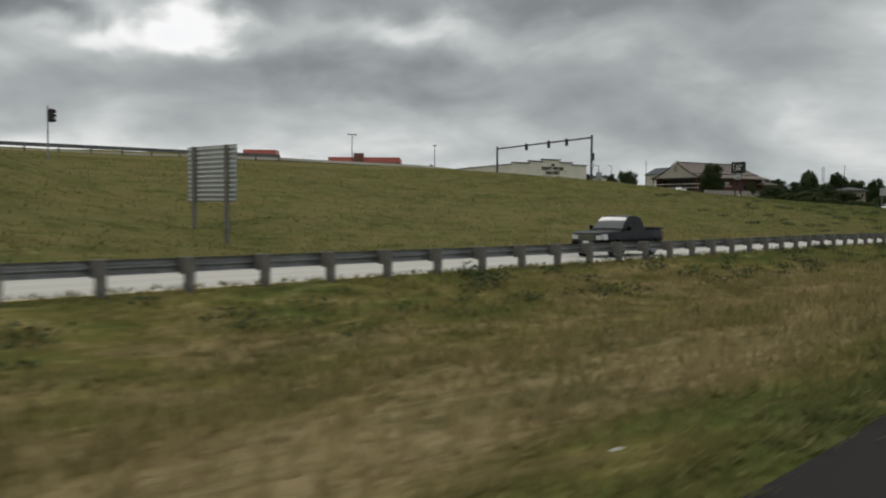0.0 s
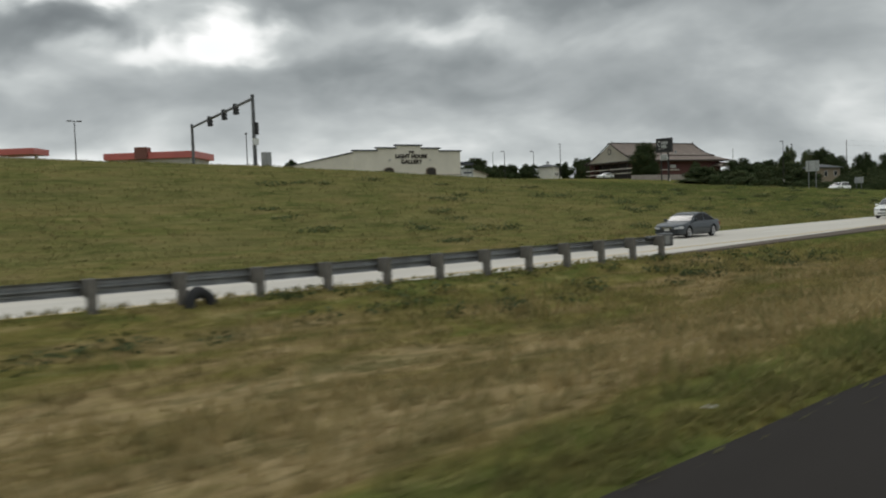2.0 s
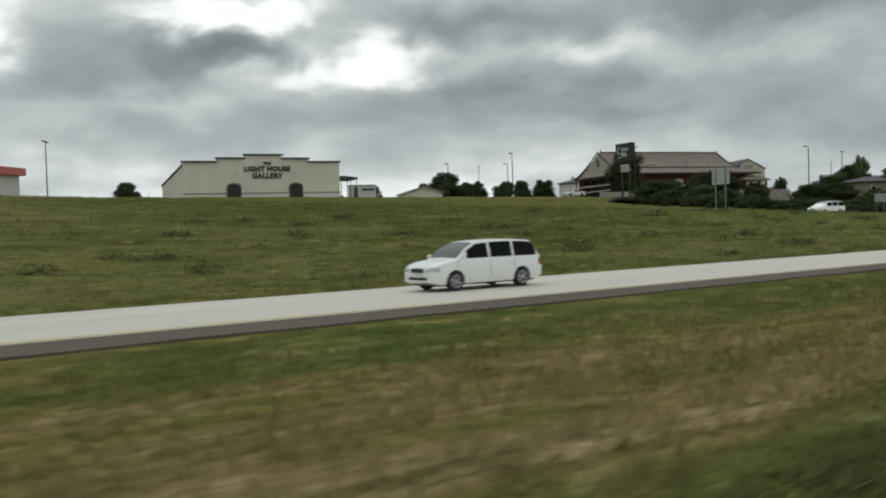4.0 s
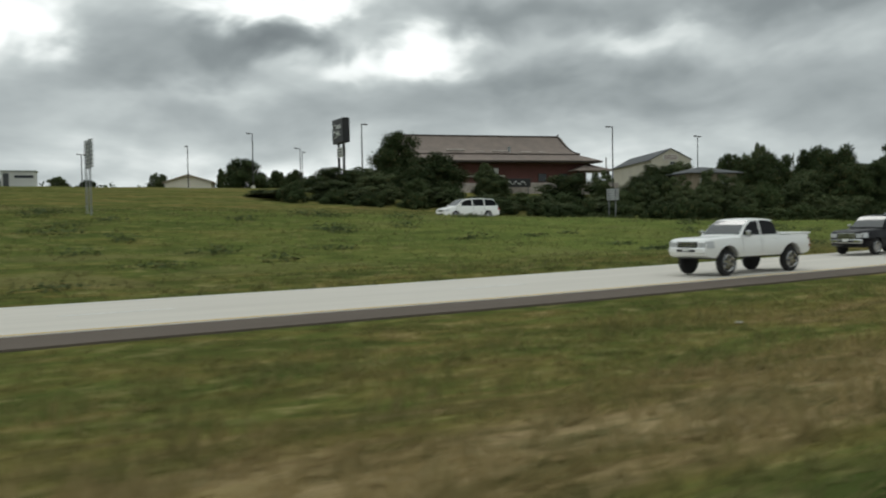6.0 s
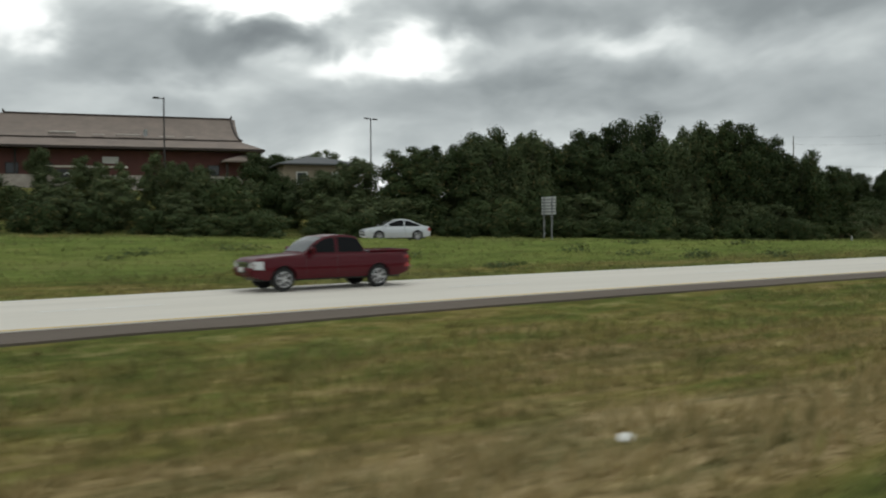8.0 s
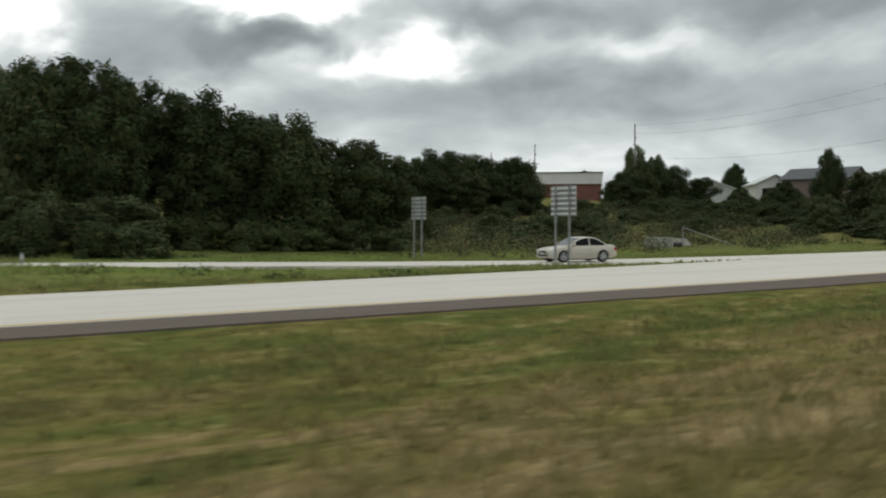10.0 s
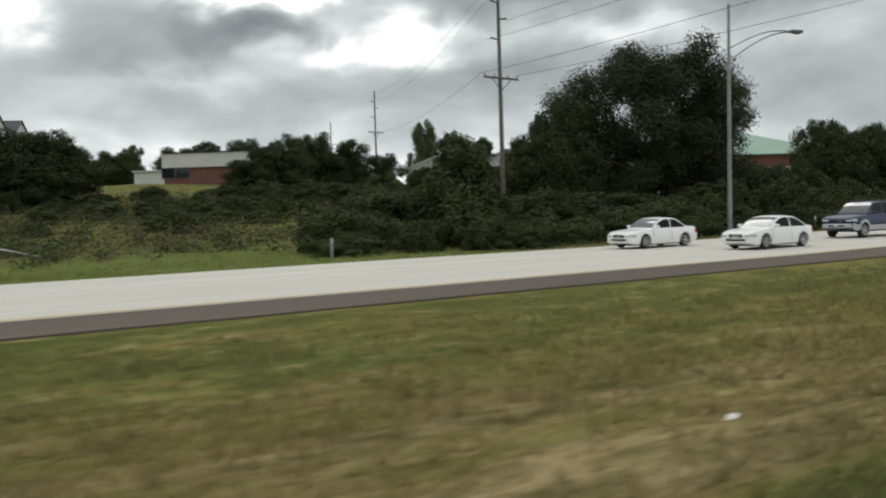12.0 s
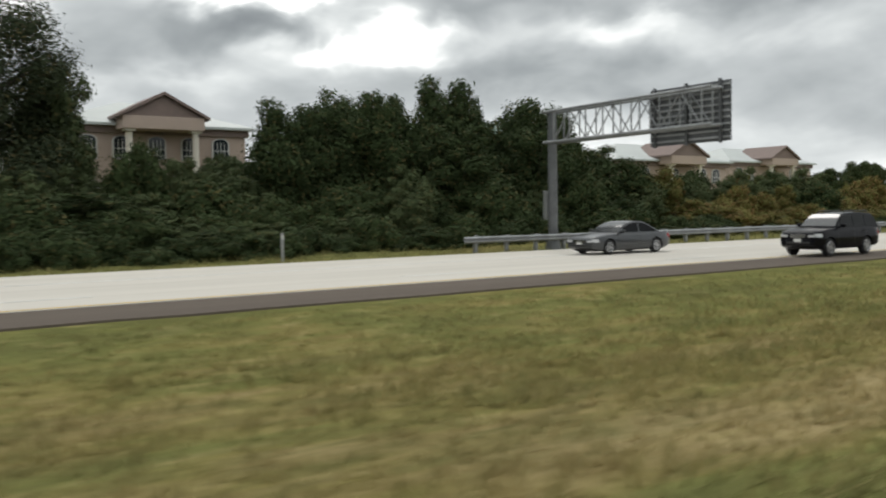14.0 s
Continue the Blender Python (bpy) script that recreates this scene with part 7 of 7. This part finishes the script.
        grow(model, x + 1.5 + rng.uniform(-1, 1), y0 + rng.uniform(4, 6), low(x) * rng.uniform(0.55, 1.0), x + 2, rng.uniform(0.65, 1.0))
        back = (BUSH, BUSH_B, TURN) if x > 478 else (BUSH_D, BUSH_B, OAK, OAK_B) if dark else (BUSH, BUSH_B, PALE, OAK)
        grow(rng.choice(back), x + 3.0 + rng.uniform(-1, 1), y0 + rng.uniform(8, 11), low(x) * (rng.uniform(0.85, 1.25) if x > 425 else rng.uniform(0.75, 1.05)), x + 4, rng.uniform(0.75, 1.05))
        x += rng.uniform(2.6, 3.6)
    grow(ROUND, 400.0, 44.6, 7.5, 4, 0.92)
    grow(BUSH_B, 406.5, 58.5, 5.0, 5, 0.9)
    grow(WILLOW, 431.6, 57.5, 18.9, 9, 1.22)
    grow(OAK, 421.5, 58.0, 12.6, 10, 0.75)
    for x, y, t in ((441, 58, 12.8), (457.0, 53.0, 10.4), (460.5, 52.0, 11.0), (464.6, 50.5, 12.6), (468.0, 52.0, 10.6), (472.5, 51.0, 11.6), (476.5, 52.5, 11.0), (481, 53, 8.6), (463, 46.5, 9.0), (470, 46.5, 9.2)):
        grow(rng.choice((OAK, OAK_B)) if x > 441 else PALE, x, y, t, x * 11, 0.8)
    # bushes and thin trees that veil the stucco and brick buildings
    for x, y, t, m in ((437.0, 47, 5.4, BUSH_B), (440.0, 52, 6.0, BUSH_B), (443.5, 50, 7.2, BUSH), (445.5, 58, 6.4, PALE), (446.5, 52, 6.6, BUSH_B), (450.5, 53, 6.0, PALE), (453.5, 52, 10.4, OAK), (455.5, 57, 7.6, BUSH_B), (449, 60, 7.0, BUSH_B), (453, 62, 7.6, PALE), (457, 62, 7.4, BUSH), (461.5, 60, 12.4, OAK), (466, 61, 13.2, OAK_B), (473, 60, 12.6, OAK), (479, 60, 11.8, OAK_B), (486, 62, 10.0, OAK)):
        grow(m, x, y, t, x * 3, 0.75 if t > 8 else 0.85)
    for x, y, t in ((443, 41.0, 2.9), (447.0, 40.0, 2.6), (452.5, 40.5, 3.0), (436.5, 41.0, 2.4)):
        grow(BUSH_B, x, y, t, x, 0.8)
    for x in (486, 491, 497, 503, 509, 516):
        grow(TURN if rng.random() < 0.6 else BUSH, x, 50 + rng.uniform(-2, 2), 6.0 + rng.uniform(-0.8, 0.5), x, 1.0)
    for x, y, t in ((560, 80, 9.0), (572, 70, 8.6), (585, 62, 8.8), (600, 70, 9.4), (620, 60, 9.5), (645, 66, 10.0), (540, 96, 11.0), (530, 92, 12.0), (610, 104, 12.6), (628, 112, 13.4), (650, 122, 14.0), (668, 118, 13.0), (690, 134, 15.0), (715, 120, 13.6), (660, 96, 11.5), (700, 92, 11.0), (745, 140, 15.5)):
        grow(rng.choice((OAK, ROUND)), x, y, t, x, 1.0)


scatter()


# ---- far tree line, grass, weeds ----
def far_woods():
    rng = np.random.default_rng(17)
    clumps = []
    for x in np.arange(-80, 760, 7.0):
        y = 300 + 25 * math.sin(x * 0.02) + rng.uniform(-10, 10)
        h = 4.5 + 2.5 * rng.random()
        clumps.append(((x, y, ground_z(x, y) + h * 0.45), (5.0, 4.0, h * 0.6)))
    me = crown("far_woods", clumps, 26000, 0.55, LEAF_OAK, 18)
    tagged(new("far_woods", me), "low dark far tree line on the horizon", "woods", kind="stuff")


far_woods()


def blade_mesh(name, x, y, z, tall, wide, mat, rng, blades=3):
    """Tufts of narrow leaning triangles."""
    n = len(x)
    pts = np.zeros((n, blades, 3, 3), np.float32)
    for b in range(blades):
        a = rng.random(n) * 2 * np.pi
        lean = rng.random(n) * 1.3
        ox, oy = rng.normal(0, 0.06, n), rng.normal(0, 0.06, n)
        lean = lean + 0.9
        dx, dy = np.cos(a) * wide / 2, np.sin(a) * wide / 2
        h = tall * (0.55 + 0.6 * rng.random(n))
        pts[:, b, 0] = np.stack([x + ox - dx, y + oy - dy, z - 0.03], 1)
        pts[:, b, 1] = np.stack([x + ox + dx, y + oy + dy, z - 0.03], 1)
        pts[:, b, 2] = np.stack([x + ox - np.sin(a) * lean * h, y + oy + np.cos(a) * lean * h, z + h], 1)
    k = n * blades
    me = bpy.data.meshes.new(name)
    me.vertices.add(3 * k)
    me.vertices.foreach_set("co", pts.reshape(-1))
    me.loops.add(3 * k)
    me.loops.foreach_set("vertex_index", np.arange(3 * k, dtype=np.int32))
    me.polygons.add(k)
    me.polygons.foreach_set("loop_start", np.arange(0, 3 * k, 3, dtype=np.int32))
    me.materials.append(mat)
    me.update(calc_edges=True)
    return me


def grass(name, label, count, x0, x1, y0, y1, tall, wide, mat, seed, blades=3, power=1.0, clear_ramp=False, edge=None):
    rng = np.random.default_rng(seed)
    x = x0 + (x1 - x0) * rng.random(count)
    y = y0 + (y1 - y0) * rng.random(count) ** power
    if edge is not None:
        keep = np.array([q > far_edge(p) + 0.4 for p, q in zip(x, y)])
        x, y = x[keep], y[keep]
    if clear_ramp:
        keep = np.array([abs(q - ramp_y(p)) > 2.9 or p < 60 or p > 372 for p, q in zip(x, y)])
        x, y = x[keep], y[keep]
    if y1 < 18:
        keep = np.array([q > near_edge(p) + 0.02 for p, q in zip(x, y)])
        x, y = x[keep], y[keep]
    z = np.array([sheet_z(p, q) for p, q in zip(x, y)])
    patch = np.array([0.6 + 0.8 * max(0.0, 0.5 + noise.noise((p * 0.12, q * 0.25, 2.0))) for p, q in zip(x, y)])
    if y1 < 18:
        patch *= np.interp(y, [2.0, 4.0, 13.0, 15.5, 17.7], [0.8, 1.0, 1.0, 0.7, 0.35])
    me = blade_mesh(name, x, y, z, tall * patch, wide, mat, rng, blades)
    tagged(new(name, me), label, "grass", kind="stuff")


# the turf
grass("grass_median", "dry tufted grass of the median", 130000, 0, 485, 1.7, 17.7, 0.16, 0.05, BLADES, 1, 3, 1.25)
grass("grass_fringe", "rough dark grass leaning over the asphalt edge", 8000, 0, 140, 1.5, 2.5, 0.13, 0.05, BLADES_BANK, 4, 3)
grass("grass_bank", "rough green grass of the far bank", 70000, 5, 400, 27.6, 70, 0.15, 0.09, BLADES_BANK, 2, 2, 1.3, True, True)
grass("grass_verge", "rough grass at the edge of the joining lane", 9000, 330, 520, 33.5, 46, 0.24, 0.07, BLADES_BANK, 3, 3, 1.0, True, True)


def stalks():
    """Tall dry seed stalks that stand above the turf of the median in drifts."""
    rng = np.random.default_rng(23)
    count = 60000
    x, y = rng.random(count) * 490, 3.5 + rng.random(count) * 11.5
    keep = np.array([noise.noise((p * 0.07, q * 0.3, 6.0)) + 0.6 * noise.noise((p * 0.4, q * 0.7, 1.0)) > 0.05 and not (p < 104 and q > 14.0) for p, q in zip(x, y)])
    x, y = x[keep], y[keep]
    z = np.array([sheet_z(p, q) for p, q in zip(x, y)])
    n = len(x)
    h = (0.16 + 0.24 * rng.random(n)) * np.interp(x, [330, 400], [1.0, 0.6])
    a = rng.random(n) * 2 * np.pi
    lean = rng.random(n) * 0.9
    w = 0.012 + 0.022 * rng.random(n)
    dx, dy = np.cos(a), np.sin(a)
    foot = np.stack([x, y, z - 0.03], 1)
    tip = np.stack([x - dy * lean * h, y + dx * lean * h, z + h], 1)
    mid = foot + (tip - foot) * 0.72
    side = np.stack([dx * w, dy * w, 0 * w], 1)
    pts = np.stack([foot - side * 0.3, foot + side * 0.3, mid + side, tip, mid - side], 1).astype(np.float32)
    me = bpy.data.meshes.new("grass_stalks")
    me.vertices.add(5 * n)
    me.vertices.foreach_set("co", pts.reshape(-1))
    me.loops.add(5 * n)
    me.loops.foreach_set("vertex_index", np.arange(5 * n, dtype=np.int32))
    me.polygons.add(n)
    me.polygons.foreach_set("loop_start", np.arange(0, 5 * n, 5, dtype=np.int32))
    me.materials.append(BLADES)
    me.update(calc_edges=True)
    tagged(new("grass_stalks", me), "tall dry seed stalks standing in drifts on the median", "grass", kind="stuff")


stalks()


def weeds():
    rng = np.random.default_rng(9)
    spots = rng.random((1500, 2)) * (90, 56) + (334, 50)
    clumps = []
    for x, y in spots:
        if x > 392 + max(0, y - 56) * 0.9 or (364 < x < 376 and y < 59):
            continue
        h = 0.5 + 0.8 * rng.random()
        clumps.append(((x, y, ground_z(x, y) + h * 0.4), (0.9, 0.8, h)))
    dry = [c for k, c in enumerate(clumps) if k % 2]
    tagged(new("weeds", crown("weeds", dry, 36000, 0.085, WEED, 10, floor=-0.8)), "brown and grey dry weeds of the open field", "weeds", kind="stuff")
    green = [(c, (r[0] * 1.25, r[1] * 1.1, r[2] * 0.9)) for k, (c, r) in enumerate(clumps) if k % 2 == 0]
    tagged(new("green_weeds", crown("weeds", green, 52000, 0.085, LEAF_PALE, 12, floor=-0.8)), "dull green low weeds of the open field", "weeds", kind="stuff")
    clumps = []
    for k in range(170):
        x, y = 85 + rng.random() * 240, 29.5 + rng.random() * 24
        if abs(y - ramp_y(x)) < 5:
            continue
        h = 0.12 + 0.26 * rng.random()
        clumps.append(((x, y, sheet_z(x, y) + h * 0.4), (0.8 + 1.0 * rng.random(), 0.6, h)))
    tagged(new("bank_weeds", crown("weeds", clumps, 20000, 0.06, LEAF_PALE, 13, floor=-0.9)), "low dull green weed clumps on the far bank", "weeds", kind="stuff")
    clumps = []
    for k in range(150):
        x, y = rng.random() * 100, 12.0 + rng.random() * 3.6
        h = 0.12 + 0.16 * rng.random()
        clumps.append(((x, y, sheet_z(x, y) + h * 0.4), (0.6, 0.4, h)))
    tagged(new("weeds_by_rail", crown("weeds", clumps, 9000, 0.045, LEAF_PALE, 11, floor=-0.9)), "green weeds growing round the guard rail posts", "weeds", kind="stuff")


weeds()
